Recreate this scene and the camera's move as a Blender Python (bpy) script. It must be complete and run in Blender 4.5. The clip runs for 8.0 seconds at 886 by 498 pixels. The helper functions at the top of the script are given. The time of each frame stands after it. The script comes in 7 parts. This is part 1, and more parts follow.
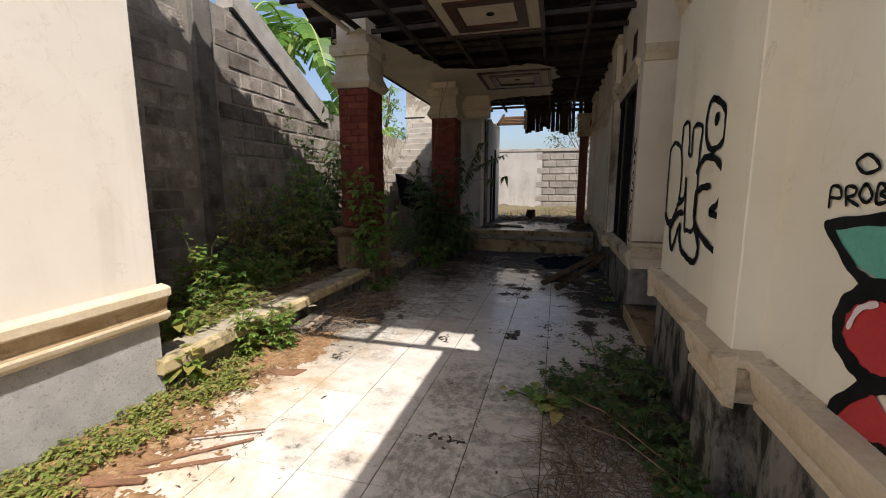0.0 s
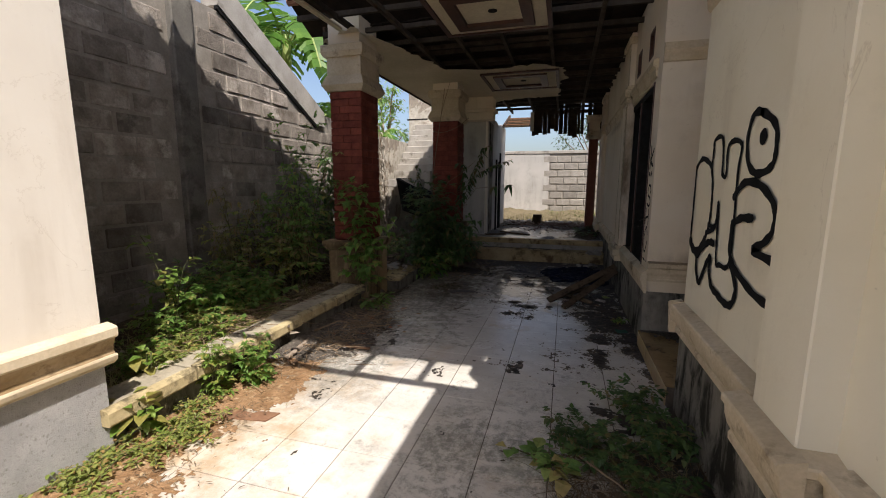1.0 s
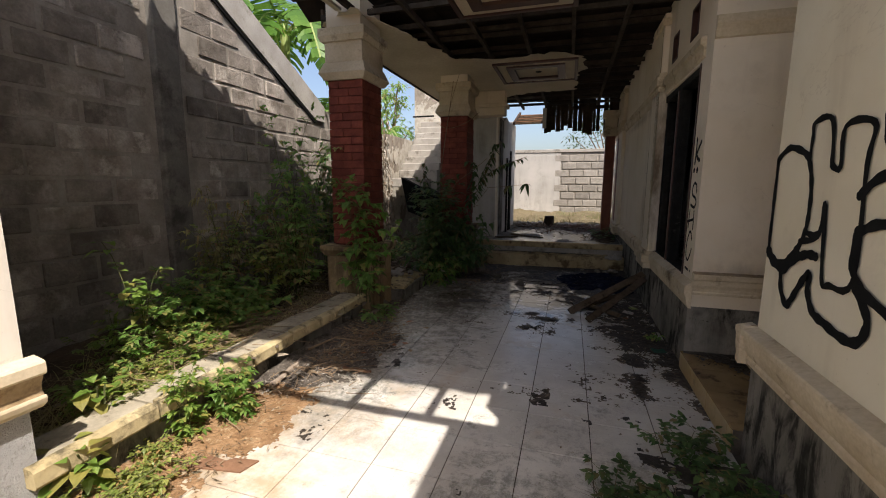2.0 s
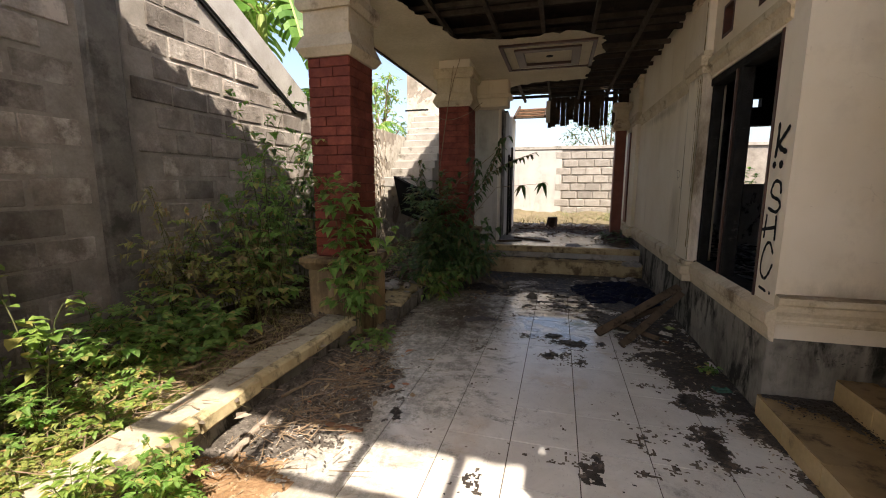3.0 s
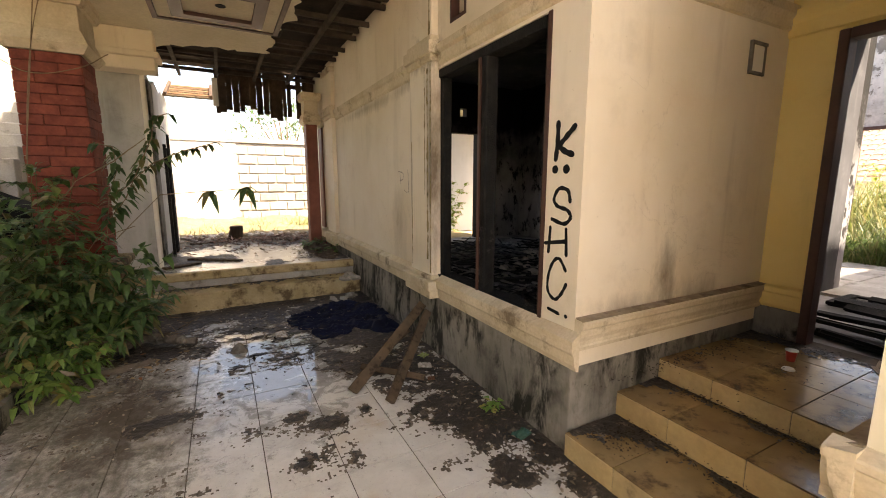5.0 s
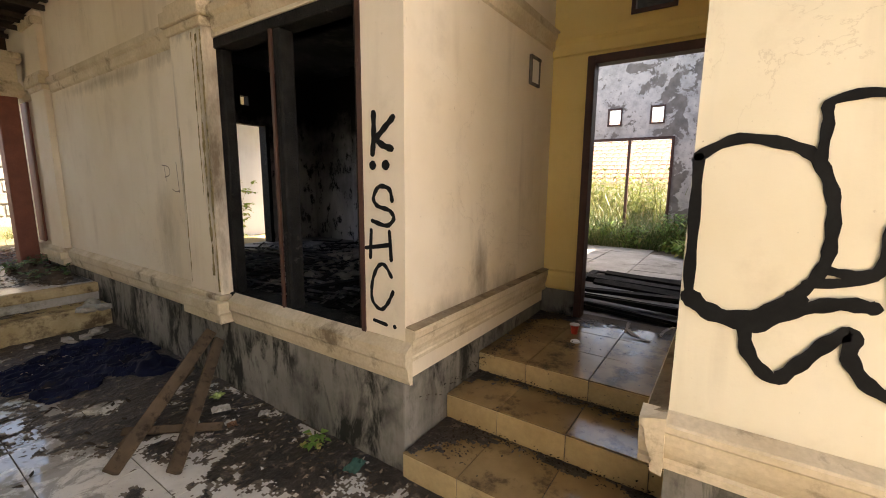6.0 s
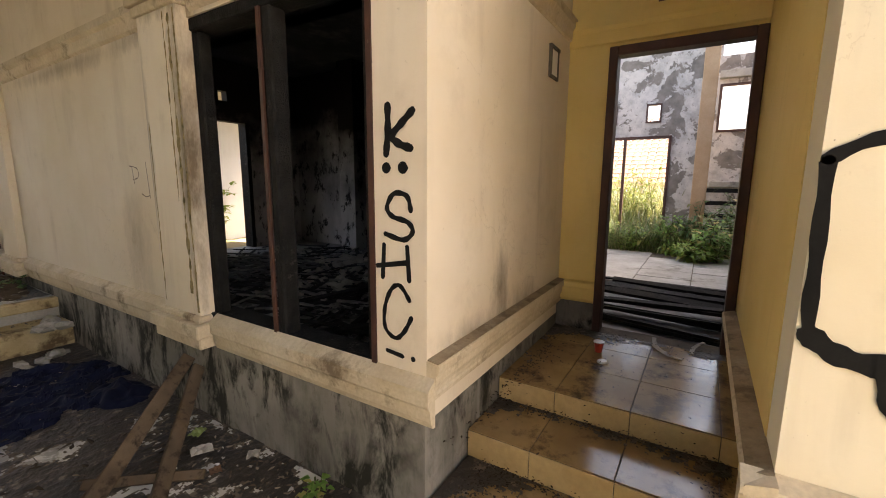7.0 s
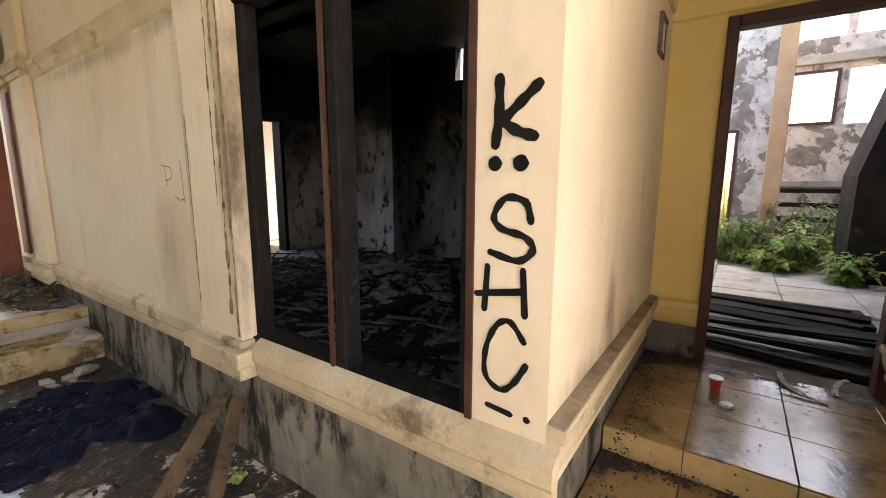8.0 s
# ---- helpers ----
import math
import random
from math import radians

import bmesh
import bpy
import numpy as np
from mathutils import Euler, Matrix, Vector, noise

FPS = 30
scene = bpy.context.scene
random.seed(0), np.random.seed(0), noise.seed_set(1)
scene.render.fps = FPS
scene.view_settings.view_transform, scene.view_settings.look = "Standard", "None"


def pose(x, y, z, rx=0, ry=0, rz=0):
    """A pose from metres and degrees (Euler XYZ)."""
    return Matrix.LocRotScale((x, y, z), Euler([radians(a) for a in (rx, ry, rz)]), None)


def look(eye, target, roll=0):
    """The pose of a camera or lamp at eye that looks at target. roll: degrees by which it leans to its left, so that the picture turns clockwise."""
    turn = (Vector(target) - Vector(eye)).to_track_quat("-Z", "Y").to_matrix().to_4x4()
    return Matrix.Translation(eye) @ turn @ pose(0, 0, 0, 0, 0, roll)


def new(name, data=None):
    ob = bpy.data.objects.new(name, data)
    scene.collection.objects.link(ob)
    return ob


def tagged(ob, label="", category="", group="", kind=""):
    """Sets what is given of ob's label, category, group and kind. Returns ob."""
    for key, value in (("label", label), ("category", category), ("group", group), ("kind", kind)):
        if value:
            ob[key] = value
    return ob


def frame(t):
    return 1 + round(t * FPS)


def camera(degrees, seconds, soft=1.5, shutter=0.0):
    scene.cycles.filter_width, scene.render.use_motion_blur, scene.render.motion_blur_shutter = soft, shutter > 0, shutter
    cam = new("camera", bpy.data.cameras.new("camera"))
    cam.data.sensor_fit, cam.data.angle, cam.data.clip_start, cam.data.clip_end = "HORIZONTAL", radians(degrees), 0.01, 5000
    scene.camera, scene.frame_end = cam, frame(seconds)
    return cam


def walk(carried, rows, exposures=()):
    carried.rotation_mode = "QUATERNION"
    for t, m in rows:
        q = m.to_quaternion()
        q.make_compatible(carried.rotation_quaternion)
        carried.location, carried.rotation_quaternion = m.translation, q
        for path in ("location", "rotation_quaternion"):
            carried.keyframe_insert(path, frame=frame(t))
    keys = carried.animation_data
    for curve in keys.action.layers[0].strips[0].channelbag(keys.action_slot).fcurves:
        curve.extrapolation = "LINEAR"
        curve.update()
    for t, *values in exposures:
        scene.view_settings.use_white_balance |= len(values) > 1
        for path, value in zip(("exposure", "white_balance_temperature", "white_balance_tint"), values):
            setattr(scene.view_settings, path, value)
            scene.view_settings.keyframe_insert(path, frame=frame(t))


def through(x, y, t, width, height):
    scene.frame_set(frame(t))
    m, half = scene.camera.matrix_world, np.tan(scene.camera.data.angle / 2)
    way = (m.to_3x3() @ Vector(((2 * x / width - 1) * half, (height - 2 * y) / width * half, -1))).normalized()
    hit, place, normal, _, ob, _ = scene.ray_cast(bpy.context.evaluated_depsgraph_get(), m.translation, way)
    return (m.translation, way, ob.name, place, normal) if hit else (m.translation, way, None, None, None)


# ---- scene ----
cam = camera(93.4, 8.0, 1.0)
PATH = [
    (0, (0.199, -0.03, 1.446), (-0.318, 1.878, 1.142), 0.1),
    (0.5, (0.202, 0.2, 1.607), (-0.336, 2.101, 1.296), 0.2),
    (1, (0.189, 0.407, 1.592), (-0.359, 2.305, 1.282), 0.2),
    (1.5, (0.116, 0.628, 1.57), (-0.445, 2.523, 1.261), 0.2),
    (1.7, (0.066, 0.734, 1.566), (-0.505, 2.627, 1.261), 0.2),
    (2.8, (-0.319, 1.495, 1.568), (-0.871, 3.392, 1.257), -0.2),
    (3, (-0.403, 1.664, 1.567), (-0.927, 3.569, 1.257), 0.0),
    (3.5, (-0.549, 2.07, 1.583), (-0.943, 4.006, 1.27), -0.1),
    (4, (-0.649, 2.488, 1.599), (-0.763, 4.46, 1.283), -0.0),
    (4.5, (-0.714, 2.851, 1.613), (-0.347, 4.791, 1.293), -0.0),
    (5, (-0.746, 3.124, 1.617), (0.174, 4.871, 1.3), 0.1),
    (5.2, (-0.758, 3.208, 1.612), (0.361, 4.836, 1.3), 0.2),
    (6.3, (-0.571, 3.543, 1.607), (1.109, 4.581, 1.287), 0.5),
    (6.5, (-0.541, 3.614, 1.616), (1.141, 4.647, 1.296), 0.5),
    (7, (-0.456, 3.819, 1.634), (1.22, 4.862, 1.314), 0.4),
    (7.5, (-0.351, 4.079, 1.626), (1.29, 5.177, 1.311), 0.3),
    (8, (-0.237, 4.36, 1.633), (1.382, 5.491, 1.313), 0.2),
]
EXPOSURES = [(0.0, 0.80, 6400, 14), (1.0, 0.83, 6400, 14), (1.7, 0.93, 6500, 14), (2.8, 1.45, 6800, 14.5), (3.5, 2.63, 7100, 13), (4.2, 3.20, 7100, 13.5), (5.0, 3.18, 8200, 15), (6.5, 3.07, 7700, 13), (7.4, 3.45, 8100, 14.5), (8.0, 3.80, 7900, 13.5)]
walk(cam, [(t, look(eye, target, roll)) for t, eye, target, roll in PATH], EXPOSURES)

# ---- light ----
SUN = Vector((0.40, -0.50, 1.00)).normalized()
sky_world = bpy.data.worlds.new("sky")
scene.world = sky_world
sky_world.use_nodes = True
wn = sky_world.node_tree
sky = wn.nodes.new("ShaderNodeTexSky")
sky.sky_type, sky.sun_disc = "NISHITA", False
sky.sun_elevation = math.asin(SUN.z)
sky.sun_rotation = math.atan2(SUN.x, SUN.y)
sky.air_density, sky.dust_density = 1.0, 3.0
wn.links.new(sky.outputs[0], wn.nodes["Background"].inputs[0])
wn.nodes["Background"].inputs[1].default_value = 0.105
sun = new("sun", bpy.data.lights.new("sun", "SUN"))
sun.data.energy, sun.data.angle, sun.data.color = 3.9, radians(0.53), (1.0, 0.95, 0.86)
sun.matrix_world = look((0, 0, 30), Vector((0, 0, 30)) - SUN)


# ---- material tools ----
def nd(nt, kind, **values):
    n = nt.nodes.new(kind)
    for key, v in values.items():
        n.inputs[key.replace("_", " ")].default_value = v
    return n


def ramp(nt, fac, stops):
    r = nt.nodes.new("ShaderNodeValToRGB")
    while len(r.color_ramp.elements) < len(stops):
        r.color_ramp.elements.new(0.5)
    for e, (p, c) in zip(r.color_ramp.elements, stops):
        e.position, e.color = p, (*c, 1) if len(c) == 3 else c
    nt.links.new(fac, r.inputs[0])
    return r.outputs[0]


def grey(nt, fac, lo, hi):
    return ramp(nt, fac, [(lo, (0, 0, 0)), (hi, (1, 1, 1))])


def mixc(nt, fac, a, b):
    m = nt.nodes.new("ShaderNodeMix")
    m.data_type = "RGBA"
    for sock, v in ((m.inputs[0], fac), (m.inputs[6], a), (m.inputs[7], b)):
        if isinstance(v, (int, float)):
            sock.default_value = v
        elif isinstance(v, tuple):
            sock.default_value = (*v, 1)
        else:
            nt.links.new(v, sock)
    return m.outputs[2]


def maths(nt, op, a, b=0.0):
    m = nt.nodes.new("ShaderNodeMath")
    m.operation = op
    for sock, v in zip(m.inputs, (a, b)):
        if isinstance(v, (int, float)):
            sock.default_value = v
        else:
            nt.links.new(v, sock)
    return m.outputs[0]


def noise_tex(nt, scale, detail=5.0, rough=0.55, stretch=(1, 1, 1), distort=0.0, shift=(0, 0, 0)):
    g = nt.nodes.new("ShaderNodeNewGeometry")
    mp = nt.nodes.new("ShaderNodeMapping")
    mp.inputs["Scale"].default_value = stretch
    mp.inputs["Location"].default_value = shift
    nt.links.new(g.outputs["Position"], mp.inputs[0])
    t = nd(nt, "ShaderNodeTexNoise", Scale=scale, Detail=detail, Roughness=rough, Distortion=distort)
    nt.links.new(mp.outputs[0], t.inputs["Vector"])
    return t.outputs["Fac"]


def begin(name):
    m = bpy.data.materials.new(name)
    m.use_nodes = True
    return m, m.node_tree, m.node_tree.nodes["Principled BSDF"]


def finish(nt, b, colour, rough, bump=None, strength=0.3, dist=0.004, shine=0.5):
    b.inputs["Specular IOR Level"].default_value = 0.15 if isinstance(rough, (int, float)) and rough > 0.7 else shine
    for v, key in ((colour, "Base Color"), (rough, "Roughness")):
        if isinstance(v, (int, float)):
            b.inputs[key].default_value = v
        elif isinstance(v, tuple):
            b.inputs[key].default_value = (*v, 1)
        else:
            nt.links.new(v, b.inputs[key])
    if bump is not None:
        bp = nd(nt, "ShaderNodeBump", Strength=strength, Distance=dist)
        nt.links.new(bump, bp.inputs["Height"])
        nt.links.new(bp.outputs[0], b.inputs["Normal"])


def plain(name, c1, c2, scale=4.0, rough=0.8, bump=0.3, fine=60.0, dist=0.004, stretch=(1, 1, 1), spread=0.12, stain=None, stain_scale=1.5, stain_lo=0.55, metal=0.0, vary=0.0, shine=0.5):
    """Two tones at a large scale, fine grain, and a stain with edges of its own."""
    m, nt, b = begin(name)
    f = noise_tex(nt, scale, 6, 0.6, stretch)
    col = ramp(nt, f, [(0.5 - spread * 1.6, c1), (0.5 + spread * 1.6, c2)])
    g = noise_tex(nt, fine, 4, 0.6, stretch)
    col = mixc(nt, maths(nt, "MULTIPLY", grey(nt, g, 0.35, 0.75), 0.35), col, tuple(c * 0.62 for c in c1))
    if stain:
        s = noise_tex(nt, stain_scale, 9, 0.68, shift=(7, 3, 1))
        col = mixc(nt, grey(nt, s, stain_lo, stain_lo + 0.13), col, stain)
    if vary:
        oi = nt.nodes.new("ShaderNodeObjectInfo")
        hsv = nt.nodes.new("ShaderNodeHueSaturation")
        nt.links.new(maths(nt, "ADD", maths(nt, "MULTIPLY", oi.outputs["Random"], vary), 1 - vary / 2), hsv.inputs["Value"])
        nt.links.new(col, hsv.inputs["Color"])
        col = hsv.outputs[0]
    b.inputs["Metallic"].default_value = metal
    finish(nt, b, col, rough, g, bump, dist, shine)
    return m


def charred():
    """Charred timber: black cracked scales, grey ash where they have fallen."""
    m, nt, b = begin("charred_wood")
    tc = nt.nodes.new("ShaderNodeTexCoord")
    v = nd(nt, "ShaderNodeTexVoronoi", Scale=48.0)
    v.feature = "DISTANCE_TO_EDGE"
    nt.links.new(tc.outputs["Object"], v.inputs["Vector"])
    crack = grey(nt, v.outputs["Distance"], 0.02, 0.16)
    col = ramp(nt, noise_tex(nt, 8, 6, 0.6), [(0.3, (0.005, 0.005, 0.005)), (0.7, (0.020, 0.019, 0.018))])
    ash = maths(nt, "MULTIPLY", grey(nt, noise_tex(nt, 7, 8, 0.7, shift=(4, 4, 2)), 0.58, 0.68), grey(nt, noise_tex(nt, 60, 5, 0.7), 0.46, 0.60))
    col = mixc(nt, maths(nt, "MULTIPLY", ash, 0.8), col, (0.085, 0.08, 0.075))
    finish(nt, b, col, 0.8, maths(nt, "ADD", maths(nt, "MULTIPLY", crack, 0.35), noise_tex(nt, 26, 6, 0.7)), 0.7, 0.006, 0.3)
    return m


# ---- materials ----
MOULD = plain("moulding_paint", (0.52, 0.42, 0.28), (0.70, 0.60, 0.44), 3, 0.8, 0.4, 45, stain=(0.19, 0.14, 0.09), stain_scale=3.2, stain_lo=0.57)
ROUGHCAST = plain("rough_render", (0.42, 0.41, 0.40), (0.55, 0.54, 0.52), 6, 0.95, 1.0, 150, dist=0.014, stain=(0.30, 0.285, 0.26), stain_scale=45, stain_lo=0.55)
CONCRETE = plain("concrete", (0.30, 0.275, 0.24), (0.44, 0.41, 0.365), 3, 0.9, 0.6, 50, stain=(0.13, 0.115, 0.09), stain_scale=2.4, stain_lo=0.55)
BLOCK = plain("concrete_block", (0.14, 0.118, 0.096), (0.37, 0.325, 0.28), 4, 0.95, 1.0, 45, dist=0.012, stain=(0.47, 0.42, 0.365), stain_scale=2.2, stain_lo=0.53, vary=0.6)
MORTAR = plain("mortar", (0.22, 0.195, 0.165), (0.37, 0.335, 0.29), 4, 0.95, 0.6, 40, dist=0.008)
BRICK = plain("red_brick", (0.145, 0.038, 0.027), (0.27, 0.076, 0.051), 7, 0.85, 0.9, 40, dist=0.008, stain=(0.30, 0.19, 0.15), stain_scale=14, stain_lo=0.68, vary=0.35)
BRICKBED = plain("brick_joint", (0.075, 0.022, 0.016), (0.15, 0.045, 0.032), 9, 0.9, 0.5, 60)
WOOD = plain("old_dark_wood", (0.030, 0.019, 0.012), (0.080, 0.050, 0.032), 5, 0.8, 0.4, 30, stretch=(1, 1, 1), vary=0.5)
BROWN = plain("brown_frame_paint", (0.045, 0.016, 0.011), (0.085, 0.032, 0.02), 6, 0.55, 0.3, 60, stain=(0.22, 0.15, 0.11), stain_scale=16, stain_lo=0.70)
CHAR = charred()
SOIL = plain("soil", (0.05, 0.035, 0.022), (0.13, 0.09, 0.055), 5, 0.95, 0.9, 30, dist=0.02)
DRY = plain("dry_ground", (0.26, 0.20, 0.11), (0.40, 0.32, 0.19), 3, 0.95, 0.8, 25, dist=0.02)
STEPTILE = plain("brown_step_tile", (0.21, 0.135, 0.06), (0.35, 0.24, 0.115), 3, 0.15, 0.25, 24, stain=(0.075, 0.048, 0.025), stain_scale=5, stain_lo=0.53, vary=0.2)
BOARD = plain("ceiling_board", (0.55, 0.47, 0.33), (0.68, 0.60, 0.46), 1.2, 0.85, 0.15, 30, stain=(0.3, 0.22, 0.13), stain_scale=1.5, stain_lo=0.66)
PAINT = plain("black_spray_paint", (0.006, 0.006, 0.006), (0.014, 0.014, 0.014), 8, 0.8, 0.1, 60)


# ---- mesh tools ----
def link(name, bm, material, parent=None, label="", smooth=False):
    me = bpy.data.meshes.new(name)
    bmesh.ops.recalc_face_normals(bm, faces=bm.faces)
    bm.to_mesh(me)
    bm.free()
    me.materials.append(material)
    if smooth:
        for p in me.polygons:
            p.use_smooth = True
    ob = new(name, me)
    if parent:
        ob.parent = parent
    if label:
        tagged(ob, label)
    return ob


part = link


def box(bm, x0, x1, y0, y1, z0, z1, bevel=0.0):
    r = bmesh.ops.create_cube(bm, size=1, matrix=Matrix.Translation(((x0 + x1) / 2, (y0 + y1) / 2, (z0 + z1) / 2)) @ Matrix.Diagonal((x1 - x0, y1 - y0, z1 - z0, 1)))
    if bevel:
        es = {e for v in r["verts"] for e in v.link_edges}
        bmesh.ops.bevel(bm, geom=list(es), offset=bevel, segments=1, affect="EDGES")
    return bm


def boxes(*rows, bevel=0.0):
    bm = bmesh.new()
    for r in rows:
        box(bm, *r, bevel=bevel)
    return bm


def prism(bm, pts, place, length):
    """A profile of (u, v) points, pushed along by length; place(u, v, w) gives the point."""
    a = [bm.verts.new(place(u, v, 0)) for u, v in pts]
    b = [bm.verts.new(place(u, v, length)) for u, v in pts]
    n = len(pts)
    for i in range(n):
        bm.faces.new((a[i], a[(i + 1) % n], b[(i + 1) % n], b[i]))
    bm.faces.new(a)
    bm.faces.new(b[::-1])
    return bm


def rod(bm, p, q, r0, r1=None, n=6, flat=1.0):
    p, q = Vector(p), Vector(q)
    d = q - p
    if d.length < 1e-6:
        return bm
    m = Matrix.Translation((p + q) / 2) @ d.to_track_quat("Z", "Y").to_matrix().to_4x4() @ Matrix.Diagonal((1, flat, 1, 1))
    bmesh.ops.create_cone(bm, cap_ends=True, segments=n, radius1=r0, radius2=r0 if r1 is None else r1, depth=d.length, matrix=m)
    return bm


def bar(bm, p, q, w, h, roll=0.0):
    """A square-edged timber from p to q, w wide and h high."""
    p, q = Vector(p), Vector(q)
    d = q - p
    m = Matrix.Translation((p + q) / 2) @ d.to_track_quat("Z", "Y").to_matrix().to_4x4() @ pose(0, 0, 0, 0, 0, roll) @ Matrix.Diagonal((w, h, d.length, 1))
    bmesh.ops.create_cube(bm, size=1, matrix=m)
    return bm


def empty(name, label, category, group="", kind="", at=(0, 0, 0)):
    ob = new(name)
    ob.location = at
    return tagged(ob, label, category, group, kind)


def structure(name, bm, material, label):
    return tagged(link(name, bm, material), label, kind="structure")


rnd = random.Random(7)



def floor_tiles():
    """Glazed tile: smeared dirt, moss, and wet stretches that mirror."""
    m, nt, b = begin("floor_tile")
    base = ramp(nt, noise_tex(nt, 1.2, 4), [(0.3, (0.60, 0.555, 0.49)), (0.7, (0.73, 0.70, 0.645))])
    rust = grey(nt, noise_tex(nt, 1.6, 6, 0.6, shift=(3, 9, 0)), 0.58, 0.72)
    base = mixc(nt, maths(nt, "MULTIPLY", rust, 0.5), base, (0.50, 0.33, 0.16))
    g = nt.nodes.new("ShaderNodeNewGeometry")
    sep = nt.nodes.new("ShaderNodeSeparateXYZ")
    nt.links.new(g.outputs["Position"], sep.inputs[0])
    # real dirt grows towards the house; thinned past y 3 to lighten dim floor
    deep = maths(nt, "MINIMUM", maths(nt, "MAXIMUM", maths(nt, "SUBTRACT", sep.outputs[1], 3.0), 0.0), 1.0)
    far = maths(nt, "ADD", maths(nt, "MULTIPLY", deep, -0.055), maths(nt, "MULTIPLY", sep.outputs[0], 0.02))
    edge = maths(nt, "ADD", maths(nt, "MULTIPLY", maths(nt, "SUBTRACT", -0.9, sep.outputs[0]), 0.24), noise_tex(nt, 3.0, 9, 0.7, shift=(6, 1, 0)))
    base = mixc(nt, maths(nt, "MULTIPLY", maths(nt, "MULTIPLY", grey(nt, edge, 0.55, 0.78), 0.75), maths(nt, "SUBTRACT", 1.0, maths(nt, "MULTIPLY", deep, 0.75))), base, (0.42, 0.28, 0.14))
    d1 = maths(nt, "ADD", noise_tex(nt, 2.3, 9, 0.72, shift=(1, 5, 0)), far)
    dirt = grey(nt, d1, 0.49, 0.66)
    fine = grey(nt, noise_tex(nt, 16, 6, 0.7), 0.42, 0.62)
    dirt = maths(nt, "MULTIPLY", dirt, maths(nt, "ADD", maths(nt, "MULTIPLY", fine, 0.6), 0.36))
    col = mixc(nt, dirt, base, (0.085, 0.075, 0.06))
    film = grey(nt, noise_tex(nt, 4.5, 9, 0.75, shift=(8, 8, 0), distort=0.6), 0.36, 0.66)
    col = mixc(nt, maths(nt, "MULTIPLY", film, 0.22), col, (0.24, 0.215, 0.18))
    scuff = grey(nt, noise_tex(nt, 9, 8, 0.75, stretch=(1, 0.5, 1)), 0.60, 0.70)
    col = mixc(nt, maths(nt, "MULTIPLY", scuff, 0.6), col, (0.16, 0.13, 0.10))
    oi = nt.nodes.new("ShaderNodeObjectInfo")
    hsv = nt.nodes.new("ShaderNodeHueSaturation")
    nt.links.new(maths(nt, "ADD", maths(nt, "MULTIPLY", oi.outputs["Random"], 0.10), 0.95), hsv.inputs["Value"])
    nt.links.new(col, hsv.inputs["Color"])
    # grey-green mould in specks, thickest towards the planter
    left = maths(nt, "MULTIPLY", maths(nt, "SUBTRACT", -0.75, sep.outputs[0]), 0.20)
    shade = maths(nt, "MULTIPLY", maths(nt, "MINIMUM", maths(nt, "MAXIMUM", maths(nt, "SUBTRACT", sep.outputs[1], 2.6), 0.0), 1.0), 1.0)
    # near floor in shade: real specks and scuffs, strengthened to darken it
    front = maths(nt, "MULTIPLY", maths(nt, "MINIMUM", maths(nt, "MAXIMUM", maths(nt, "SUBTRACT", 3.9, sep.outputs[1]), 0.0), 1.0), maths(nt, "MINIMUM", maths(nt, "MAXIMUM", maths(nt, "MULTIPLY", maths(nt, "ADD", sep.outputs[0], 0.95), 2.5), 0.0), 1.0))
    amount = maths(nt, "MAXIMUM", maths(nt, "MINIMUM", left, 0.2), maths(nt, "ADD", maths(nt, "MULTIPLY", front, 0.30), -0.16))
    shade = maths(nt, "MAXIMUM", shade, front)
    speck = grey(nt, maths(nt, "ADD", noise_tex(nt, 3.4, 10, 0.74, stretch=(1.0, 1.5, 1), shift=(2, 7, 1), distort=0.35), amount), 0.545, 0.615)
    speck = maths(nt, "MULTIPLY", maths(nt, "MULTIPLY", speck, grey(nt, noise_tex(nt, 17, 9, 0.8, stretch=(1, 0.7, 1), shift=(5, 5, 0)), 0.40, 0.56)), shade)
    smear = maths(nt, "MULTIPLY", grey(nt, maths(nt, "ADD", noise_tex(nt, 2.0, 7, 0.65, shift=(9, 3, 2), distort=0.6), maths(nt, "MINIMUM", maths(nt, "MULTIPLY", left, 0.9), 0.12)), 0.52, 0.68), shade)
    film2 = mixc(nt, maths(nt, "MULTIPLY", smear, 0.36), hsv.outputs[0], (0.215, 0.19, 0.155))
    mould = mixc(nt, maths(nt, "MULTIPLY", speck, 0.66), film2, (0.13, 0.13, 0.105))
    ex = maths(nt, "MULTIPLY", maths(nt, "ADD", sep.outputs[0], 1.45), 1.35)
    ey = maths(nt, "MULTIPLY", maths(nt, "SUBTRACT", sep.outputs[1], 6.45), 1.0)
    spot = maths(nt, "SQRT", maths(nt, "ADD", maths(nt, "MULTIPLY", ex, ex), maths(nt, "MULTIPLY", ey, ey)))
    stain = maths(nt, "SUBTRACT", maths(nt, "ADD", maths(nt, "MULTIPLY", noise_tex(nt, 3.2, 10, 0.72, stretch=(1.5, 0.9, 1), shift=(7, 2, 5), distort=0.5), 1.6), 0.25), maths(nt, "MULTIPLY", spot, 0.70))
    mould = mixc(nt, maths(nt, "MULTIPLY", grey(nt, stain, 0.42, 0.86), 0.85), mould, (0.082, 0.064, 0.047))
    # wet: ragged shallow pools before the steps
    dx = maths(nt, "MULTIPLY", maths(nt, "ADD", sep.outputs[0], 0.35), 1.3)
    dy = maths(nt, "MULTIPLY", maths(nt, "SUBTRACT", sep.outputs[1], 7.25), 0.62)
    d = maths(nt, "SQRT", maths(nt, "ADD", maths(nt, "MULTIPLY", dx, dx), maths(nt, "MULTIPLY", dy, dy)))
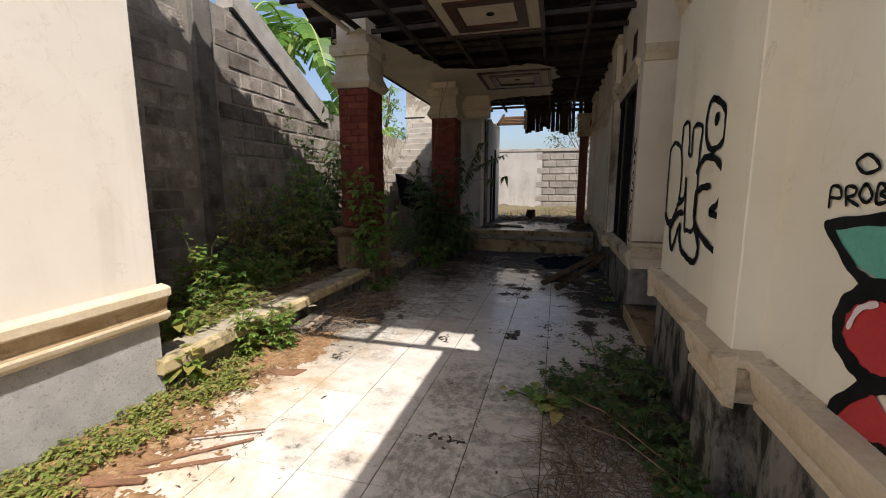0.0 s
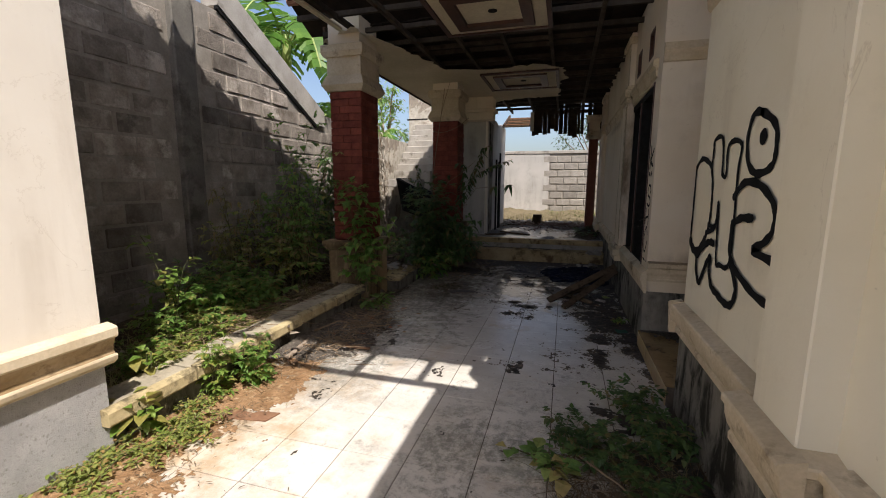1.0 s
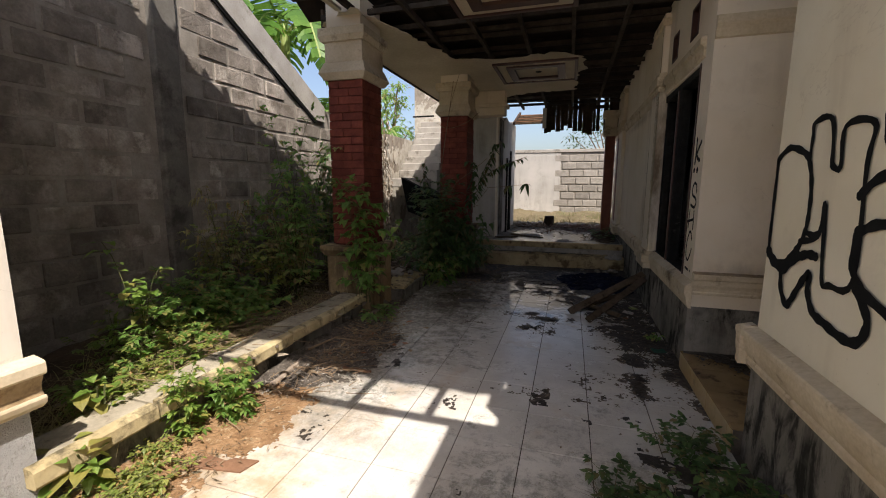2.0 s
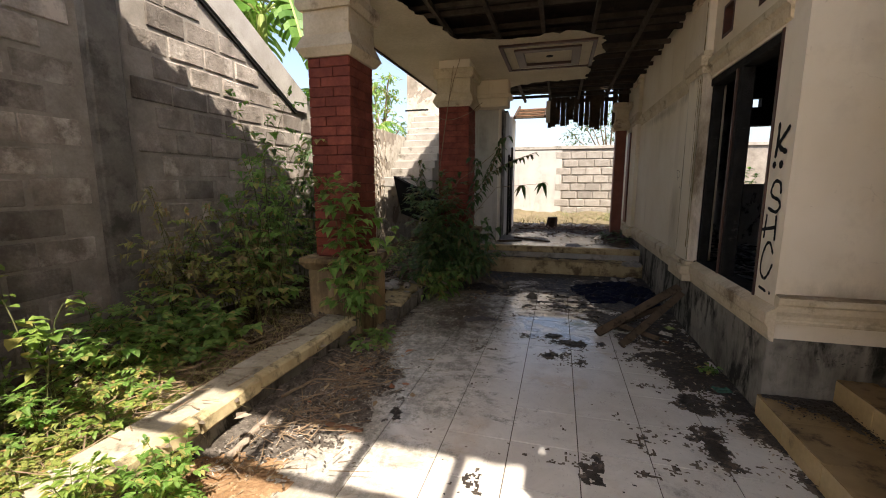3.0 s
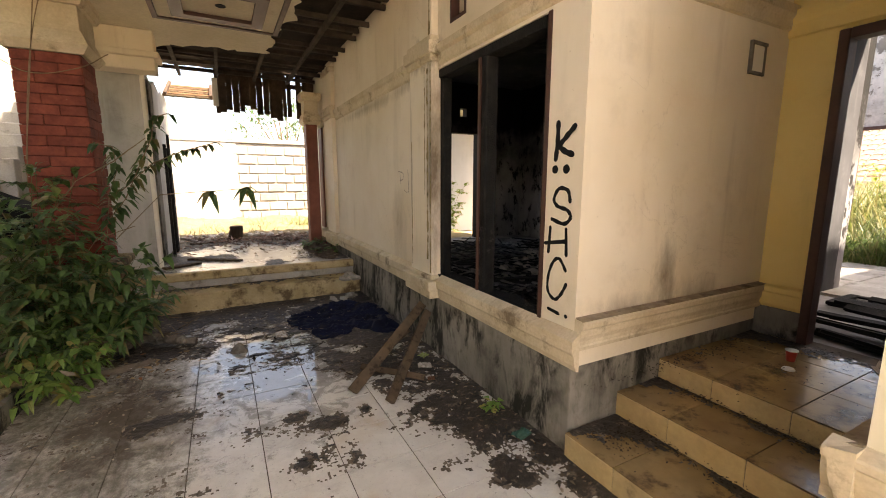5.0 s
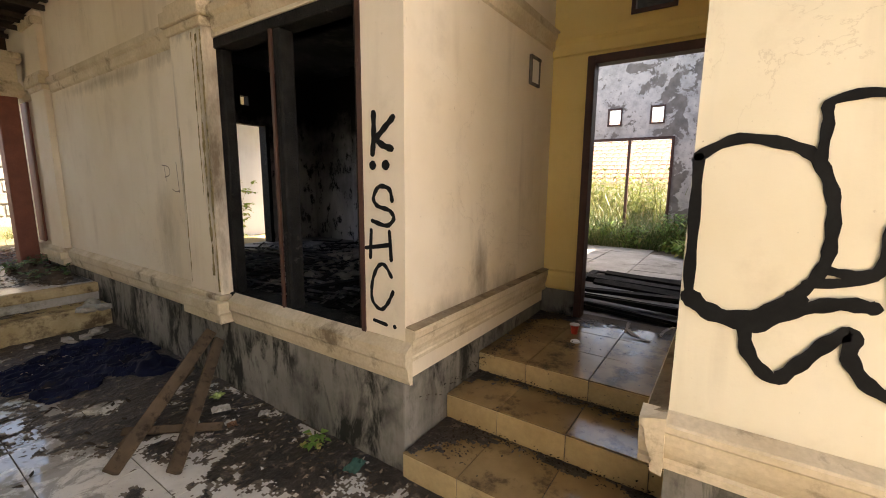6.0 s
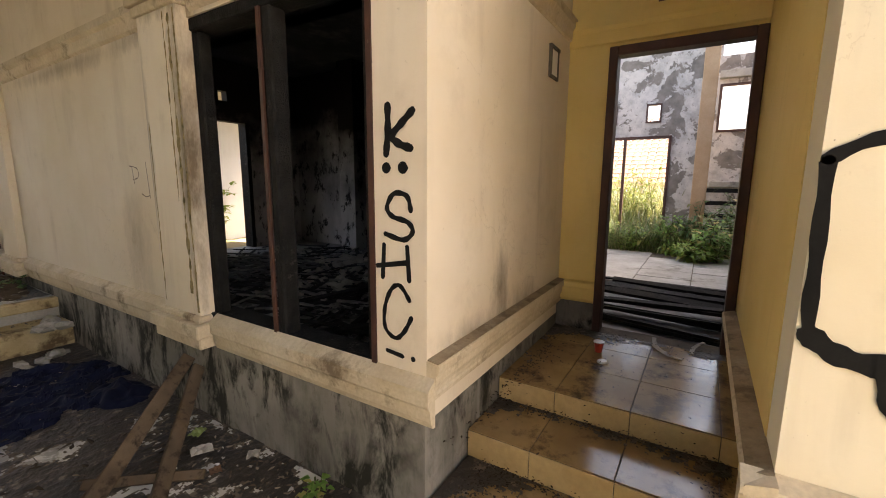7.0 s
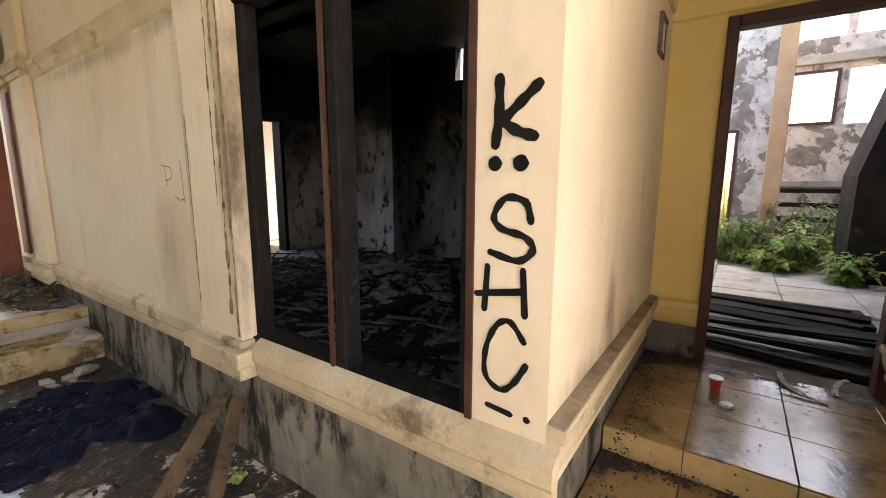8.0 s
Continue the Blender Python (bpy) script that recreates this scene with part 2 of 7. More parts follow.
    wet = maths(nt, "ADD", maths(nt, "MULTIPLY", noise_tex(nt, 5.5, 9, 0.72, shift=(4, 4, 4), distort=0.5), 1.5), maths(nt, "MULTIPLY", d, -0.46))
    wet = grey(nt, wet, 0.36, 0.46)
    rough = maths(nt, "ADD", maths(nt, "MULTIPLY", dirt, 0.40), 0.20)
    inv = maths(nt, "SUBTRACT", 1.0, wet)
    rough = maths(nt, "ADD", maths(nt, "MULTIPLY", rough, inv), 0.03)
    col = mixc(nt, maths(nt, "MULTIPLY", wet, 0.55), mould, (0.15, 0.14, 0.12))
    grit = grey(nt, noise_tex(nt, 55, 5, 0.7, shift=(3, 3, 0)), 0.60, 0.70)
    col = mixc(nt, maths(nt, "MULTIPLY", grit, 0.4), col, (0.10, 0.085, 0.065))
    finish(nt, b, col, rough, maths(nt, "MULTIPLY", noise_tex(nt, 30, 4), inv), 0.1, 0.002)
    return m


def streaked(name, c1, c2, dark, amount=0.6, low=0.5, scale=5.0, rough=0.85, spots=(), drip=0.0, bump=0.25):
    """Painted plaster with rain streaks that run down, blotches, mould patches and fine cracks."""
    m, nt, b = begin(name)
    col = ramp(nt, noise_tex(nt, 0.9, 5), [(0.3, c1), (0.7, c2)])
    run = grey(nt, noise_tex(nt, scale, 6, 0.6, stretch=(1, 1, 0.10), distort=0.4), low, low + 0.25)
    blot = grey(nt, noise_tex(nt, 1.3, 7, 0.65, shift=(5, 2, 9)), 0.42, 0.66)
    f = maths(nt, "MULTIPLY", maths(nt, "MULTIPLY", run, blot), amount)
    col = mixc(nt, f, col, dark)
    grime = grey(nt, noise_tex(nt, 2.6, 9, 0.72, shift=(2, 8, 3)), 0.56, 0.74)
    col = mixc(nt, maths(nt, "MULTIPLY", grime, 0.42 * min(1.0, amount)), col, dark)
    if drip:
        d = maths(nt, "MULTIPLY", grey(nt, noise_tex(nt, 6, 9, 0.7, stretch=(1, 1, 0.4), distort=0.5, shift=(1, 1, 4)), 0.45, 0.57), grey(nt, noise_tex(nt, 1.6, 5, 0.6, shift=(9, 1, 2)), 0.38, 0.52))
        col = mixc(nt, maths(nt, "MULTIPLY", d, drip), col, tuple(0.35 * c for c in dark))
    g = nt.nodes.new("ShaderNodeNewGeometry")
    for x, y, z, rx, ry, rz, k in spots:
        mp = nt.nodes.new("ShaderNodeMapping")
        mp.inputs["Scale"].default_value = (1 / rx, 1 / ry, 1 / rz)
        mp.inputs["Location"].default_value = (-x / rx, -y / ry, -z / rz)
        nt.links.new(g.outputs["Position"], mp.inputs[0])
        ln = nt.nodes.new("ShaderNodeVectorMath")
        ln.operation = "LENGTH"
        nt.links.new(mp.outputs[0], ln.inputs[0])
        near = maths(nt, "SUBTRACT", 1.25, ln.outputs["Value"])
        patch = maths(nt, "ADD", maths(nt, "MULTIPLY", near, 0.5), maths(nt, "SUBTRACT", noise_tex(nt, 7, 8, 0.72, stretch=(1, 1, 0.35), shift=(x, y, z)), 0.5))
        col = mixc(nt, maths(nt, "MULTIPLY", grey(nt, patch, 0.15, 0.6), k), col, tuple(0.45 * c for c in dark))
    spots_fine = grey(nt, noise_tex(nt, 22, 5, 0.7), 0.68, 0.75)
    col = mixc(nt, maths(nt, "MULTIPLY", spots_fine, 0.45), col, dark)
    fine = noise_tex(nt, 40, 5, 0.6)
    big = noise_tex(nt, 2.5, 3)
    # a few pits and chips, and a wandering hairline crack here and there
    pits = maths(nt, "MULTIPLY", grey(nt, noise_tex(nt, 70, 3, 0.6, shift=(1, 2, 3)), 0.74, 0.79), 0.7)
    col = mixc(nt, pits, col, tuple(0.5 * c for c in dark))
    wave = noise_tex(nt, 1.1, 9, 0.62, shift=(3, 6, 1), distort=0.8)
    line = maths(nt, "ABSOLUTE", maths(nt, "SUBTRACT", wave, 0.5))
    crack = maths(nt, "MULTIPLY", maths(nt, "SUBTRACT", 1.0, grey(nt, line, 0.0, 0.004)), grey(nt, noise_tex(nt, 0.8, 4, 0.5, shift=(4, 0, 7)), 0.52, 0.60))
    col = mixc(nt, maths(nt, "MULTIPLY", crack, 0.32), col, dark)
    finish(nt, b, col, rough, maths(nt, "ADD", maths(nt, "MULTIPLY", big, 3.0), fine), bump, 0.004)
    return m


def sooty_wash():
    """Burnt wall: pale flaking wash low down, soot thickening towards the ceiling."""
    m, nt, b = begin("sooty_flaking_wash")
    pale = ramp(nt, noise_tex(nt, 1.4, 6, 0.6, stretch=(1, 1, 0.4)), [(0.35, (0.24, 0.235, 0.245)), (0.65, (0.55, 0.54, 0.555))])
    flakes = grey(nt, noise_tex(nt, 5, 9, 0.7, stretch=(1, 1, 0.6)), 0.53, 0.60)
    col = mixc(nt, flakes, pale, (0.035, 0.032, 0.032))
    g = nt.nodes.new("ShaderNodeNewGeometry")
    sep = nt.nodes.new("ShaderNodeSeparateXYZ")
    nt.links.new(g.outputs["Position"], sep.inputs[0])
    up = maths(nt, "ADD", maths(nt, "MULTIPLY", sep.outputs[2], 0.35), maths(nt, "SUBTRACT", noise_tex(nt, 1.2, 6, 0.6, shift=(4, 2, 8)), 0.5))
    col = mixc(nt, grey(nt, up, 0.50, 0.95), col, (0.014, 0.013, 0.013))
    finish(nt, b, col, 0.85, noise_tex(nt, 30, 5), 0.5, 0.006)
    return m


def leafage(name, c1, c2, dead=None, through=0.4, rough=0.45):
    """Leaves: each its own tone, light shining through."""
    m, nt, b = begin(name)
    g = nt.nodes.new("ShaderNodeNewGeometry")
    stops = [(0.0, c1), (0.8, c2)] + ([(0.9, dead)] if dead else [])
    col = ramp(nt, g.outputs["Random Per Island"], stops)
    col = mixc(nt, maths(nt, "MULTIPLY", grey(nt, noise_tex(nt, 30, 4), 0.4, 0.7), 0.35), col, tuple(c * 0.5 for c in c1))
    finish(nt, b, col, rough)
    tr = nt.nodes.new("ShaderNodeBsdfTranslucent")
    nt.links.new(col, tr.inputs[0])
    mx = nt.nodes.new("ShaderNodeMixShader")
    mx.inputs[0].default_value = through
    out = nt.nodes["Material Output"]
    nt.links.new(b.outputs[0], mx.inputs[1])
    nt.links.new(tr.outputs[0], mx.inputs[2])
    nt.links.new(mx.outputs[0], out.inputs[0])
    return m


def peeling(name, paint, under, lo=0.52, scale=1.3):
    m, nt, b = begin(name)
    n = noise_tex(nt, scale, 9, 0.62, distort=0.3)
    f = grey(nt, n, lo, lo + 0.02)
    chips = grey(nt, noise_tex(nt, scale * 5, 8, 0.65, shift=(3, 1, 6)), 0.60, 0.63)
    f = maths(nt, "MAXIMUM", f, maths(nt, "MULTIPLY", chips, 0.8))
    a = mixc(nt, grey(nt, noise_tex(nt, 4, 7, 0.7), 0.40, 0.70), paint, tuple(c * 0.55 for c in paint))
    u = mixc(nt, grey(nt, noise_tex(nt, 7, 5), 0.35, 0.7), under, tuple(c * 0.6 for c in under))
    finish(nt, b, mixc(nt, f, a, u), 0.9, maths(nt, "SUBTRACT", noise_tex(nt, 40, 4), f), 0.4, 0.005)
    return m


TILE = floor_tiles()
PLASTER = streaked("cream_plaster", (0.67, 0.565, 0.415), (0.78, 0.695, 0.57), (0.31, 0.225, 0.145), 0.46, 0.52, spots=((1.78, 4.8, 0.98, 0.16, 0.3, 0.38, 0.75), (2.15, 4.8, 0.85, 0.3, 0.3, 0.2, 0.5), (0.93, 6.50, 1.8, 0.2, 0.16, 1.2, 0.95), (0.93, 6.7, 2.72, 0.2, 0.5, 0.16, 0.9), (0.93, 6.98, 1.7, 0.2, 0.05, 0.9, 0.6), (0.98, 7.45, 1.15, 0.1, 0.25, 0.5, 0.35), (1.0, 7.1, 2.6, 0.12, 0.5, 0.12, 0.6), (1.0, 3.2, 2.55, 0.12, 0.35, 0.25, 0.45), (1.0, 2.6, 0.85, 0.12, 0.6, 0.1, 0.5), (0.98, 8.5, 2.55, 0.1, 1.6, 0.1, 0.5), (1.4, 4.8, 0.85, 0.3, 0.2, 0.12, 0.45)))
CHALK = streaked("pale_cream_plaster", (0.69, 0.62, 0.46), (0.79, 0.74, 0.605), (0.36, 0.28, 0.19), 0.45, 0.54)
SOOTWASH = sooty_wash()
WHITE = streaked("white_plaster", (0.68, 0.625, 0.545), (0.76, 0.715, 0.64), (0.45, 0.38, 0.30), 0.5, 0.52)
YELLOW = streaked("yellow_plaster", (0.72, 0.53, 0.19), (0.80, 0.63, 0.28), (0.34, 0.23, 0.09), 0.45, 0.54)
CEMENT = streaked("grey_cement", (0.145, 0.134, 0.114), (0.30, 0.278, 0.238), (0.030, 0.030, 0.020), 0.9, 0.42, 7, 0.9, drip=0.9, bump=0.5)
GROUT = plain("dark_grout", (0.06, 0.05, 0.04), (0.16, 0.13, 0.1), 5, 0.95, 0.3)
SOOTFLOOR = plain("sooty_floor", (0.10, 0.10, 0.10), (0.34, 0.33, 0.33), 2.2, 0.6, 0.3, 25, stain=(0.015, 0.015, 0.015), stain_scale=1.6, stain_lo=0.53)
SOOT = streaked("sooty_plaster", (0.018, 0.018, 0.02), (0.10, 0.10, 0.11), (0.30, 0.29, 0.30), 0.5, 0.5, 4)
MUD = plain("wet_mud", (0.017, 0.0128, 0.0096), (0.058, 0.044, 0.032), 7, 0.62, 0.8, 45, dist=0.01, stain=(0.20, 0.155, 0.112), stain_scale=11, stain_lo=0.56)
FLAKE = plain("green_brown_flaking_paint", (0.20, 0.15, 0.065), (0.40, 0.31, 0.16), 9, 0.9, 0.8, 60, dist=0.006, stain=(0.10, 0.085, 0.04), stain_scale=14, stain_lo=0.50)
MUDFILM = plain("dried_mud_film", (0.10, 0.078, 0.056), (0.23, 0.19, 0.148), 9, 0.8, 0.5, 60, stain=(0.05, 0.037, 0.026), stain_scale=12, stain_lo=0.52)
PEEL = peeling("peeling_white_paint", (0.58, 0.525, 0.485), (0.25, 0.215, 0.19), 0.525, 2.3)
ORANGE = plain("bare_orange_plaster", (0.42, 0.26, 0.15), (0.52, 0.35, 0.22), 3, 0.9, 0.4)
ROOFTILE = plain("terracotta_roof_tile", (0.24, 0.115, 0.075), (0.36, 0.20, 0.14), 5, 0.85, 0.5, vary=0.3)
TARP = plain("dark_blue_tarpaulin", (0.003, 0.0042, 0.0125), (0.007, 0.010, 0.032), 6, 0.75, 0.5, 30, stain=(0.022, 0.018, 0.014), stain_scale=5, stain_lo=0.58, shine=0.18)
PLANK = plain("grey_weathered_plank", (0.062, 0.043, 0.028), (0.150, 0.106, 0.068), 5, 0.85, 0.8, 40, stain=(0.030, 0.020, 0.013), stain_scale=13, stain_lo=0.52, vary=0.4)
# near-black roof boarding with lighter brown blotches
BOARDING = plain("near_black_roof_boarding", (0.010, 0.007, 0.005), (0.034, 0.022, 0.015), 5, 0.85, 0.5, 30, stain=(0.075, 0.05, 0.034), stain_scale=4, stain_lo=0.60)
BATTEN = plain("grey_brown_batten", (0.034, 0.026, 0.020), (0.085, 0.066, 0.051), 6, 0.85, 0.5, 35, vary=0.5)
REDWOOD = plain("red_brown_paint", (0.16, 0.045, 0.03), (0.24, 0.08, 0.05), 6, 0.7, 0.3, 50)
RED = plain("red_spray_paint", (0.42, 0.02, 0.025), (0.52, 0.04, 0.04), 5, 0.6, 0.1)
SCRAP = plain("faded_green_scrap", (0.05, 0.12, 0.09), (0.09, 0.17, 0.13), 5, 0.8, 0.2)
TEAL = plain("teal_spray_paint", (0.10, 0.36, 0.28), (0.16, 0.45, 0.36), 5, 0.6, 0.1)
PINK = plain("white_spray_paint", (0.7, 0.62, 0.6), (0.8, 0.72, 0.7), 5, 0.6, 0.1)
STEM = plain("plant_stem", (0.07, 0.09, 0.03), (0.14, 0.13, 0.06), 8, 0.8, 0.3)
TWIG = plain("dry_twig", (0.16, 0.11, 0.07), (0.30, 0.22, 0.14), 8, 0.9, 0.3)
LEAF = leafage("green_leaf", (0.12, 0.25, 0.055), (0.29, 0.43, 0.115), (0.44, 0.34, 0.13), 0.5)
LIME = leafage("bright_leaf", (0.13, 0.23, 0.035), (0.24, 0.34, 0.07), (0.34, 0.30, 0.08), 0.45)
DARKLEAF = leafage("dark_leaf", (0.03, 0.07, 0.018), (0.085, 0.15, 0.04), (0.14, 0.12, 0.04), 0.35)
DEADLEAF = leafage("dead_leaf", (0.09, 0.07, 0.052), (0.25, 0.20, 0.15), (0.40, 0.33, 0.25), 0.2, 0.8)
WITHERED = leafage("withered_leaf", (0.15, 0.13, 0.05), (0.33, 0.31, 0.13), (0.36, 0.23, 0.12), 0.35, 0.7)
FARGRASS = leafage("wild_grass_blade", (0.10, 0.125, 0.035), (0.22, 0.225, 0.075), (0.30, 0.25, 0.11), 0.4)
FARLEAF = leafage("wild_shrub_leaf", (0.10, 0.15, 0.025), (0.21, 0.25, 0.05), (0.28, 0.24, 0.09), 0.45)
COURTGRASS = leafage("courtyard_grass_blade", (0.07, 0.12, 0.03), (0.19, 0.235, 0.07), (0.34, 0.29, 0.14), 0.4)
YARDGRASS = leafage("yard_grass_blade", (0.17, 0.14, 0.06), (0.29, 0.25, 0.11), (0.20, 0.20, 0.06), 0.35)
DRYGRASS = leafage("dry_grass_blade", (0.30, 0.25, 0.10), (0.46, 0.38, 0.18), (0.36, 0.36, 0.12), 0.4)
PLASTIC = plain("clear_white_plastic", (0.6, 0.6, 0.6), (0.7, 0.7, 0.7), 5, 0.3, 0.1)
REDCUP = plain("red_plastic", (0.45, 0.03, 0.02), (0.55, 0.06, 0.03), 5, 0.3, 0.1)
PEDESTAL = streaked("stained_pedestal", (0.33, 0.225, 0.11), (0.50, 0.385, 0.235), (0.10, 0.066, 0.038), 1.3, 0.36, 5, drip=0.55, bump=0.45)
PEELW = peeling("peeling_whitewash", (0.52, 0.475, 0.40), (0.32, 0.275, 0.22), 0.53, 1.6)
HERB = leafage("herb_leaf", (0.15, 0.31, 0.06), (0.30, 0.47, 0.12), (0.46, 0.42, 0.14), 0.64)
LEAFD = leafage("deep_green_leaf", (0.045, 0.10, 0.03), (0.13, 0.22, 0.065), (0.24, 0.20, 0.08), 0.42)
LIMEW = leafage("creeping_leaf", (0.18, 0.25, 0.05), (0.38, 0.40, 0.11), (0.46, 0.29, 0.12), 0.48)
LIMESTEM = plain("banana_stem", (0.22, 0.28, 0.07), (0.34, 0.40, 0.14), 4, 0.6, 0.2)
BANANA = leafage("banana_leaf", (0.07, 0.17, 0.025), (0.16, 0.30, 0.05), None, 0.5, 0.35)
STRAWLEAF = leafage("dry_straw", (0.22, 0.14, 0.075), (0.46, 0.35, 0.21), (0.30, 0.13, 0.07), 0.2, 0.8)
RUSTCHIP = leafage("reddish_debris", (0.07, 0.04, 0.028), (0.21, 0.115, 0.08), (0.30, 0.25, 0.20), 0.05, 0.8)
DEADVINE = leafage("dead_vine_leaf", (0.26, 0.22, 0.17), (0.52, 0.47, 0.40), (0.15, 0.11, 0.075), 0.25, 0.8)
PALELEAF = leafage("plaster_flake", (0.40, 0.38, 0.34), (0.62, 0.60, 0.56), None, 0.05, 0.8)
ASHLEAF = leafage("ash_flake", (0.03, 0.03, 0.03), (0.22, 0.21, 0.21), (0.42, 0.41, 0.40), 0.02, 0.7)
PALEASH = plain("pale_ash_wood", (0.14, 0.135, 0.13), (0.34, 0.33, 0.32), 6, 0.85, 0.5, 40)
ASH = plain("ashen_wood", (0.05, 0.05, 0.05), (0.14, 0.14, 0.14), 5, 0.8, 0.5)
PALE = plain("pale_veneer", (0.33, 0.295, 0.25), (0.50, 0.46, 0.40), 8, 0.75, 0.3, 40, stain=(0.14, 0.115, 0.085), stain_scale=16, stain_lo=0.55)
STRAWBOARD = plain("red_brown_board", (0.16, 0.085, 0.05), (0.27, 0.15, 0.09), 6, 0.85, 0.4)
PALEBLOCK = plain("pale_block", (0.22, 0.20, 0.17), (0.36, 0.33, 0.29), 5, 0.95, 0.7, 45, dist=0.008, vary=0.4)
DARKCRUMB = leafage("dark_leaf_crumb", (0.02, 0.015, 0.01), (0.06, 0.045, 0.03), None, 0.05, 0.8)
FARWALL = streaked("old_whitewash", (0.40, 0.38, 0.35), (0.54, 0.51, 0.47), (0.20, 0.18, 0.15), 0.8, 0.45)
COOLWALL = streaked("cool_whitewash", (0.58, 0.60, 0.63), (0.68, 0.70, 0.73), (0.34, 0.35, 0.36), 0.5, 0.52)
FARGROUND = plain("far_yard_earth", (0.105, 0.085, 0.05), (0.20, 0.162, 0.10), 3, 0.95, 0.8, 25, dist=0.02)
CAP = plain("mossy_yellow_cap", (0.36, 0.285, 0.15), (0.56, 0.46, 0.27), 4, 0.9, 0.7, 30, dist=0.008, stain=(0.12, 0.10, 0.06), stain_scale=5, stain_lo=0.50)
PAVER = plain("dusty_pale_paver", (0.26, 0.245, 0.22), (0.40, 0.38, 0.35), 3, 0.9, 0.4, 40, stain=(0.14, 0.125, 0.10), stain_scale=3, stain_lo=0.55, vary=0.2)
SOOTDARK = plain("soot_brown_board", (0.010, 0.008, 0.007), (0.035, 0.028, 0.023), 3, 0.9, 0.6, 30, stain=(0.07, 0.06, 0.05), stain_scale=5, stain_lo=0.58)
# near-black colour that stands for the shade under the lower stair flight
VOID = plain("shade_black", (0.002, 0.002, 0.002), (0.006, 0.006, 0.006), 6, 0.9, 0.5)
STEPPAINT = plain("dirty_step_paint", (0.33, 0.245, 0.125), (0.51, 0.405, 0.24), 3, 0.85, 0.6, 40, stain=(0.12, 0.08, 0.042), stain_scale=4.2, stain_lo=0.50)
# risers: cleaner than the treads, and lightened for the light they face
RISER = plain("lit_tan_riser_tile", (0.40, 0.28, 0.125), (0.54, 0.405, 0.21), 2.5, 0.38, 0.2, 30, stain=(0.16, 0.105, 0.05), stain_scale=5, stain_lo=0.60, vary=0.12)
STAINED = plain("rain_stained_moulding", (0.30, 0.205, 0.105), (0.50, 0.39, 0.25), 3.5, 0.85, 0.5, 45, stain=(0.14, 0.09, 0.05), stain_scale=5, stain_lo=0.55)
CURBTOP = plain("dusty_curb_top", (0.26, 0.225, 0.165), (0.46, 0.41, 0.31), 4, 0.95, 0.8, 40, dist=0.008, stain=(0.12, 0.10, 0.07), stain_scale=6, stain_lo=0.52)
DEADWOOD = plain("grey_deadwood", (0.09, 0.075, 0.06), (0.20, 0.175, 0.145), 7, 0.9, 0.8, 40, dist=0.01, stain=(0.04, 0.032, 0.025), stain_scale=9, stain_lo=0.54)
BARKLEAF = plain("curled_dry_leaf", (0.20, 0.155, 0.115), (0.36, 0.295, 0.23), 9, 0.85, 0.4, 50)
BROWNSTRAW = leafage("brown_straw", (0.10, 0.07, 0.045), (0.21, 0.155, 0.095), (0.32, 0.25, 0.16), 0.1, 0.8)
SAND = plain("orange_brown_soil", (0.17, 0.095, 0.045), (0.34, 0.21, 0.115), 9, 0.95, 1.0, 60, dist=0.01, stain=(0.44, 0.33, 0.20), stain_scale=14, stain_lo=0.55)
DRIFT = plain("grey_brown_drift", (0.055, 0.045, 0.036), (0.18, 0.155, 0.128), 14, 0.95, 1.0, 70, dist=0.02, stain=(0.30, 0.26, 0.21), stain_scale=26, stain_lo=0.58)
CHIP = leafage("grey_leaf_chip", (0.10, 0.085, 0.07), (0.30, 0.265, 0.225), (0.46, 0.42, 0.36), 0.05, 0.85)
# concrete of the wall post, darkened because the post stands in shade
POST = plain("shaded_grey_post", (0.13, 0.12, 0.105), (0.22, 0.205, 0.18), 3, 0.92, 0.6, 50, stain=(0.07, 0.065, 0.055), stain_scale=2.4, stain_lo=0.52)
LEDGE = plain("ledge_dust", (0.25, 0.185, 0.12), (0.40, 0.32, 0.22), 7, 0.95, 0.6, 50, stain=(0.15, 0.11, 0.07), stain_scale=6, stain_lo=0.52)
# ---- ground and floors ----
bm = bmesh.new()
bmesh.ops.create_grid(bm, x_segments=8, y_segments=8, size=150, matrix=Matrix.Translation((0, 0, -0.12)))
structure("ground", bm, DRY, "dry bare earth round the house")
FLOOR = structure("floor", boxes((-2.32, 1.05, -6, 9.3, -0.11, -0.006)), GROUT, "white square floor tiles, muddy and wet, with dark joints")

part("back_paving", boxes((-2.23, 0.97, -6, -1.96, -0.02, 0.0)), TILE, FLOOR, "white tiled drive, dusty")


def mound(name, x0, x1, y0, y1, z, rise, step, material, label, seed):
    """Uneven soil: a grid with skirts."""
    nx, ny = int((x1 - x0) / step), int((y1 - y0) / step)
    vs, fs = [], []
    for j in range(ny + 1):
        for i in range(nx + 1):
            x, y = x0 + (x1 - x0) * i / nx, y0 + (y1 - y0) * j / ny
            edge = i in (0, nx) or j in (0, ny)
            h = z + (0.16 * max(0.0, min(y, 15.5) - 13.2) if name == "yard_ground" else 0.0) + rise * (noise.noise((x * 1.3, y * 1.3, seed)) + 0.5 * noise.noise((x * 4, y * 4, seed)))
            vs.append((x, y, z - 0.4 if edge else h))
    for j in range(ny):
        for i in range(nx):
            a = j * (nx + 1) + i
            fs.append((a, a + 1, a + nx + 2, a + nx + 1))
    me = bpy.data.meshes.new(name)
    me.from_pydata(vs, [], fs)
    me.materials.append(material)
    return tagged(new(name, me), label, kind="structure")


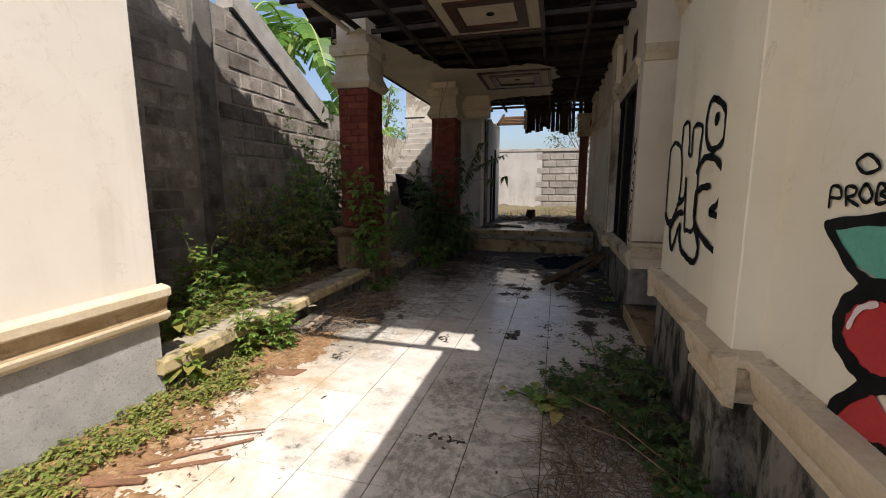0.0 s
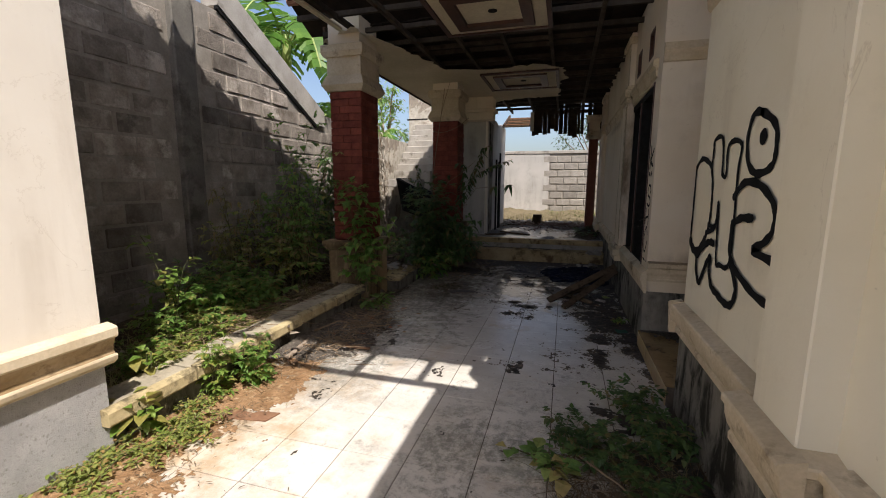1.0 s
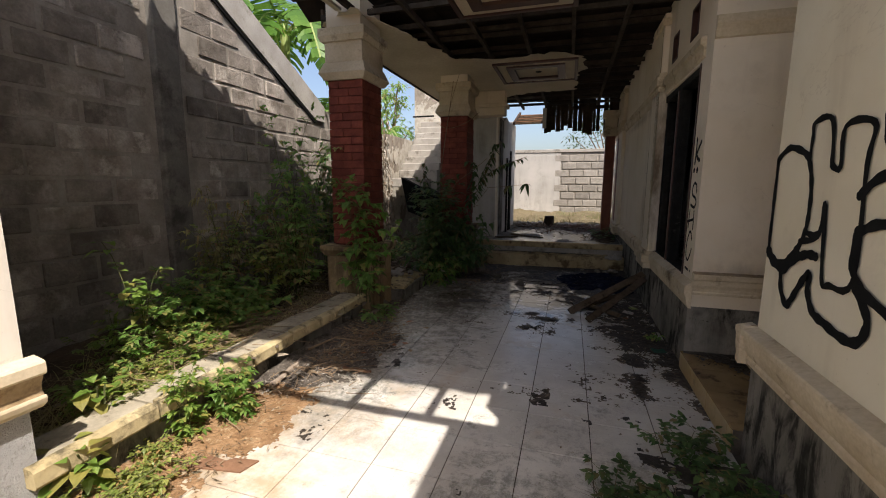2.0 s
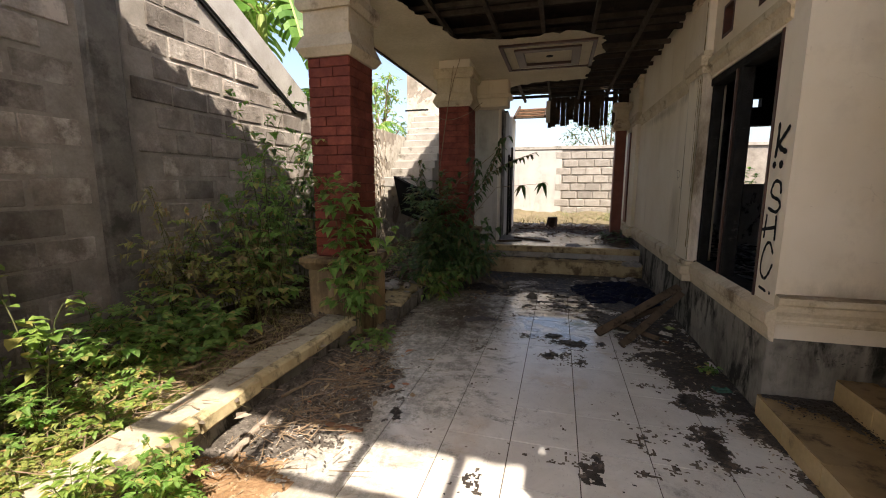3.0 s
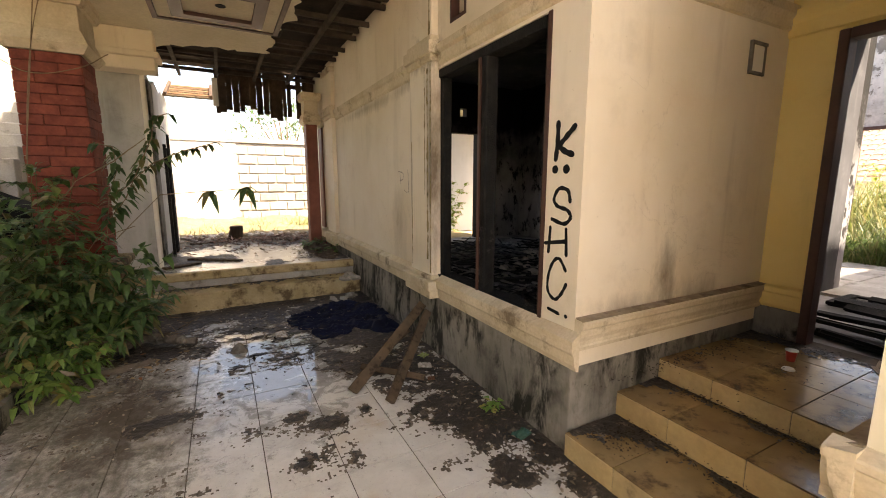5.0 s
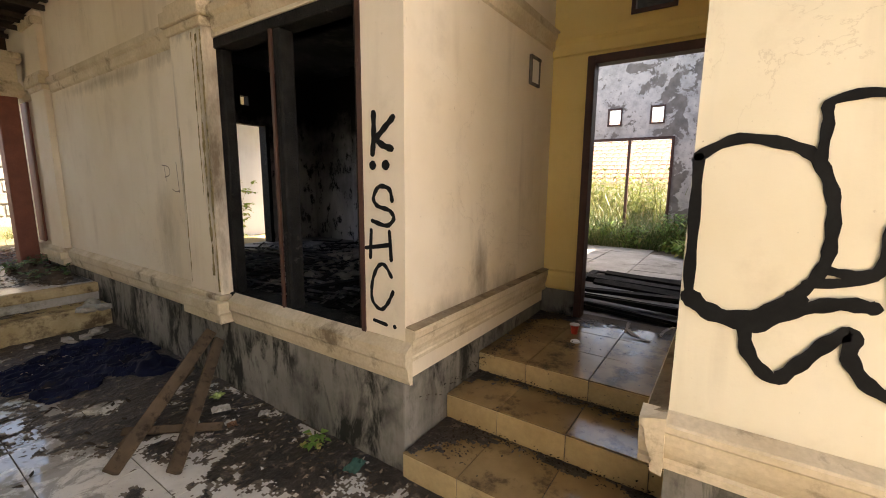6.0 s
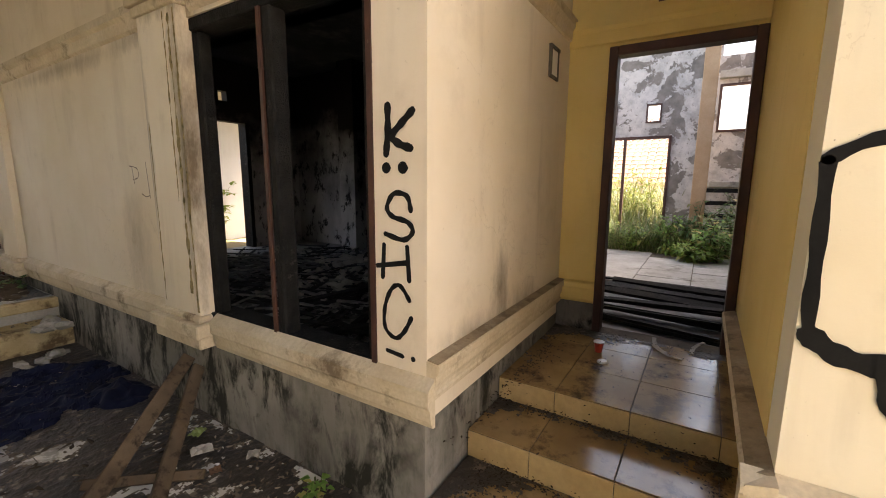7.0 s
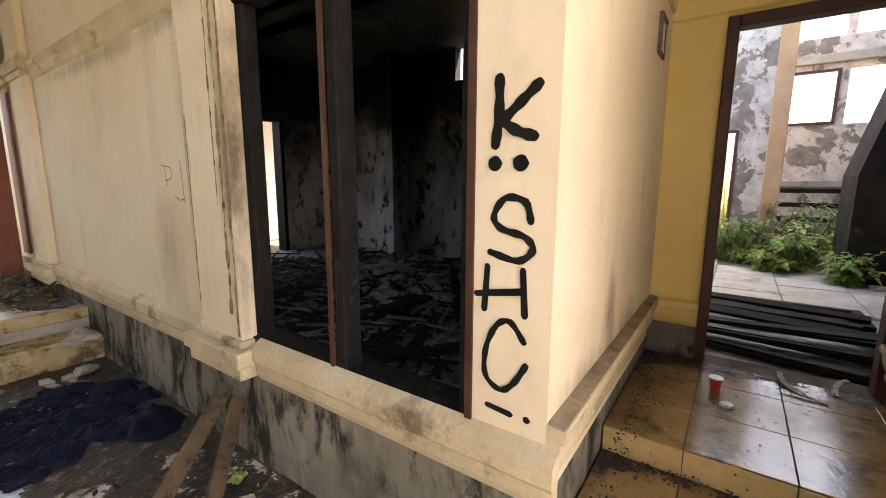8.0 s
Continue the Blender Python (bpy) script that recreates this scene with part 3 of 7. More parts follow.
mound("planter_soil", -4.12, -2.38, 1.6, 12.6, 0.2, 0.07, 0.12, SOIL, "dark planting soil between curb and boundary wall", 3)
mound("yard_ground", -6, 8, 12.9, 17.5, 0.45, 0.10, 0.2, FARGROUND, "sunlit yard ground with dry earth and rubble", 5)
mound("courtyard_ground", 3.0, 16, -3, 13.2, 0.36, 0.05, 0.3, DRY, "overgrown courtyard ground behind the door", 8)

# ---- mouldings ----
BASE = [(0, 0.785), (0.074, 0.766), (0.08, 0.758), (0.08, 0.735), (0.066, 0.722), (0.062, 0.68), (0.05, 0.64), (0.034, 0.61), (0.042, 0.598), (0.04, 0.57), (0, 0.56)]


def ledge(bm, p, q, out, profile):
    """A moulding along the wall line from p to q; out points away from the wall."""
    p, q, out = Vector((*p, 0)), Vector((*q, 0)), Vector((*out, 0))
    d = (q - p).normalized()
    prism(bm, profile, lambda u, v, w: p + out * (u - 0.002) + d * w + Vector((0, 0, v)), (q - p).length)
    return bm


def frustum(bm, cx, cy, hx0, hy0, hx1, hy1, z0, z1):
    lo = [bm.verts.new((cx + sx * hx0, cy + sy * hy0, z0)) for sx, sy in ((-1, -1), (1, -1), (1, 1), (-1, 1))]
    hi = [bm.verts.new((cx + sx * hx1, cy + sy * hy1, z1)) for sx, sy in ((-1, -1), (1, -1), (1, 1), (-1, 1))]
    for i in range(4):
        j = (i + 1) % 4
        bm.faces.new((lo[i], lo[j], hi[j], hi[i]))
    bm.faces.new(lo[::-1])
    bm.faces.new(hi)
    return bm


def shifted(profile, dz, k=1.0):
    return [(u * k, v + dz) for u, v in profile]


# ---- boundary wall of blocks ----
bm = bmesh.new()
prism(bm, [(-6, 0), (8.62, 0), (8.62, 2.90), (7.05, 2.90), (5.2, 3.82), (-6, 3.82)], lambda u, v, w: (-4.11 - w, u, v - 0.1), 0.16)
WEST = structure("wall_west", bm, MORTAR, "bare concrete block boundary wall with raking concrete coping")
bm = bmesh.new()
prism(bm, [(5.0, 3.78), (7.1, 2.60), (7.35, 2.60), (7.35, 2.84), (5.1, 4.11), (5.0, 4.11)], lambda u, v, w: (-4.06 - w, u, v), 0.26)
part("coping", bm, CONCRETE, WEST, "smooth grey concrete raking coping beam")
bm = bmesh.new()
prism(bm, [(8.63, -0.1), (10.25, -0.1), (10.25, 2.55), (9.9, 2.68), (9.3, 2.80), (8.63, 2.86)], lambda u, v, w: (-4.17 - w, u, v), 0.14)
structure("wall_west_far", bm, PEELW, "whitewashed stretch of the boundary wall in the sun")
part("post", boxes((-4.16, -4.03, 4.29, 4.57, 0, 3.82), bevel=0.012), POST, WEST, "grey concrete wall post")
# solid dark strip: paints the shade line below the coping
bm = bmesh.new()
prism(bm, [(5.0, 3.735), (7.1, 2.555), (7.1, 2.595), (5.0, 3.775)], lambda u, v, w: (-4.075 - w, u, v), 0.05)
part("shade_strip", bm, CHAR, WEST, "dark strip that paints the shade line under the coping")

# side building by the drive, with its sunlit wall
bm = boxes((-2.5, -2.32, -6, 2.06, 0.54, 3.4), (-4.1, -2.504, 1.84, 2.04, -0.1, 3.4))
GATE = structure("wall_gatehouse", bm, WHITE, "white painted wall of the side building in full sun")
part("plinth", boxes((-2.5, -2.325, -6, 2.055, -0.1, 0.545)), ROUGHCAST, GATE, "rough grey spatter-dash plinth")
bm = bmesh.new()
ledge(bm, (-2.32, -6), (-2.32, 2.10), (1, 0), [(0, 0.795), (0.065, 0.78), (0.075, 0.77), (0.075, 0.725), (0.062, 0.712), (0, 0.712)])
part("cap", bm, MOULD, GATE, "cream cap of the moulding")
bm = bmesh.new()
ledge(bm, (-2.32, -6), (-2.32, 2.095), (1, 0), [(0, 0.711), (0.055, 0.711), (0.050, 0.695), (0.034, 0.665), (0.030, 0.635), (0.040, 0.612), (0, 0.612)])
part("hollow", bm, STAINED, GATE, "rain-stained brown hollow of the moulding")
bm = bmesh.new()
ledge(bm, (-2.32, -6), (-2.32, 2.098), (1, 0), [(0, 0.611), (0.052, 0.611), (0.056, 0.60), (0.050, 0.575), (0.018, 0.548), (0, 0.545)])
part("fillet", bm, MOULD, GATE, "cream lower fillet")

# ---- house walls towards the carport ----
NEAR = structure("wall_east_near", boxes((1.02, 1.22, -6, 3.57, 0.555, 3.6)), CHALK, "cream plastered house wall with black spray tags")
part("plinth", boxes((1.01, 1.215, -6, 3.565, -0.1, 0.565)), CEMENT, NEAR, "grey mossy cement plinth")
part("pilaster", boxes((0.912, 1.06, 1.85, 2.16, 0.56, 3.6), bevel=0.006), CHALK, NEAR)
part("pilaster_foot", boxes((0.895, 1.011, 1.84, 2.17, -0.1, 0.565)), CEMENT, NEAR)
bm = bmesh.new()
for p, q, o in (((1.02, 2.235), (1.02, 3.655), (1, 0)), ((0.912, 1.775), (0.912, 2.235), (1, 0)), ((1.02, -6), (1.02, 1.775), (1, 0))):
    ledge(bm, p, q, (-1, 0), BASE)
for y, o in ((1.85, -1), (2.16, 1)):
    ledge(bm, (0.9125, y), (1.02, y), (0, o), shifted(BASE, 0.0, 0.97))
part("moulding", bm, MOULD, NEAR, "chipped cream base moulding")
bm = bmesh.new()
ledge(bm, (0.941, 3.57), (2.90, 3.57), (0, 1), BASE)
part("return_moulding", bm, MOULD, NEAR)
bm = bmesh.new()
ledge(bm, (1.0, 3.57), (2.88, 3.57), (0, 1), [(0.003, 0.791), (0.072, 0.773), (0.070, 0.765), (0.003, 0.783)])
part("ledge_dirt", bm, LEDGE, NEAR, "brown dust lying on the ledge")
bm = bmesh.new()
for p, q in (((1.02, 2.21), (1.02, 3.6)), ((0.912, 1.80), (0.912, 2.21)), ((1.02, -6), (1.02, 1.80))):
    ledge(bm, p, q, (-1, 0), [(0, 2.86), (0.06, 2.85), (0.06, 2.79), (0.03, 2.76), (0.02, 2.68), (0, 2.66)])
part("cornice", bm, MOULD, NEAR)

X = 0.99
EAST = structure("wall_east", boxes((X, 1.17, 4.80, 5.10, 0.55, 3.6), (X, 1.17, 5.10, 6.62, 0.55, 0.70), (X, 1.17, 5.10, 6.62, 2.58, 2.88), (X, 1.17, 5.10, 5.30, 2.88, 3.16),
                                    (X, 1.17, 5.55, 6.05, 2.88, 3.16), (X, 1.17, 6.30, 6.62, 2.88, 3.16), (X, 1.17, 5.10, 6.62, 3.16, 3.6), (X, 1.17, 6.62, 12.1, 0.55, 3.6)), PLASTER, "cream plastered window wall with stains and black lettering")
part("plinth", boxes((X - 0.008, 1.165, 4.81, 12.1, -0.1, 0.552)), CEMENT, EAST, "grey damp cement plinth with black mould streaks")
for y0, y1 in ((6.52, 6.99), (10.2, 10.75)):
    p = part("pilaster", boxes((0.925, X + 0.03, y0, y1, 0.6, 3.5), bevel=0.008), PLASTER, EAST)
    bm = bmesh.new()
    for z0, z1, k in ((2.64, 2.70, 0.02), (2.70, 2.80, 0.045), (2.80, 2.85, 0.02), (3.36, 3.44, 0.03)):
        box(bm, 0.925 - k, X + 0.001, y0 - k, y1 + k, z0, z1, 0.006)
    part("capital", bm, MOULD, p)
    bm = bmesh.new()
    for z0, z1, k in ((0.55, 0.63, 0.05), (0.63, 0.72, 0.075), (0.72, 0.76, 0.03)):
        box(bm, 0.925 - k, X + 0.001, y0 - k, y1 + k, z0, z1, 0.008)
    part("base", bm, MOULD, p)


def flaking(name, label, y, z0, z1, w, x, seed, material, parent, lean=0.0):
    """A ragged upright streak of stained, flaking paint on a wall that faces -x."""
    vs, fs = [], []
    n = int((z1 - z0) / 0.012)
    for k in range(n + 1):
        z = z0 + (z1 - z0) * k / n
        g = 0.5 + 0.9 * noise.noise((seed, 2.0, z * 3)) + 0.7 * noise.noise((seed, 5.0, z * 11)) + 0.5 * noise.noise((seed, 8.0, z * 31))
        m = 0.35 * noise.noise((seed, 11.0, z * 4)) + 0.2 * noise.noise((seed, 14.0, z * 22))
        half = w * max(0.02, min(1.0, g)) / 2
        c = y + w * m * 0.6 + lean * (z - z0)
        vs += [(x, c - half, z), (x - 0.002, c, z), (x, c + half, z)]
    for k in range(n):
        a = 3 * k
        fs += [(a, a + 1, a + 4, a + 3), (a + 1, a + 2, a + 5, a + 4)]
    me = bpy.data.meshes.new(name)
    me.from_pydata(vs, [], fs)
    me.materials.append(material)
    ob = new(name, me)
    ob.parent = parent
    return tagged(ob, label)


for y, z0, z1, w, seed in ((6.540, 0.78, 2.62, 0.035, 1), (6.60, 0.9, 2.6, 0.045, 2), (6.66, 1.5, 2.62, 0.022, 3), (6.95, 0.8, 2.0, 0.02, 4), (6.56, 2.86, 3.3, 0.04, 5)):
    flaking("flaking_edge", "green-brown flaking paint on the pilaster edge", y, z0, z1, w, 0.9235, seed, FLAKE, EAST)
WB = [(0, 0.775), (0.055, 0.735), (0.06, 0.73), (0.06, 0.66), (0.045, 0.64), (0.035, 0.58), (0.02, 0.545), (0, 0.54)]
bm = bmesh.new()
for a, b in ((4.755, 6.45), (7.06, 10.13), (10.83, 12.1)):
    ledge(bm, (X, a), (X, b), (-1, 0), WB)
part("moulding", bm, MOULD, EAST, "cream base moulding, stained")
bm = bmesh.new()
for a, b in ((5.0, 6.475), (7.035, 10.155), (10.8, 12.1)):
    ledge(bm, (X, a), (X, b), (-1, 0), [(0, 2.78), (0.05, 2.76), (0.05, 2.71), (0.025, 2.69), (0.02, 2.62), (0, 2.60)])
part("cornice", bm, MOULD, EAST, "cream cornice band stained yellow")

# entry recess
LEFT = structure("wall_entry_left", boxes((1.17, 2.95, 4.80, 4.95, 0.55, 3.6)), PLASTER, "cream entry wall with rain stains")
part("plinth", boxes((0.985, 2.95, 4.806, 4.945, -0.1, 0.665)), CEMENT, LEFT, "bare grey cement plinth")
bm = bmesh.new()
ledge(bm, (0.99, 4.80), (2.95, 4.80), (0, -1), [(0, 0.846), (0.064, 0.838), (0.068, 0.830), (0.066, 0.80), (0.052, 0.785), (0.048, 0.745), (0.034, 0.715), (0.03, 0.69), (0.036, 0.68), (0.034, 0.66), (0, 0.655)])
part("moulding", bm, MOULD, LEFT, "cream base moulding with a dusty top")
bm = bmesh.new()
ledge(bm, (0.995, 4.80), (2.93, 4.80), (0, -1), [(0.003, 0.853), (0.060, 0.845), (0.058, 0.838), (0.003, 0.844)])
part("ledge_dirt", bm, LEDGE, LEFT, "brown dust lying on the ledge")
bm = bmesh.new()
ledge(bm, (0.99, 4.80), (2.95, 4.80), (0, -1), [(0, 2.85), (0.05, 2.84), (0.05, 2.78), (0.03, 2.75), (0.02, 2.69), (0, 2.68)])
part("cornice", bm, MOULD, LEFT)
structure("wall_entry_right", boxes((1.22, 3.1, 3.42, 3.574, 0.0, 3.6)), YELLOW, "ochre yellow entry wall")
DOORW = structure("wall_door", boxes((2.95, 3.1, 4.50, 4.80, 0, 3.6), (2.95, 3.1, 3.58, 4.50, 2.60, 2.86), (2.95, 3.1, 3.58, 3.90, 2.86, 3.6), (2.95, 3.1, 4.21, 4.50, 2.86, 3.6), (2.95, 3.1, 3.90, 4.21, 3.10, 3.6)), YELLOW, "ochre yellow wall round the doorway")
bm = bmesh.new()
ledge(bm, (2.95, 3.57), (2.95, 4.80), (-1, 0), [(0, 2.82), (0.05, 2.81), (0.05, 2.75), (0.03, 2.72), (0.02, 2.64), (0, 2.63)])
part("cornice", bm, YELLOW, DOORW)
bm = bmesh.new()
ledge(bm, (2.95, 4.50), (2.95, 4.80), (-1, 0), [(0, 0.846), (0.056, 0.838), (0.06, 0.830), (0.058, 0.80), (0.046, 0.785), (0.042, 0.745), (0.028, 0.70), (0, 0.655)])
part("moulding", bm, YELLOW, DOORW)
part("vent_frame", boxes((2.94, 3.0, 3.90, 4.21, 2.86, 2.89), (2.94, 3.0, 3.90, 4.21, 3.07, 3.10), (2.94, 3.0, 3.90, 3.93, 2.89, 3.07), (2.94, 3.0, 4.18, 4.21, 2.89, 3.07)), BROWN, DOORW, "dark brown vent frame")
part("plinth_strip", boxes((2.93, 2.952, 4.50, 4.80, 0.45, 0.67)), CEMENT, DOORW)

door = structure("door_1", boxes((2.90, 3.02, 4.44, 4.50, 0.45, 2.60), (2.90, 3.02, 3.575, 3.635, 0.45, 2.60), (2.90, 3.02, 3.635, 4.44, 2.535, 2.60), bevel=0.006), BROWN, "open doorway with a dark brown wooden frame, leaf gone")

# meter box on the entry wall
mb = empty("meter_box", "small shallow wall box with a rusty frame and no meter", "meter box", at=(2.55, 4.80, 2.45))
part("frame", boxes((-0.095, 0.095, -0.014, 0.004, -0.105, -0.085), (-0.095, 0.095, -0.02, 0.004, 0.085, 0.105), (-0.095, -0.075, -0.02, 0.004, -0.085, 0.085), (0.075, 0.095, -0.014, 0.004, -0.085, 0.085)), DEADWOOD, mb)
part("back_plate", boxes((-0.075, 0.075, -0.008, 0.003, -0.085, 0.085)), WHITE, mb)

# ---- window ----
win = structure("window_1", boxes((1.0, 1.13, 5.10, 5.15, 0.70, 2.58), (1.0, 1.13, 6.55, 6.62, 0.70, 2.58), (1.0, 1.13, 5.15, 6.55, 2.51, 2.58), (1.0, 1.13, 5.15, 6.55, 0.70, 0.75), bevel=0.006), CHAR, "burnt window frame without glass")
part("mullion", boxes((0.995, 1.10, 5.762, 5.832, 0.75, 2.51), bevel=0.01), CHAR, win, "charred double mullion")
part("mullion_face", boxes((0.985, 0.999, 5.835, 5.86, 0.75, 2.51)), BROWN, win, "strip of brown paint left on the mullion")
part("jamb_face", boxes((0.982, 1.002, 5.085, 5.115, 0.72, 2.58)), BROWN, win, "brown painted jamb strip, paint flaking")
part("inner_jamb", boxes((1.02, 1.10, 6.46, 6.545, 0.75, 2.51), bevel=0.01), CHAR, win)
part("window_sill", boxes((0.93, 1.0, 5.10, 6.45, 0.705, 0.735), bevel=0.006), MOULD, win)
part("burnt_sill", boxes((0.984, 1.17, 5.13, 6.56, 0.70, 0.768), bevel=0.012), CHAR, win, "charred inner sill")
part("sill_dirt", boxes((0.962, 0.986, 5.12, 6.44, 0.735, 0.746), bevel=0.003), STAINED, win, "brown dirt on the window sill")
for y0, y1 in ((5.30, 5.55), (6.05, 6.30)):
    part("vent_frame", boxes((0.985, 1.06, y0, y1, 2.88, 2.905), (0.985, 1.06, y0, y1, 3.135, 3.16), (0.985, 1.06, y0, y0 + 0.025, 2.905, 3.135), (0.985, 1.06, y1 - 0.025, y1, 2.905, 3.135)), BROWN, win)

# ---- burnt room ----
structure("room_floor", boxes((1.17, 5.4, 4.95, 11.0, -0.1, 0.42), (3.1, 5.4, 3.2, 4.95, -0.1, 0.42)), SOOTFLOOR, "sooty tiled floor of the burnt room covered in rubble")
N = 10.8
structure("wall_room_north", boxes((1.17, 2.72, N, N + 0.15, 0.42, 3.6), (2.72, 3.33, N, N + 0.15, 0.42, 1.56), (2.72, 3.33, N, N + 0.15, 2.61, 2.94), (2.72, 2.93, N, N + 0.15, 2.94, 3.10), (3.08, 3.33, N, N + 0.15, 2.94, 3.10), (2.72, 3.33, N, N + 0.15, 3.10, 3.6),
                                   (3.33, 3.41, N, N + 0.15, 0.42, 3.6), (3.41, 4.18, N, N + 0.15, 2.61, 2.94), (3.41, 3.69, N, N + 0.15, 2.94, 3.10), (3.84, 4.18, N, N + 0.15, 2.94, 3.10), (3.41, 4.18, N, N + 0.15, 3.10, 3.6), (4.18, 5.4, N, N + 0.15, 0.42, 3.6)), SOOTWASH, "soot-blackened room wall with a doorway, a window and small vents")
structure("wall_room_east", boxes((5.25, 5.4, 5.12, 7.7, 0.42, 3.6), (5.25, 5.4, 7.7, 7.98, 0.42, 3.12), (5.25, 5.4, 7.98, N, 0.42, 3.6), (4.85, 5.25, 8.9, 9.25, 0.42, 3.6)), SOOTWASH, "soot-blackened wall with peeling paint")
structure("wall_room_south", boxes((3.1, 5.25, 5.12, 5.27, 0.42, 3.6), (2.955, 3.1, 4.804, 5.27, 0.42, 3.6)), SOOT, "soot-blackened partition wall")
structure("ceiling_room", boxes((1.17, 5.4, 2.5, 11.0, 3.6, 3.7)), SOOT, "blackened room ceiling")
structure("wall_passage_south", boxes((3.1, 3.4, 3.2, 3.42, 0.3, 3.6), (3.1, 5.3, 2.5, 2.7, 0.3, 4.6), (3.1, 3.3, 2.7, 3.2, 0.3, 3.6)), SOOT, "blackened passage wall")
structure("wall_outer", boxes((4.42, 7.0, 12.6, 12.8, 0.3, 3.25)), COOLWALL, "whitewashed wall beyond the room doorway, in shade")
# canopy added only to keep sun off the wall beyond the doorway
structure("shading_canopy", boxes((4.25, 7.0, 10.96, 12.9, 3.26, 3.36)), CONCRETE, "concrete canopy added to keep the wall beyond in shade")
part("door_post", boxes((4.12, 4.19, N - 0.04, N + 0.17, 0.42, 2.62)), CHAR, bpy.data.objects["wall_room_north"])
# ---- entry steps ----
STEPS = structure("entry_steps", boxes((0.962, 1.386, 3.57, 4.80, -0.1, 0.143), (1.39, 1.782, 3.57, 4.80, -0.1, 0.303), (1.789, 2.95, 3.57, 4.80, -0.1, 0.443), (2.95, 3.1, 3.6, 4.5, -0.1, 0.44)), GROUT, "three brown tiled entry steps and landing, dusty and wet")

# ---- terrace ----
TERR = structure("terrace_floor", boxes((-2.0, 0.995, 9.40, 13.0, -0.1, 0.43), bevel=0.012), CONCRETE, "raised terrace slab, worn and littered")
part("step", boxes((-2.0, 0.985, 9.05, 9.42, -0.1, 0.235), bevel=0.014), STEPPAINT, TERR, "cream painted concrete step, chipped edge")
part("nosing", boxes((-2.0, 0.985, 9.37, 9.46, 0.33, 0.437), bevel=0.012), STEPPAINT, TERR, "cream painted step edge, chipped")
part("screed", boxes((-1.95, 0.96, 9.462, 12.2, 0.429, 0.436)), TILE, TERR, "worn white terrace screed")

structure("curb_bed", boxes((-2.6, -2.2, -6, 5.3, -0.12, 0.004)), CONCRETE, "rough concrete bed along the planter curb")

# ---- curb of the planter ----
CURB = structure("curb", boxes((-2.56, -2.325, 2.07, 5.24, -0.1, 0.25), (-2.42, -2.12, 5.95, 8.1, -0.1, 0.16)), CEMENT, "low planter curb with a dusty top and a broken yellow edge")
yy = 2.0
for ln, dz, tw in ((0.62, 0.0, 0.3), (0.75, 0.004, -0.4), (0.5, -0.006, 0.8), (0.66, 0.003, -0.5), (0.70, 0.0, 0.3)):
    bm = bmesh.new()
    prism(bm, [(-0.21, 0), (0.032, 0), (0.032, 0.038), (-0.21, 0.046)], lambda u, v, w: (u, w - ln / 2, v), ln - 0.012)
    bmesh.ops.bevel(bm, geom=list(bm.edges), offset=0.004, segments=1, affect="EDGES")
    o = part("cap_stone", bm, CURBTOP, CURB)
    o.matrix_world = pose(-2.36, yy + ln / 2, 0.24 + dz, tw, 0, tw * 0.8)
    bm = bmesh.new()
    prism(bm, [(0.036, -0.045), (0.095, -0.045), (0.105, -0.03), (0.100, 0.038), (0.085, 0.052), (0.036, 0.056)], lambda u, v, w: (u, w - ln / 2, v), ln - 0.02)
    o = part("edging", bm, CAP, CURB, "yellow painted edge, chipped")
    o.matrix_world = pose(-2.36, yy + ln / 2, 0.24 + dz, tw, 0, tw * 0.8)
    yy += ln
for y, dx, rz in ((6.25, 0.0, 4), (6.72, -0.04, -7), (7.25, 0.03, 6)):
    bm = boxes((-0.17, 0.15, -0.23, 0.22, 0, 0.045), bevel=0.01)
    o = part("cap_stone", bm, CAP, CURB)
    o.matrix_world = pose(-2.27 + dx, y, 0.162, 2, 2, rz)

# ---- columns ----
BRICKS = []


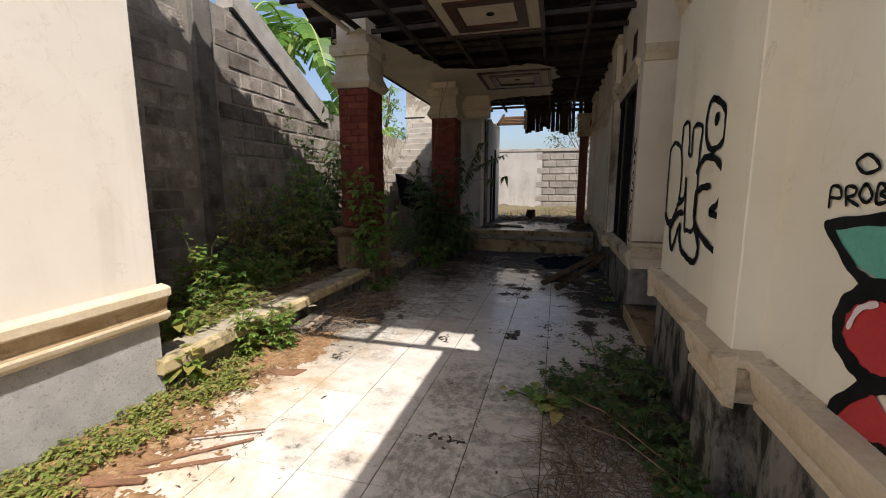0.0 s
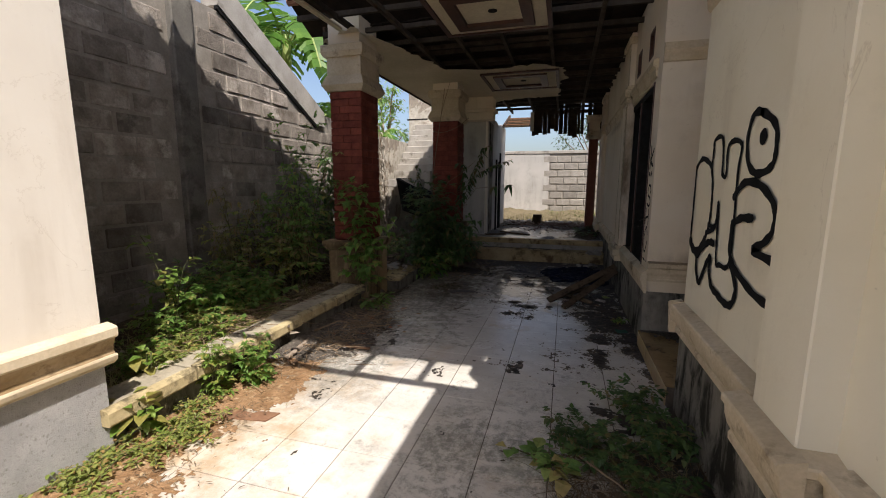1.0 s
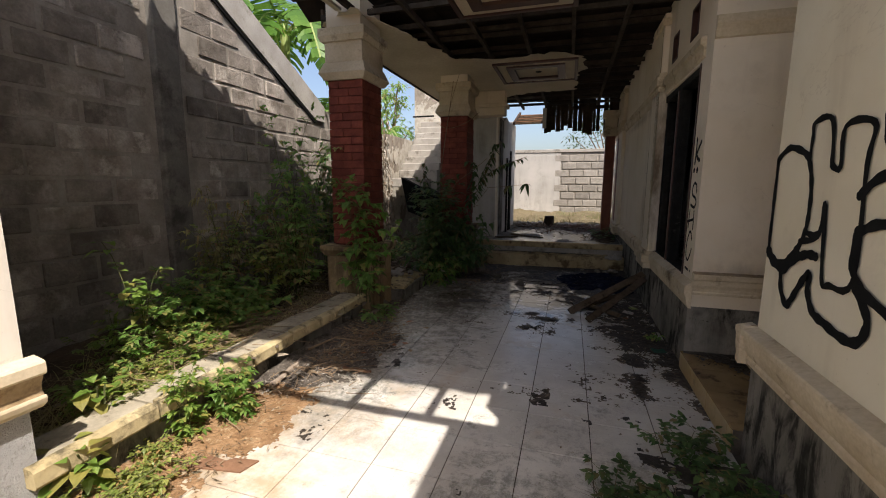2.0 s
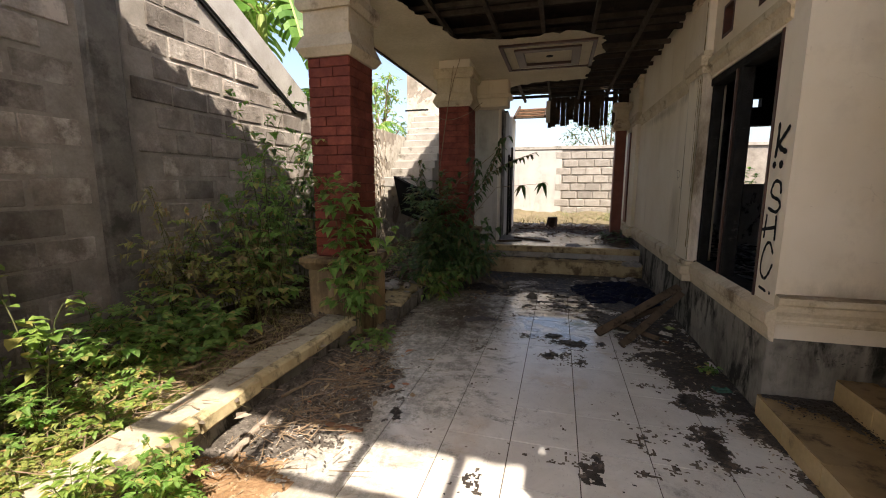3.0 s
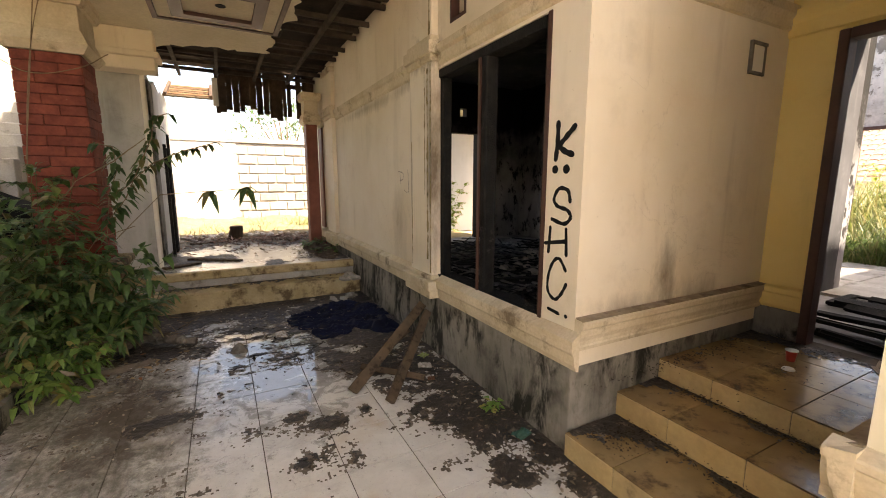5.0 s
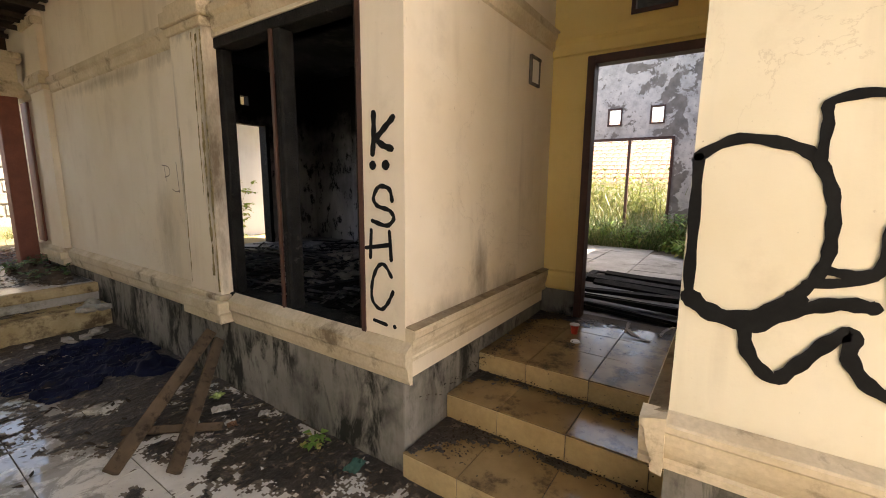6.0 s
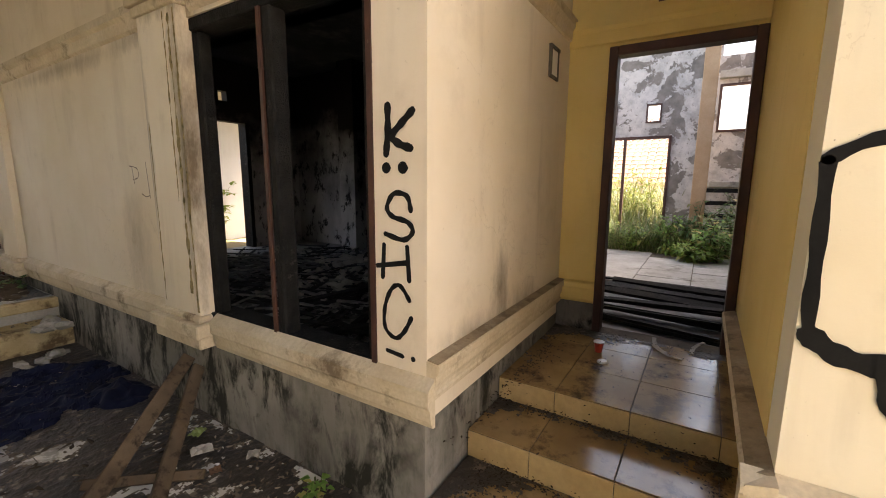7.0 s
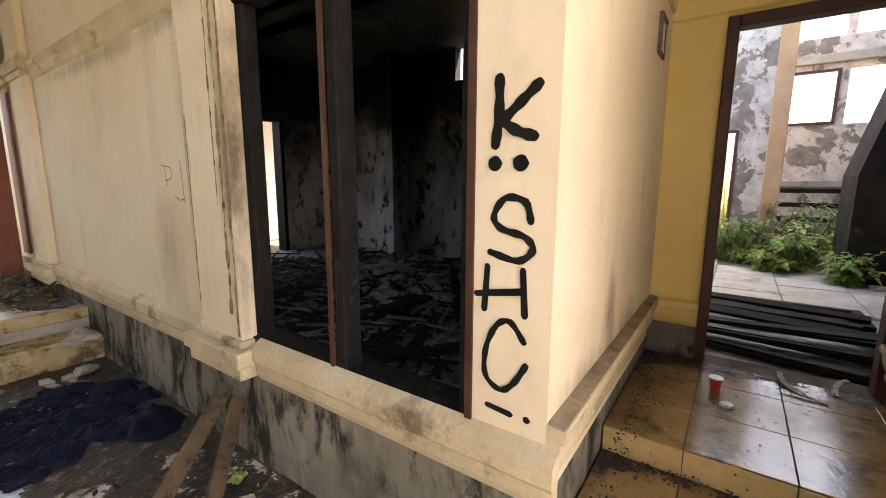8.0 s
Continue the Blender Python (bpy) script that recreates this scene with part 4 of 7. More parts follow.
def column(cx, cy, hx, hy, label, ped=True, top=3.43, low=0.85, cap0=2.74):
    e = empty("column", label, "column", "carport columns", at=(cx, cy, 0))
    if ped:
        shaft = part("shaft", boxes((-hx + 0.014, hx - 0.014, -hy + 0.014, hy - 0.014, low - 0.02, cap0 + 0.02)), BRICKBED, e, "red brick shaft")
        BRICKS.append((shaft, hx, hy, low, cap0))
    else:
        part("shaft", boxes((-hx, hx, -hy, hy, low, cap0 + 0.01), bevel=0.01), REDWOOD, e, "plain red-brown painted shaft")
    bm = bmesh.new()
    frustum(bm, 0, 0, hx + 0.03, hy + 0.03, hx + 0.08, hy + 0.08, cap0, cap0 + 0.07)
    frustum(bm, 0, 0, hx + 0.08, hy + 0.08, hx + 0.03, hy + 0.03, cap0 + 0.07, cap0 + 0.19)
    box(bm, -hx - 0.022, hx + 0.022, -hy - 0.022, hy + 0.022, cap0 + 0.188, cap0 + 0.42, 0.006)
    frustum(bm, 0, 0, hx + 0.05, hy + 0.05, hx + 0.075, hy + 0.075, cap0 + 0.41, cap0 + 0.46)
    box(bm, -hx - 0.075, hx + 0.075, -hy - 0.075, hy + 0.075, cap0 + 0.458, cap0 + 0.55, 0.008)
    part("capital", bm, MOULD, e, "cream plaster capital")
    if ped:
        part("neck", boxes((-hx, hx, -hy, hy, cap0 + 0.545, top + 0.2)), PLASTER, e)
        bm = boxes((-hx - 0.07, hx + 0.07, -hy - 0.07, hy + 0.07, -0.05, low - 0.12), bevel=0.015)
        frustum(bm, 0, 0, hx + 0.08, hy + 0.08, hx + 0.13, hy + 0.13, low - 0.14, low - 0.07)
        box(bm, -hx - 0.13, hx + 0.13, -hy - 0.13, hy + 0.13, low - 0.072, low - 0.015, 0.01)
        part("pedestal", bm, PEDESTAL, e, "ochre stained plaster pedestal")
    return e


column(-2.54, 5.62, 0.215, 0.25, "red brick column with cream capital on a stained pedestal")
column(-2.02, 8.42, 0.24, 0.25, "red brick column with cream capital, shrub at its foot")
column(0.79, 11.3, 0.10, 0.12, "slim red-brown column with a cream capital on the terrace", False, 3.3, 0.43, 2.64)
part("door_jamb", boxes((0.965, 0.992, 11.2, 11.5, 0.44, 2.6), bevel=0.004), REDWOOD, EAST, "red-brown jamb of a side opening")

# ---- ceiling and roof ----
BATTENS = empty("ceiling_battens", "dark wooden ceiling grid with the boards fallen out", "ceiling grid", kind="structure")
for k in range(-4, 2):
    x = -0.08 + 0.58 * k
    bm = bmesh.new()
    bar(bm, (x, 1.62, 3.465 + rnd.uniform(-.008, .008)), (x + rnd.uniform(-.02, .02), 12.0, 3.465 + rnd.uniform(-.008, .008)), 0.045, 0.06)
    part("long_batten", bm, BATTEN, BATTENS)
for k in range(19):
    y = 1.64 + 0.56 * k
    bm = bmesh.new()
    bar(bm, (-2.93, y + rnd.uniform(-.02, .02), 3.50), (1.0, y + rnd.uniform(-.02, .02), 3.50), 0.07 if k == 0 else 0.045, 0.055)
    part("cross_batten", bm, BATTEN, BATTENS)
for k in range(5):
    y = 6.6 + 1.1 * k
    bm = bmesh.new()
    bar(bm, (-2.95, y, 3.555), (1.0, y, 3.555), 0.06, 0.05)
    part("rafter", bm, BATTEN, BATTENS)
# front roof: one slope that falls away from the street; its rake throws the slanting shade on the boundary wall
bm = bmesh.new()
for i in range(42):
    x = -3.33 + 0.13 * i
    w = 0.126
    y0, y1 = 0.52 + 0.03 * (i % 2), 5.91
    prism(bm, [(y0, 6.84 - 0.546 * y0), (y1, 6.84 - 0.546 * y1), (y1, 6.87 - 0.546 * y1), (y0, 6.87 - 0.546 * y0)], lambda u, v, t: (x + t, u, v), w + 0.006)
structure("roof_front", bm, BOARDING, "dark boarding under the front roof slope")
bm = bmesh.new()
for i in range(18):
    y = 0.6 + 0.285 * i
    rod(bm, (-3.36, y, 6.84 - 0.546 * y + 0.03), (-3.18, y, 6.84 - 0.546 * y + 0.03), 0.05, 0.05, 8)
structure("verge_tiles", bm, ROOFTILE, "rounded verge tiles along the front roof edge")
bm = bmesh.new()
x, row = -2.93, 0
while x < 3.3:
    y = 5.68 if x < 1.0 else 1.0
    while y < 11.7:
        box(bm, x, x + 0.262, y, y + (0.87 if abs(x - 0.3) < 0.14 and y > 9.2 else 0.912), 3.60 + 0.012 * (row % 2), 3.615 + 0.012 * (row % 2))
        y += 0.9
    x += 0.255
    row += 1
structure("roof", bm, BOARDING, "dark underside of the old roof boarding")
structure("roof_house", boxes((1.3, 5.4, -6, 2.48, 3.60, 3.72)), WOOD, "flat roof deck over the closed front of the house")
structure("wall_house_front", boxes((1.22, 5.4, -6, -5.85, 0, 3.6), (5.2, 5.4, -5.85, 2.48, 0, 3.6)), PLASTER, "plain cream walls that close the house")
# unseen roof, its height set to keep a sun streak off the boundary wall
structure("roof_gatehouse", boxes((-4.1, -2.5, -6, 2.10, 3.405, 3.56)), CONCRETE, "unseen flat roof of the side building, raised to block sun")
# unseen eave, placed so that its shadow ends the sunlit floor
structure("roof_eave", boxes((0.75, 1.3, -6, 1.6, 3.60, 3.66)), WOOD, "eave board of the house roof, out of view, edging the sunlit floor")
structure("eave_board", boxes((-2.965, -2.935, 5.6, 11.6, 3.40, 3.615)), WOOD, "dark eave board along the carport roof")


def ragged(name, pts, z, t, material, label, parent=None, seed=1, step=0.09, rough=0.05):
    """A board broken along its outline."""
    r = random.Random(seed)
    out = []
    for (x0, y0, torn), (x1, y1, _) in zip(pts, pts[1:] + pts[:1]):
        n = max(1, int(math.hypot(x1 - x0, y1 - y0) / step)) if torn else 1
        for i in range(n):
            f = i / n
            j = rough if torn and i else 0.0
            out.append((x0 + (x1 - x0) * f + r.uniform(-j, j), y0 + (y1 - y0) * f + r.uniform(-j, j)))
    bm = bmesh.new()
    prism(bm, out, lambda u, v, w: (u, v, z + w), t)
    bm.normal_update()
    bmesh.ops.triangulate(bm, faces=[f for f in bm.faces if len(f.verts) > 4])
    o = link(name, bm, material, parent)
    return o if parent else tagged(o, label, kind="structure")


ragged("ceiling", [(-2.95, 5.6, 1), (-2.35, 5.2, 1), (-1.95, 6.6, 1), (-1.76, 7.33, 1), (-1.0, 7.48, 1), (-0.28, 7.39, 1), (-0.05, 7.60, 0), (0.08, 7.7, 1), (0.14, 8.3, 1), (-0.02, 8.9, 1), (-0.03, 9.91, 1), (-0.93, 9.97, 1), (-1.5, 10.3, 1), (-1.81, 10.75, 0), (-2.95, 10.9, 0)], 3.422, 0.008, BOARD, "cream ceiling boards, broken away along a torn edge", seed=4)


def ceiling_panel(cx, cy, h, label):
    e = empty("ceiling_panel", label, "ceiling panel", "ceiling panels", at=(cx, cy, 3.42))
    part("board", boxes((-h, h, -h, h, -0.006, 0.0)), BOARD, e)

    def ring(a, b, z0, z1):
        return boxes((-a, a, -a, -b, z0, z1), (-a, a, b, a, z0, z1), (-a, -b, -b, b, z0, z1), (b, a, -b, b, z0, z1))
    part("outer_frame", ring(h, h - 0.05, -0.035, -0.004), BROWN, e, "dark brown outer moulding")
    part("cream_band", ring(h - 0.055, h - 0.19, -0.018, -0.005), BOARD, e)
    part("inner_frame", ring(h - 0.19, h - 0.31, -0.045, -0.005), BROWN, e, "dark brown inner moulding")
    # no opening here: a black disc paints the dark inside the lamp hole
    bm = bmesh.new()
    bmesh.ops.create_cone(bm, cap_ends=True, segments=16, radius1=0.05, radius2=0.05, depth=0.006, matrix=Matrix.Translation((0.02, 0.02, -0.009)))
    part("lamp_hole", bm, CHAR, e, "black disc painting the dark of a missing lamp's hole")
    return e


ceiling_panel(-0.66, 5.13, 0.63, "square cream ceiling panel with brown frames, left hanging in the grid")
ceiling_panel(-0.635, 8.31, 0.64, "square cream ceiling panel with brown frames among broken boards")
part("edge_batten", boxes((-2.52, -2.46, 1.7, 5.2, 3.40, 3.43)), BOARD, BATTENS, "pale edge strip")
structure("beam", boxes((-2.2, -1.35, 9.55, 9.85, 2.95, 3.42), (-2.2, -1.30, 9.50, 9.90, 3.10, 3.17), bevel=0.01), PLASTER, "cream cross beam behind the column")

# hanging broken slats at the far end of the roof
sl = empty("slat_screen", "dark broken wooden slats hanging from the roof end", "slat screen", at=(0, 11.9, 3.45))
x = -0.72
while x < 0.97:
    w = rnd.uniform(0.075, 0.12)
    if not 0.60 < x + w / 2 < 0.70:
        ln = rnd.uniform(0.58, 0.68) if rnd.random() < 0.85 else rnd.uniform(0.45, 0.72)
        o = part("slat", boxes((x, x + w - (0.012 if rnd.random() < 0.3 else 0.001), -0.01, 0.01, -ln - 0.06 * x, 0.155)), WOOD, sl)
        o.rotation_euler = (rnd.uniform(-.05, .05), rnd.uniform(-.012, .012), 0)
    x += w
part("batten", boxes((-0.68, 0.95, 0.012, 0.05, -0.08, 0.0)), WOOD, sl)
pb = tagged(link("hanging_board", boxes((-0.76, -0.67, 11.88, 11.9, 2.95, 3.43)), WHITE), "short white board hanging from the roof end", "board")

# ---- white wall at the far left of the terrace ----
bm = bmesh.new()
prism(bm, [(10.0, 0.3), (13.05, 0.3), (13.05, 3.16), (12.3, 3.20), (11.9, 3.08), (11.3, 3.16), (10.9, 3.02), (10.5, 3.12), (10.0, 3.05)], lambda u, v, w: (-1.56 - w, u, v), 0.62)
WL = structure("wall_terrace", bm, FARWALL, "white plastered terrace wall, streaked grey and broken at the top")
part("pier", boxes((-1.62, -1.535, 10.35, 10.75, 0.3, 3.0), bevel=0.01), CEMENT, WL, "grey streaked pier")
part("cracked_edge", boxes((-1.58, -1.53, 9.97, 10.06, 0.4, 3.02), bevel=0.012), WHITE, WL, "bright worn corner of the wall")
gate = empty("iron_gate_frame", "rusty black iron door posts standing open", "gate", at=(-1.47, 10.9, 0.43))
for y, h in ((0.0, 1.75), (0.42, 1.72), (0.60, 1.95)):
    part("post", boxes((-0.02, 0.02, y, y + 0.05, -0.02, h)), CHAR, gate)
part("cross_bar", boxes((-0.012, 0.012, 0.05, 0.42, 1.55, 1.59)), CHAR, gate)
part("latch", boxes((0.018, 0.035, 0.43, 0.47, 0.85, 1.0)), CHAR, gate)
lean = empty("lean_to_roof", "brown timber boards of a lean-to eave", "eave", at=(-1.55, 12.3, 3.12))
for i in range(6):
    part("board", boxes((0, 0.85, i * 0.2, i * 0.2 + 0.165, 0.02 + i * 0.07, 0.045 + i * 0.07)), STRAWBOARD if i % 2 else PLANK, lean)
for x in (0.04, 0.76):
    bm = bmesh.new()
    bar(bm, (x, -0.05, 0.03), (x, 1.25, 0.485), 0.05, 0.06)
    part("rafter", bm, WOOD, lean)

# ---- far yard wall ----
NORTH = structure("wall_north", boxes((-6, 8, 15.02, 15.2, 0, 2.60)), MORTAR, "far yard wall of bare concrete blocks, whitewashed in part")
part("coping", boxes((-6, 8, 14.98, 15.22, 2.58, 2.68), bevel=0.01), CONCRETE, NORTH)
part("whitewash", boxes((-6, -0.35, 15.0, 15.03, 0, 2.585)), FARWALL, NORTH, "smooth whitewashed stretch")

# ---- outdoor stair ----
ST = empty("concrete_stair", "bare concrete outdoor stair with broken edges in the sun", "stair", at=(0, 0, 0))
part("landing", boxes((-4.1, -3.25, 10.05, 10.6, 1.5, 1.70), bevel=0.015), CONCRETE, ST)
for i in range(9):
    part("step", boxes((-4.08, -3.1 + 0.0 * i, 10.6 + 0.2 * i, 10.6 + 0.2 * (i + 1), 1.28 + 0.17 * i, 1.74 + 0.17 * (i + 1)), bevel=0.012), CONCRETE, ST)
# lower flight: the shade under the slab is painted black
bm = bmesh.new()
prism(bm, [(-3.72, 1.72), (-3.56, 0.95), (-2.3, 0.5), (-2.3, 1.0), (-3.0, 1.36)], lambda u, v, w: (u, 9.85 + w, v), 0.7)
part("lower_flight", bm, VOID, ST, "underside slab of the lower flight, its shade painted black")
structure("wall_stair_back", boxes((-4.35, -3.0, 12.45, 12.6, 0, 5.2), (-4.35, -4.27, 10.27, 12.44, 0, 2.75), (-3.0, -2.1, 12.45, 12.6, 0, 3.6)), PEELW, "tall whitewashed wall beside the stair")
part("rail", boxes((-4.2, -3.6, 11.9, 11.93, 3.35, 3.39)), CHAR, ST, "thin dark handrail")

# ---- courtyard ruin ----
C = 8.4
structure("wall_ruin", boxes((C, C + 0.15, 4.03, 4.43, 0.30, 4.53), (C, C + 0.15, 4.43, 7.1, 2.49, 2.73), (C, C + 0.15, 4.43, 4.63, 2.73, 3.07), (C, C + 0.15, 4.89, 5.39, 2.73, 3.07), (C, C + 0.15, 5.66, 6.16, 2.73, 3.07), (C, C + 0.15, 6.43, 7.1, 2.73, 3.07),
                             (C, C + 0.15, 4.43, 7.1, 3.07, 4.53), (C, C + 0.15, 7.1, 8.71, 0.30, 4.53)), PEEL, "ruined white wall with peeling paint and open windows")
structure("pillar_ruin", boxes((C - 0.06, C + 0.2, 3.81, 4.04, 0.30, 4.93), bevel=0.01), ORANGE, "bare orange-brown plaster pillar")
structure("window_2", boxes((C - 0.02, C + 0.05, 4.43, 4.48, 0.40, 2.49), (C - 0.02, C + 0.05, 5.19, 5.24, 0.40, 2.44), (C - 0.02, C + 0.05, 6.1, 6.15, 0.40, 2.44), (C - 0.02, C + 0.05, 7.05, 7.1, 0.40, 2.44), (C - 0.02, C + 0.05, 4.48, 7.1, 2.44, 2.49)), BROWN, "dark window frame without glass in the ruined wall")
for y0, y1 in ((4.63, 4.89), (5.39, 5.66), (6.16, 6.43)):
    structure("vent", boxes((C - 0.02, C + 0.06, y0, y1, 2.73, 2.76), (C - 0.02, C + 0.06, y0, y1, 3.04, 3.07), (C - 0.02, C + 0.06, y0, y0 + 0.03, 2.76, 3.04), (C - 0.02, C + 0.06, y1 - 0.03, y1, 2.76, 3.04)), BROWN, "small square vent with a dark frame")
D = 10.1
structure("wall_ruin_far", boxes((D, D + 0.15, 3.76, 4.04, 0.30, 5.67), (D, D + 0.15, 1.84, 3.76, 0.30, 2.67), (D, D + 0.15, 2.94, 3.06, 2.67, 3.62), (D, D + 0.15, 1.84, 3.76, 3.62, 4.17), (D, D + 0.15, 2.94, 3.06, 4.17, 4.87), (D, D + 0.15, 0.14, 2.14, 0.30, 5.67)), PEEL, "two-storey ruined wall with empty windows")
structure("ledge_ruin", boxes((D - 0.1, D + 0.02, 1.84, 3.78, 1.55, 1.67), (D - 0.1, D + 0.02, 1.84, 3.78, 3.72, 3.87), bevel=0.01), CONCRETE, "concrete ledges of the ruin")
structure("window_3", boxes((D - 0.03, D + 0.05, 3.06, 3.76, 2.67, 2.72), (D - 0.03, D + 0.05, 3.06, 3.76, 3.57, 3.62), (D - 0.03, D + 0.05, 3.71, 3.76, 2.72, 3.57), (D - 0.03, D + 0.05, 3.06, 3.11, 2.72, 3.57)), BROWN, "dark frame of an empty window")
bm = bmesh.new()
prism(bm, [(3.22, 0.3), (3.22, 1.72), (2.90, 3.05), (2.56, 4.4), (1.8, 4.4), (1.8, 0.3)], lambda u, v, w: (6.6 + w, u, v), 0.9)
structure("stair_ruin", bm, SOOTDARK, "burnt black stair with its closed side in the ruin")
for i in range(4):
    tagged(link("charred_beam", boxes((9.5, 9.62, 2.4, 4.1, 0.7 + 0.25 * i, 0.78 + 0.25 * i)), CHAR), "charred beams stacked by the ruined wall", "beam", "charred beams")
nh = empty("neighbour_roof", "terracotta pantile roof of a neighbouring house", "roof", at=(16, 5, 0))
bm = bmesh.new()
for r in range(16):
    for c in range(22):
        y = 1.0 + c * 0.26 - 2.0
        x, z = r * 0.25, 1.6 + r * 0.17
        a = [bm.verts.new((x - 0.02, y + 0.13 + 0.14 * math.cos(k * math.pi / 4), z + 0.02 + 0.06 * math.sin(k * math.pi / 4))) for k in range(5)]
        b = [bm.verts.new((x + 0.27, y + 0.13 + 0.14 * math.cos(k * math.pi / 4), z + 0.17 + 0.06 * math.sin(k * math.pi / 4))) for k in range(5)]
        for k in range(4):
            bm.faces.new((a[k], a[k + 1], b[k + 1], b[k]))
part("pantiles", bm, ROOFTILE, nh)
part("wall", boxes((0.3, 0.5, -1.5, 5.0, 0, 1.6)), WHITE, nh)
COURT = structure("courtyard_floor", boxes((4.9, 7.6, 2.0, 8.0, 0.25, 0.425)), GROUT, "pale paved courtyard floor behind the passage")
for i in range(5):
    for k in range(9):
        if i < 4 or k % 3:
            o = part("paver", boxes((-0.255, 0.255, -0.31, 0.31, 0, 0.014), bevel=0.003), PAVER, COURT)
            o.matrix_world = pose(5.2 + 0.52 * i, 2.3 + 0.63 * k, 0.422 + rnd.uniform(-.002, .004), rnd.uniform(-.4, .4), rnd.uniform(-.4, .4), 0)
# unseen wall added on the sunward side; its height shades the courtyard
structure("shading_wall_south", boxes((5.4, 12.0, 1.1, 1.3, 0.0, 8.6)), PEEL, "tall wall added out of view that shades the courtyard")
# ---- spray paint on the walls ----
def stroke(bm, pts, w, x, smooth=True):
    """A painted line on a wall that faces -x; pts are (y, z)."""
    P = [Vector((0, a, b)) for a, b in pts]
    if smooth and len(P) > 2:
        fine = []
        for i in range(len(P) - 1):
            p0, p1, p2, p3 = P[max(i - 1, 0)], P[i], P[i + 1], P[min(i + 2, len(P) - 1)]
            if P[0] == P[-1]:
                p0 = P[-2] if i == 0 else p0
                p3 = P[1] if i == len(P) - 2 else p3
            for k in range(5):
                t = k / 5
                fine.append(0.5 * (2 * p1 + (p2 - p0) * t + (2 * p0 - 5 * p1 + 4 * p2 - p3) * t * t + (3 * p1 - p0 - 3 * p2 + p3) * t ** 3))
        P = fine + [P[-1]]
    rows = []
    for i, p in enumerate(P):
        d = (P[min(i + 1, len(P) - 1)] - P[max(i - 1, 0)]).normalized()
        n = Vector((0, -d.z, d.y)) * (w / 2) * (1 + 0.16 * math.sin(i * 1.7))
        rows.append((bm.verts.new((x, *(p + n).yz)), bm.verts.new((x, *(p - n).yz))))
    for (a, b), (c, d) in zip(rows, rows[1:]):
        bm.faces.new((a, b, d, c))
    for p in (P[0], P[-1]):
        blob(bm, p.y, p.z, w * 0.5, x - 0.0004)


def blob(bm, y, z, r, x, ry=None):
    vs = [bm.verts.new((x, y + r * math.cos(k * math.pi / 6) * (1 + 0.1 * math.sin(k * 2.3)), z + (ry or r) * math.sin(k * math.pi / 6))) for k in range(12)]
    bm.faces.new(vs)


def paint(name, strokes, w, x, parent, label, material=None, dots=()):
    bm = bmesh.new()
    for i, s in enumerate(strokes):
        stroke(bm, s, w, x - 0.0003 * i)
    for y, z, r in dots:
        blob(bm, y, z, r, x - 0.001)
    return part(name, bm, material or PAINT, parent, label)


def solid(name, pts, x, parent, label, material):
    bm = bmesh.new()
    bm.faces.new([bm.verts.new((x, y, z)) for y, z in pts])
    bmesh.ops.triangulate(bm, faces=list(bm.faces))
    return part(name, bm, material, parent, label)


XW = X - 0.004
paint("letter_k", [[(5.00, 1.95), (5.00, 1.85), (5.01, 1.75)], [(4.87, 1.92), (4.93, 1.87), (4.99, 1.82)], [(5.00, 1.83), (4.94, 1.79), (4.88, 1.77)]], 0.034, XW, EAST, "black sprayed letter K")
paint("two_dots", [], 0.03, XW, EAST, "two black sprayed dots", dots=((5.01, 1.69, 0.025), (4.92, 1.69, 0.027)))
paint("letter_s", [[(4.88, 1.51), (4.90, 1.57), (4.97, 1.58), (5.01, 1.52), (4.98, 1.48), (4.90, 1.46), (4.87, 1.42), (4.92, 1.38), (5.02, 1.40)]], 0.024, XW, EAST, "black sprayed letter S")
paint("letter_h", [[(5.03, 1.35), (5.04, 1.20)], [(5.07, 1.25), (4.90, 1.28)], [(4.90, 1.35), (4.89, 1.20)]], 0.022, XW, EAST, "black sprayed letter H")
paint("letter_c", [[(4.89, 1.11), (4.94, 1.17), (4.99, 1.15), (5.03, 1.06), (5.03, 0.96), (4.97, 0.92), (4.92, 0.96), (4.88, 1.03)]], 0.022, XW, EAST, "black sprayed letter C")
paint("exclamation_mark", [[(5.02, 0.85), (4.93, 0.84)]], 0.02, XW, EAST, "black sprayed exclamation mark", dots=((4.87, 0.84, 0.013),))
XN = 1.016
paint("tag_loop", [[(3.555, 1.70), (3.45, 1.75), (3.31, 1.72), (3.25, 1.67), (3.21, 1.57), (3.20, 1.45), (3.21, 1.36), (3.26, 1.27), (3.36, 1.19), (3.47, 1.18), (3.54, 1.22), (3.55, 1.43), (3.555, 1.692)]], 0.034, XN, NEAR, "black sprayed round loop")
paint("tag_underline", [[(3.54, 1.22), (3.47, 1.175), (3.36, 1.17), (3.26, 1.26)]], 0.058, XN - 0.001, NEAR, "thick black sprayed underline")
paint("tag_letters", [[(3.25, 1.67), (3.245, 1.78), (3.24, 1.845), (3.11, 1.84), (3.07, 1.65)], [(3.07, 1.65), (3.01, 1.64), (3.01, 1.80), (2.84, 1.79), (2.85, 1.64), (2.83, 1.21), (2.97, 1.16), (3.03, 1.18), (3.07, 1.48)], [(3.08, 1.49), (3.10, 1.35), (3.24, 1.31)], [(3.21, 1.36), (3.15, 1.35), (3.09, 1.36)]], 0.028, XN - 0.002, NEAR, "black sprayed block letter outline")
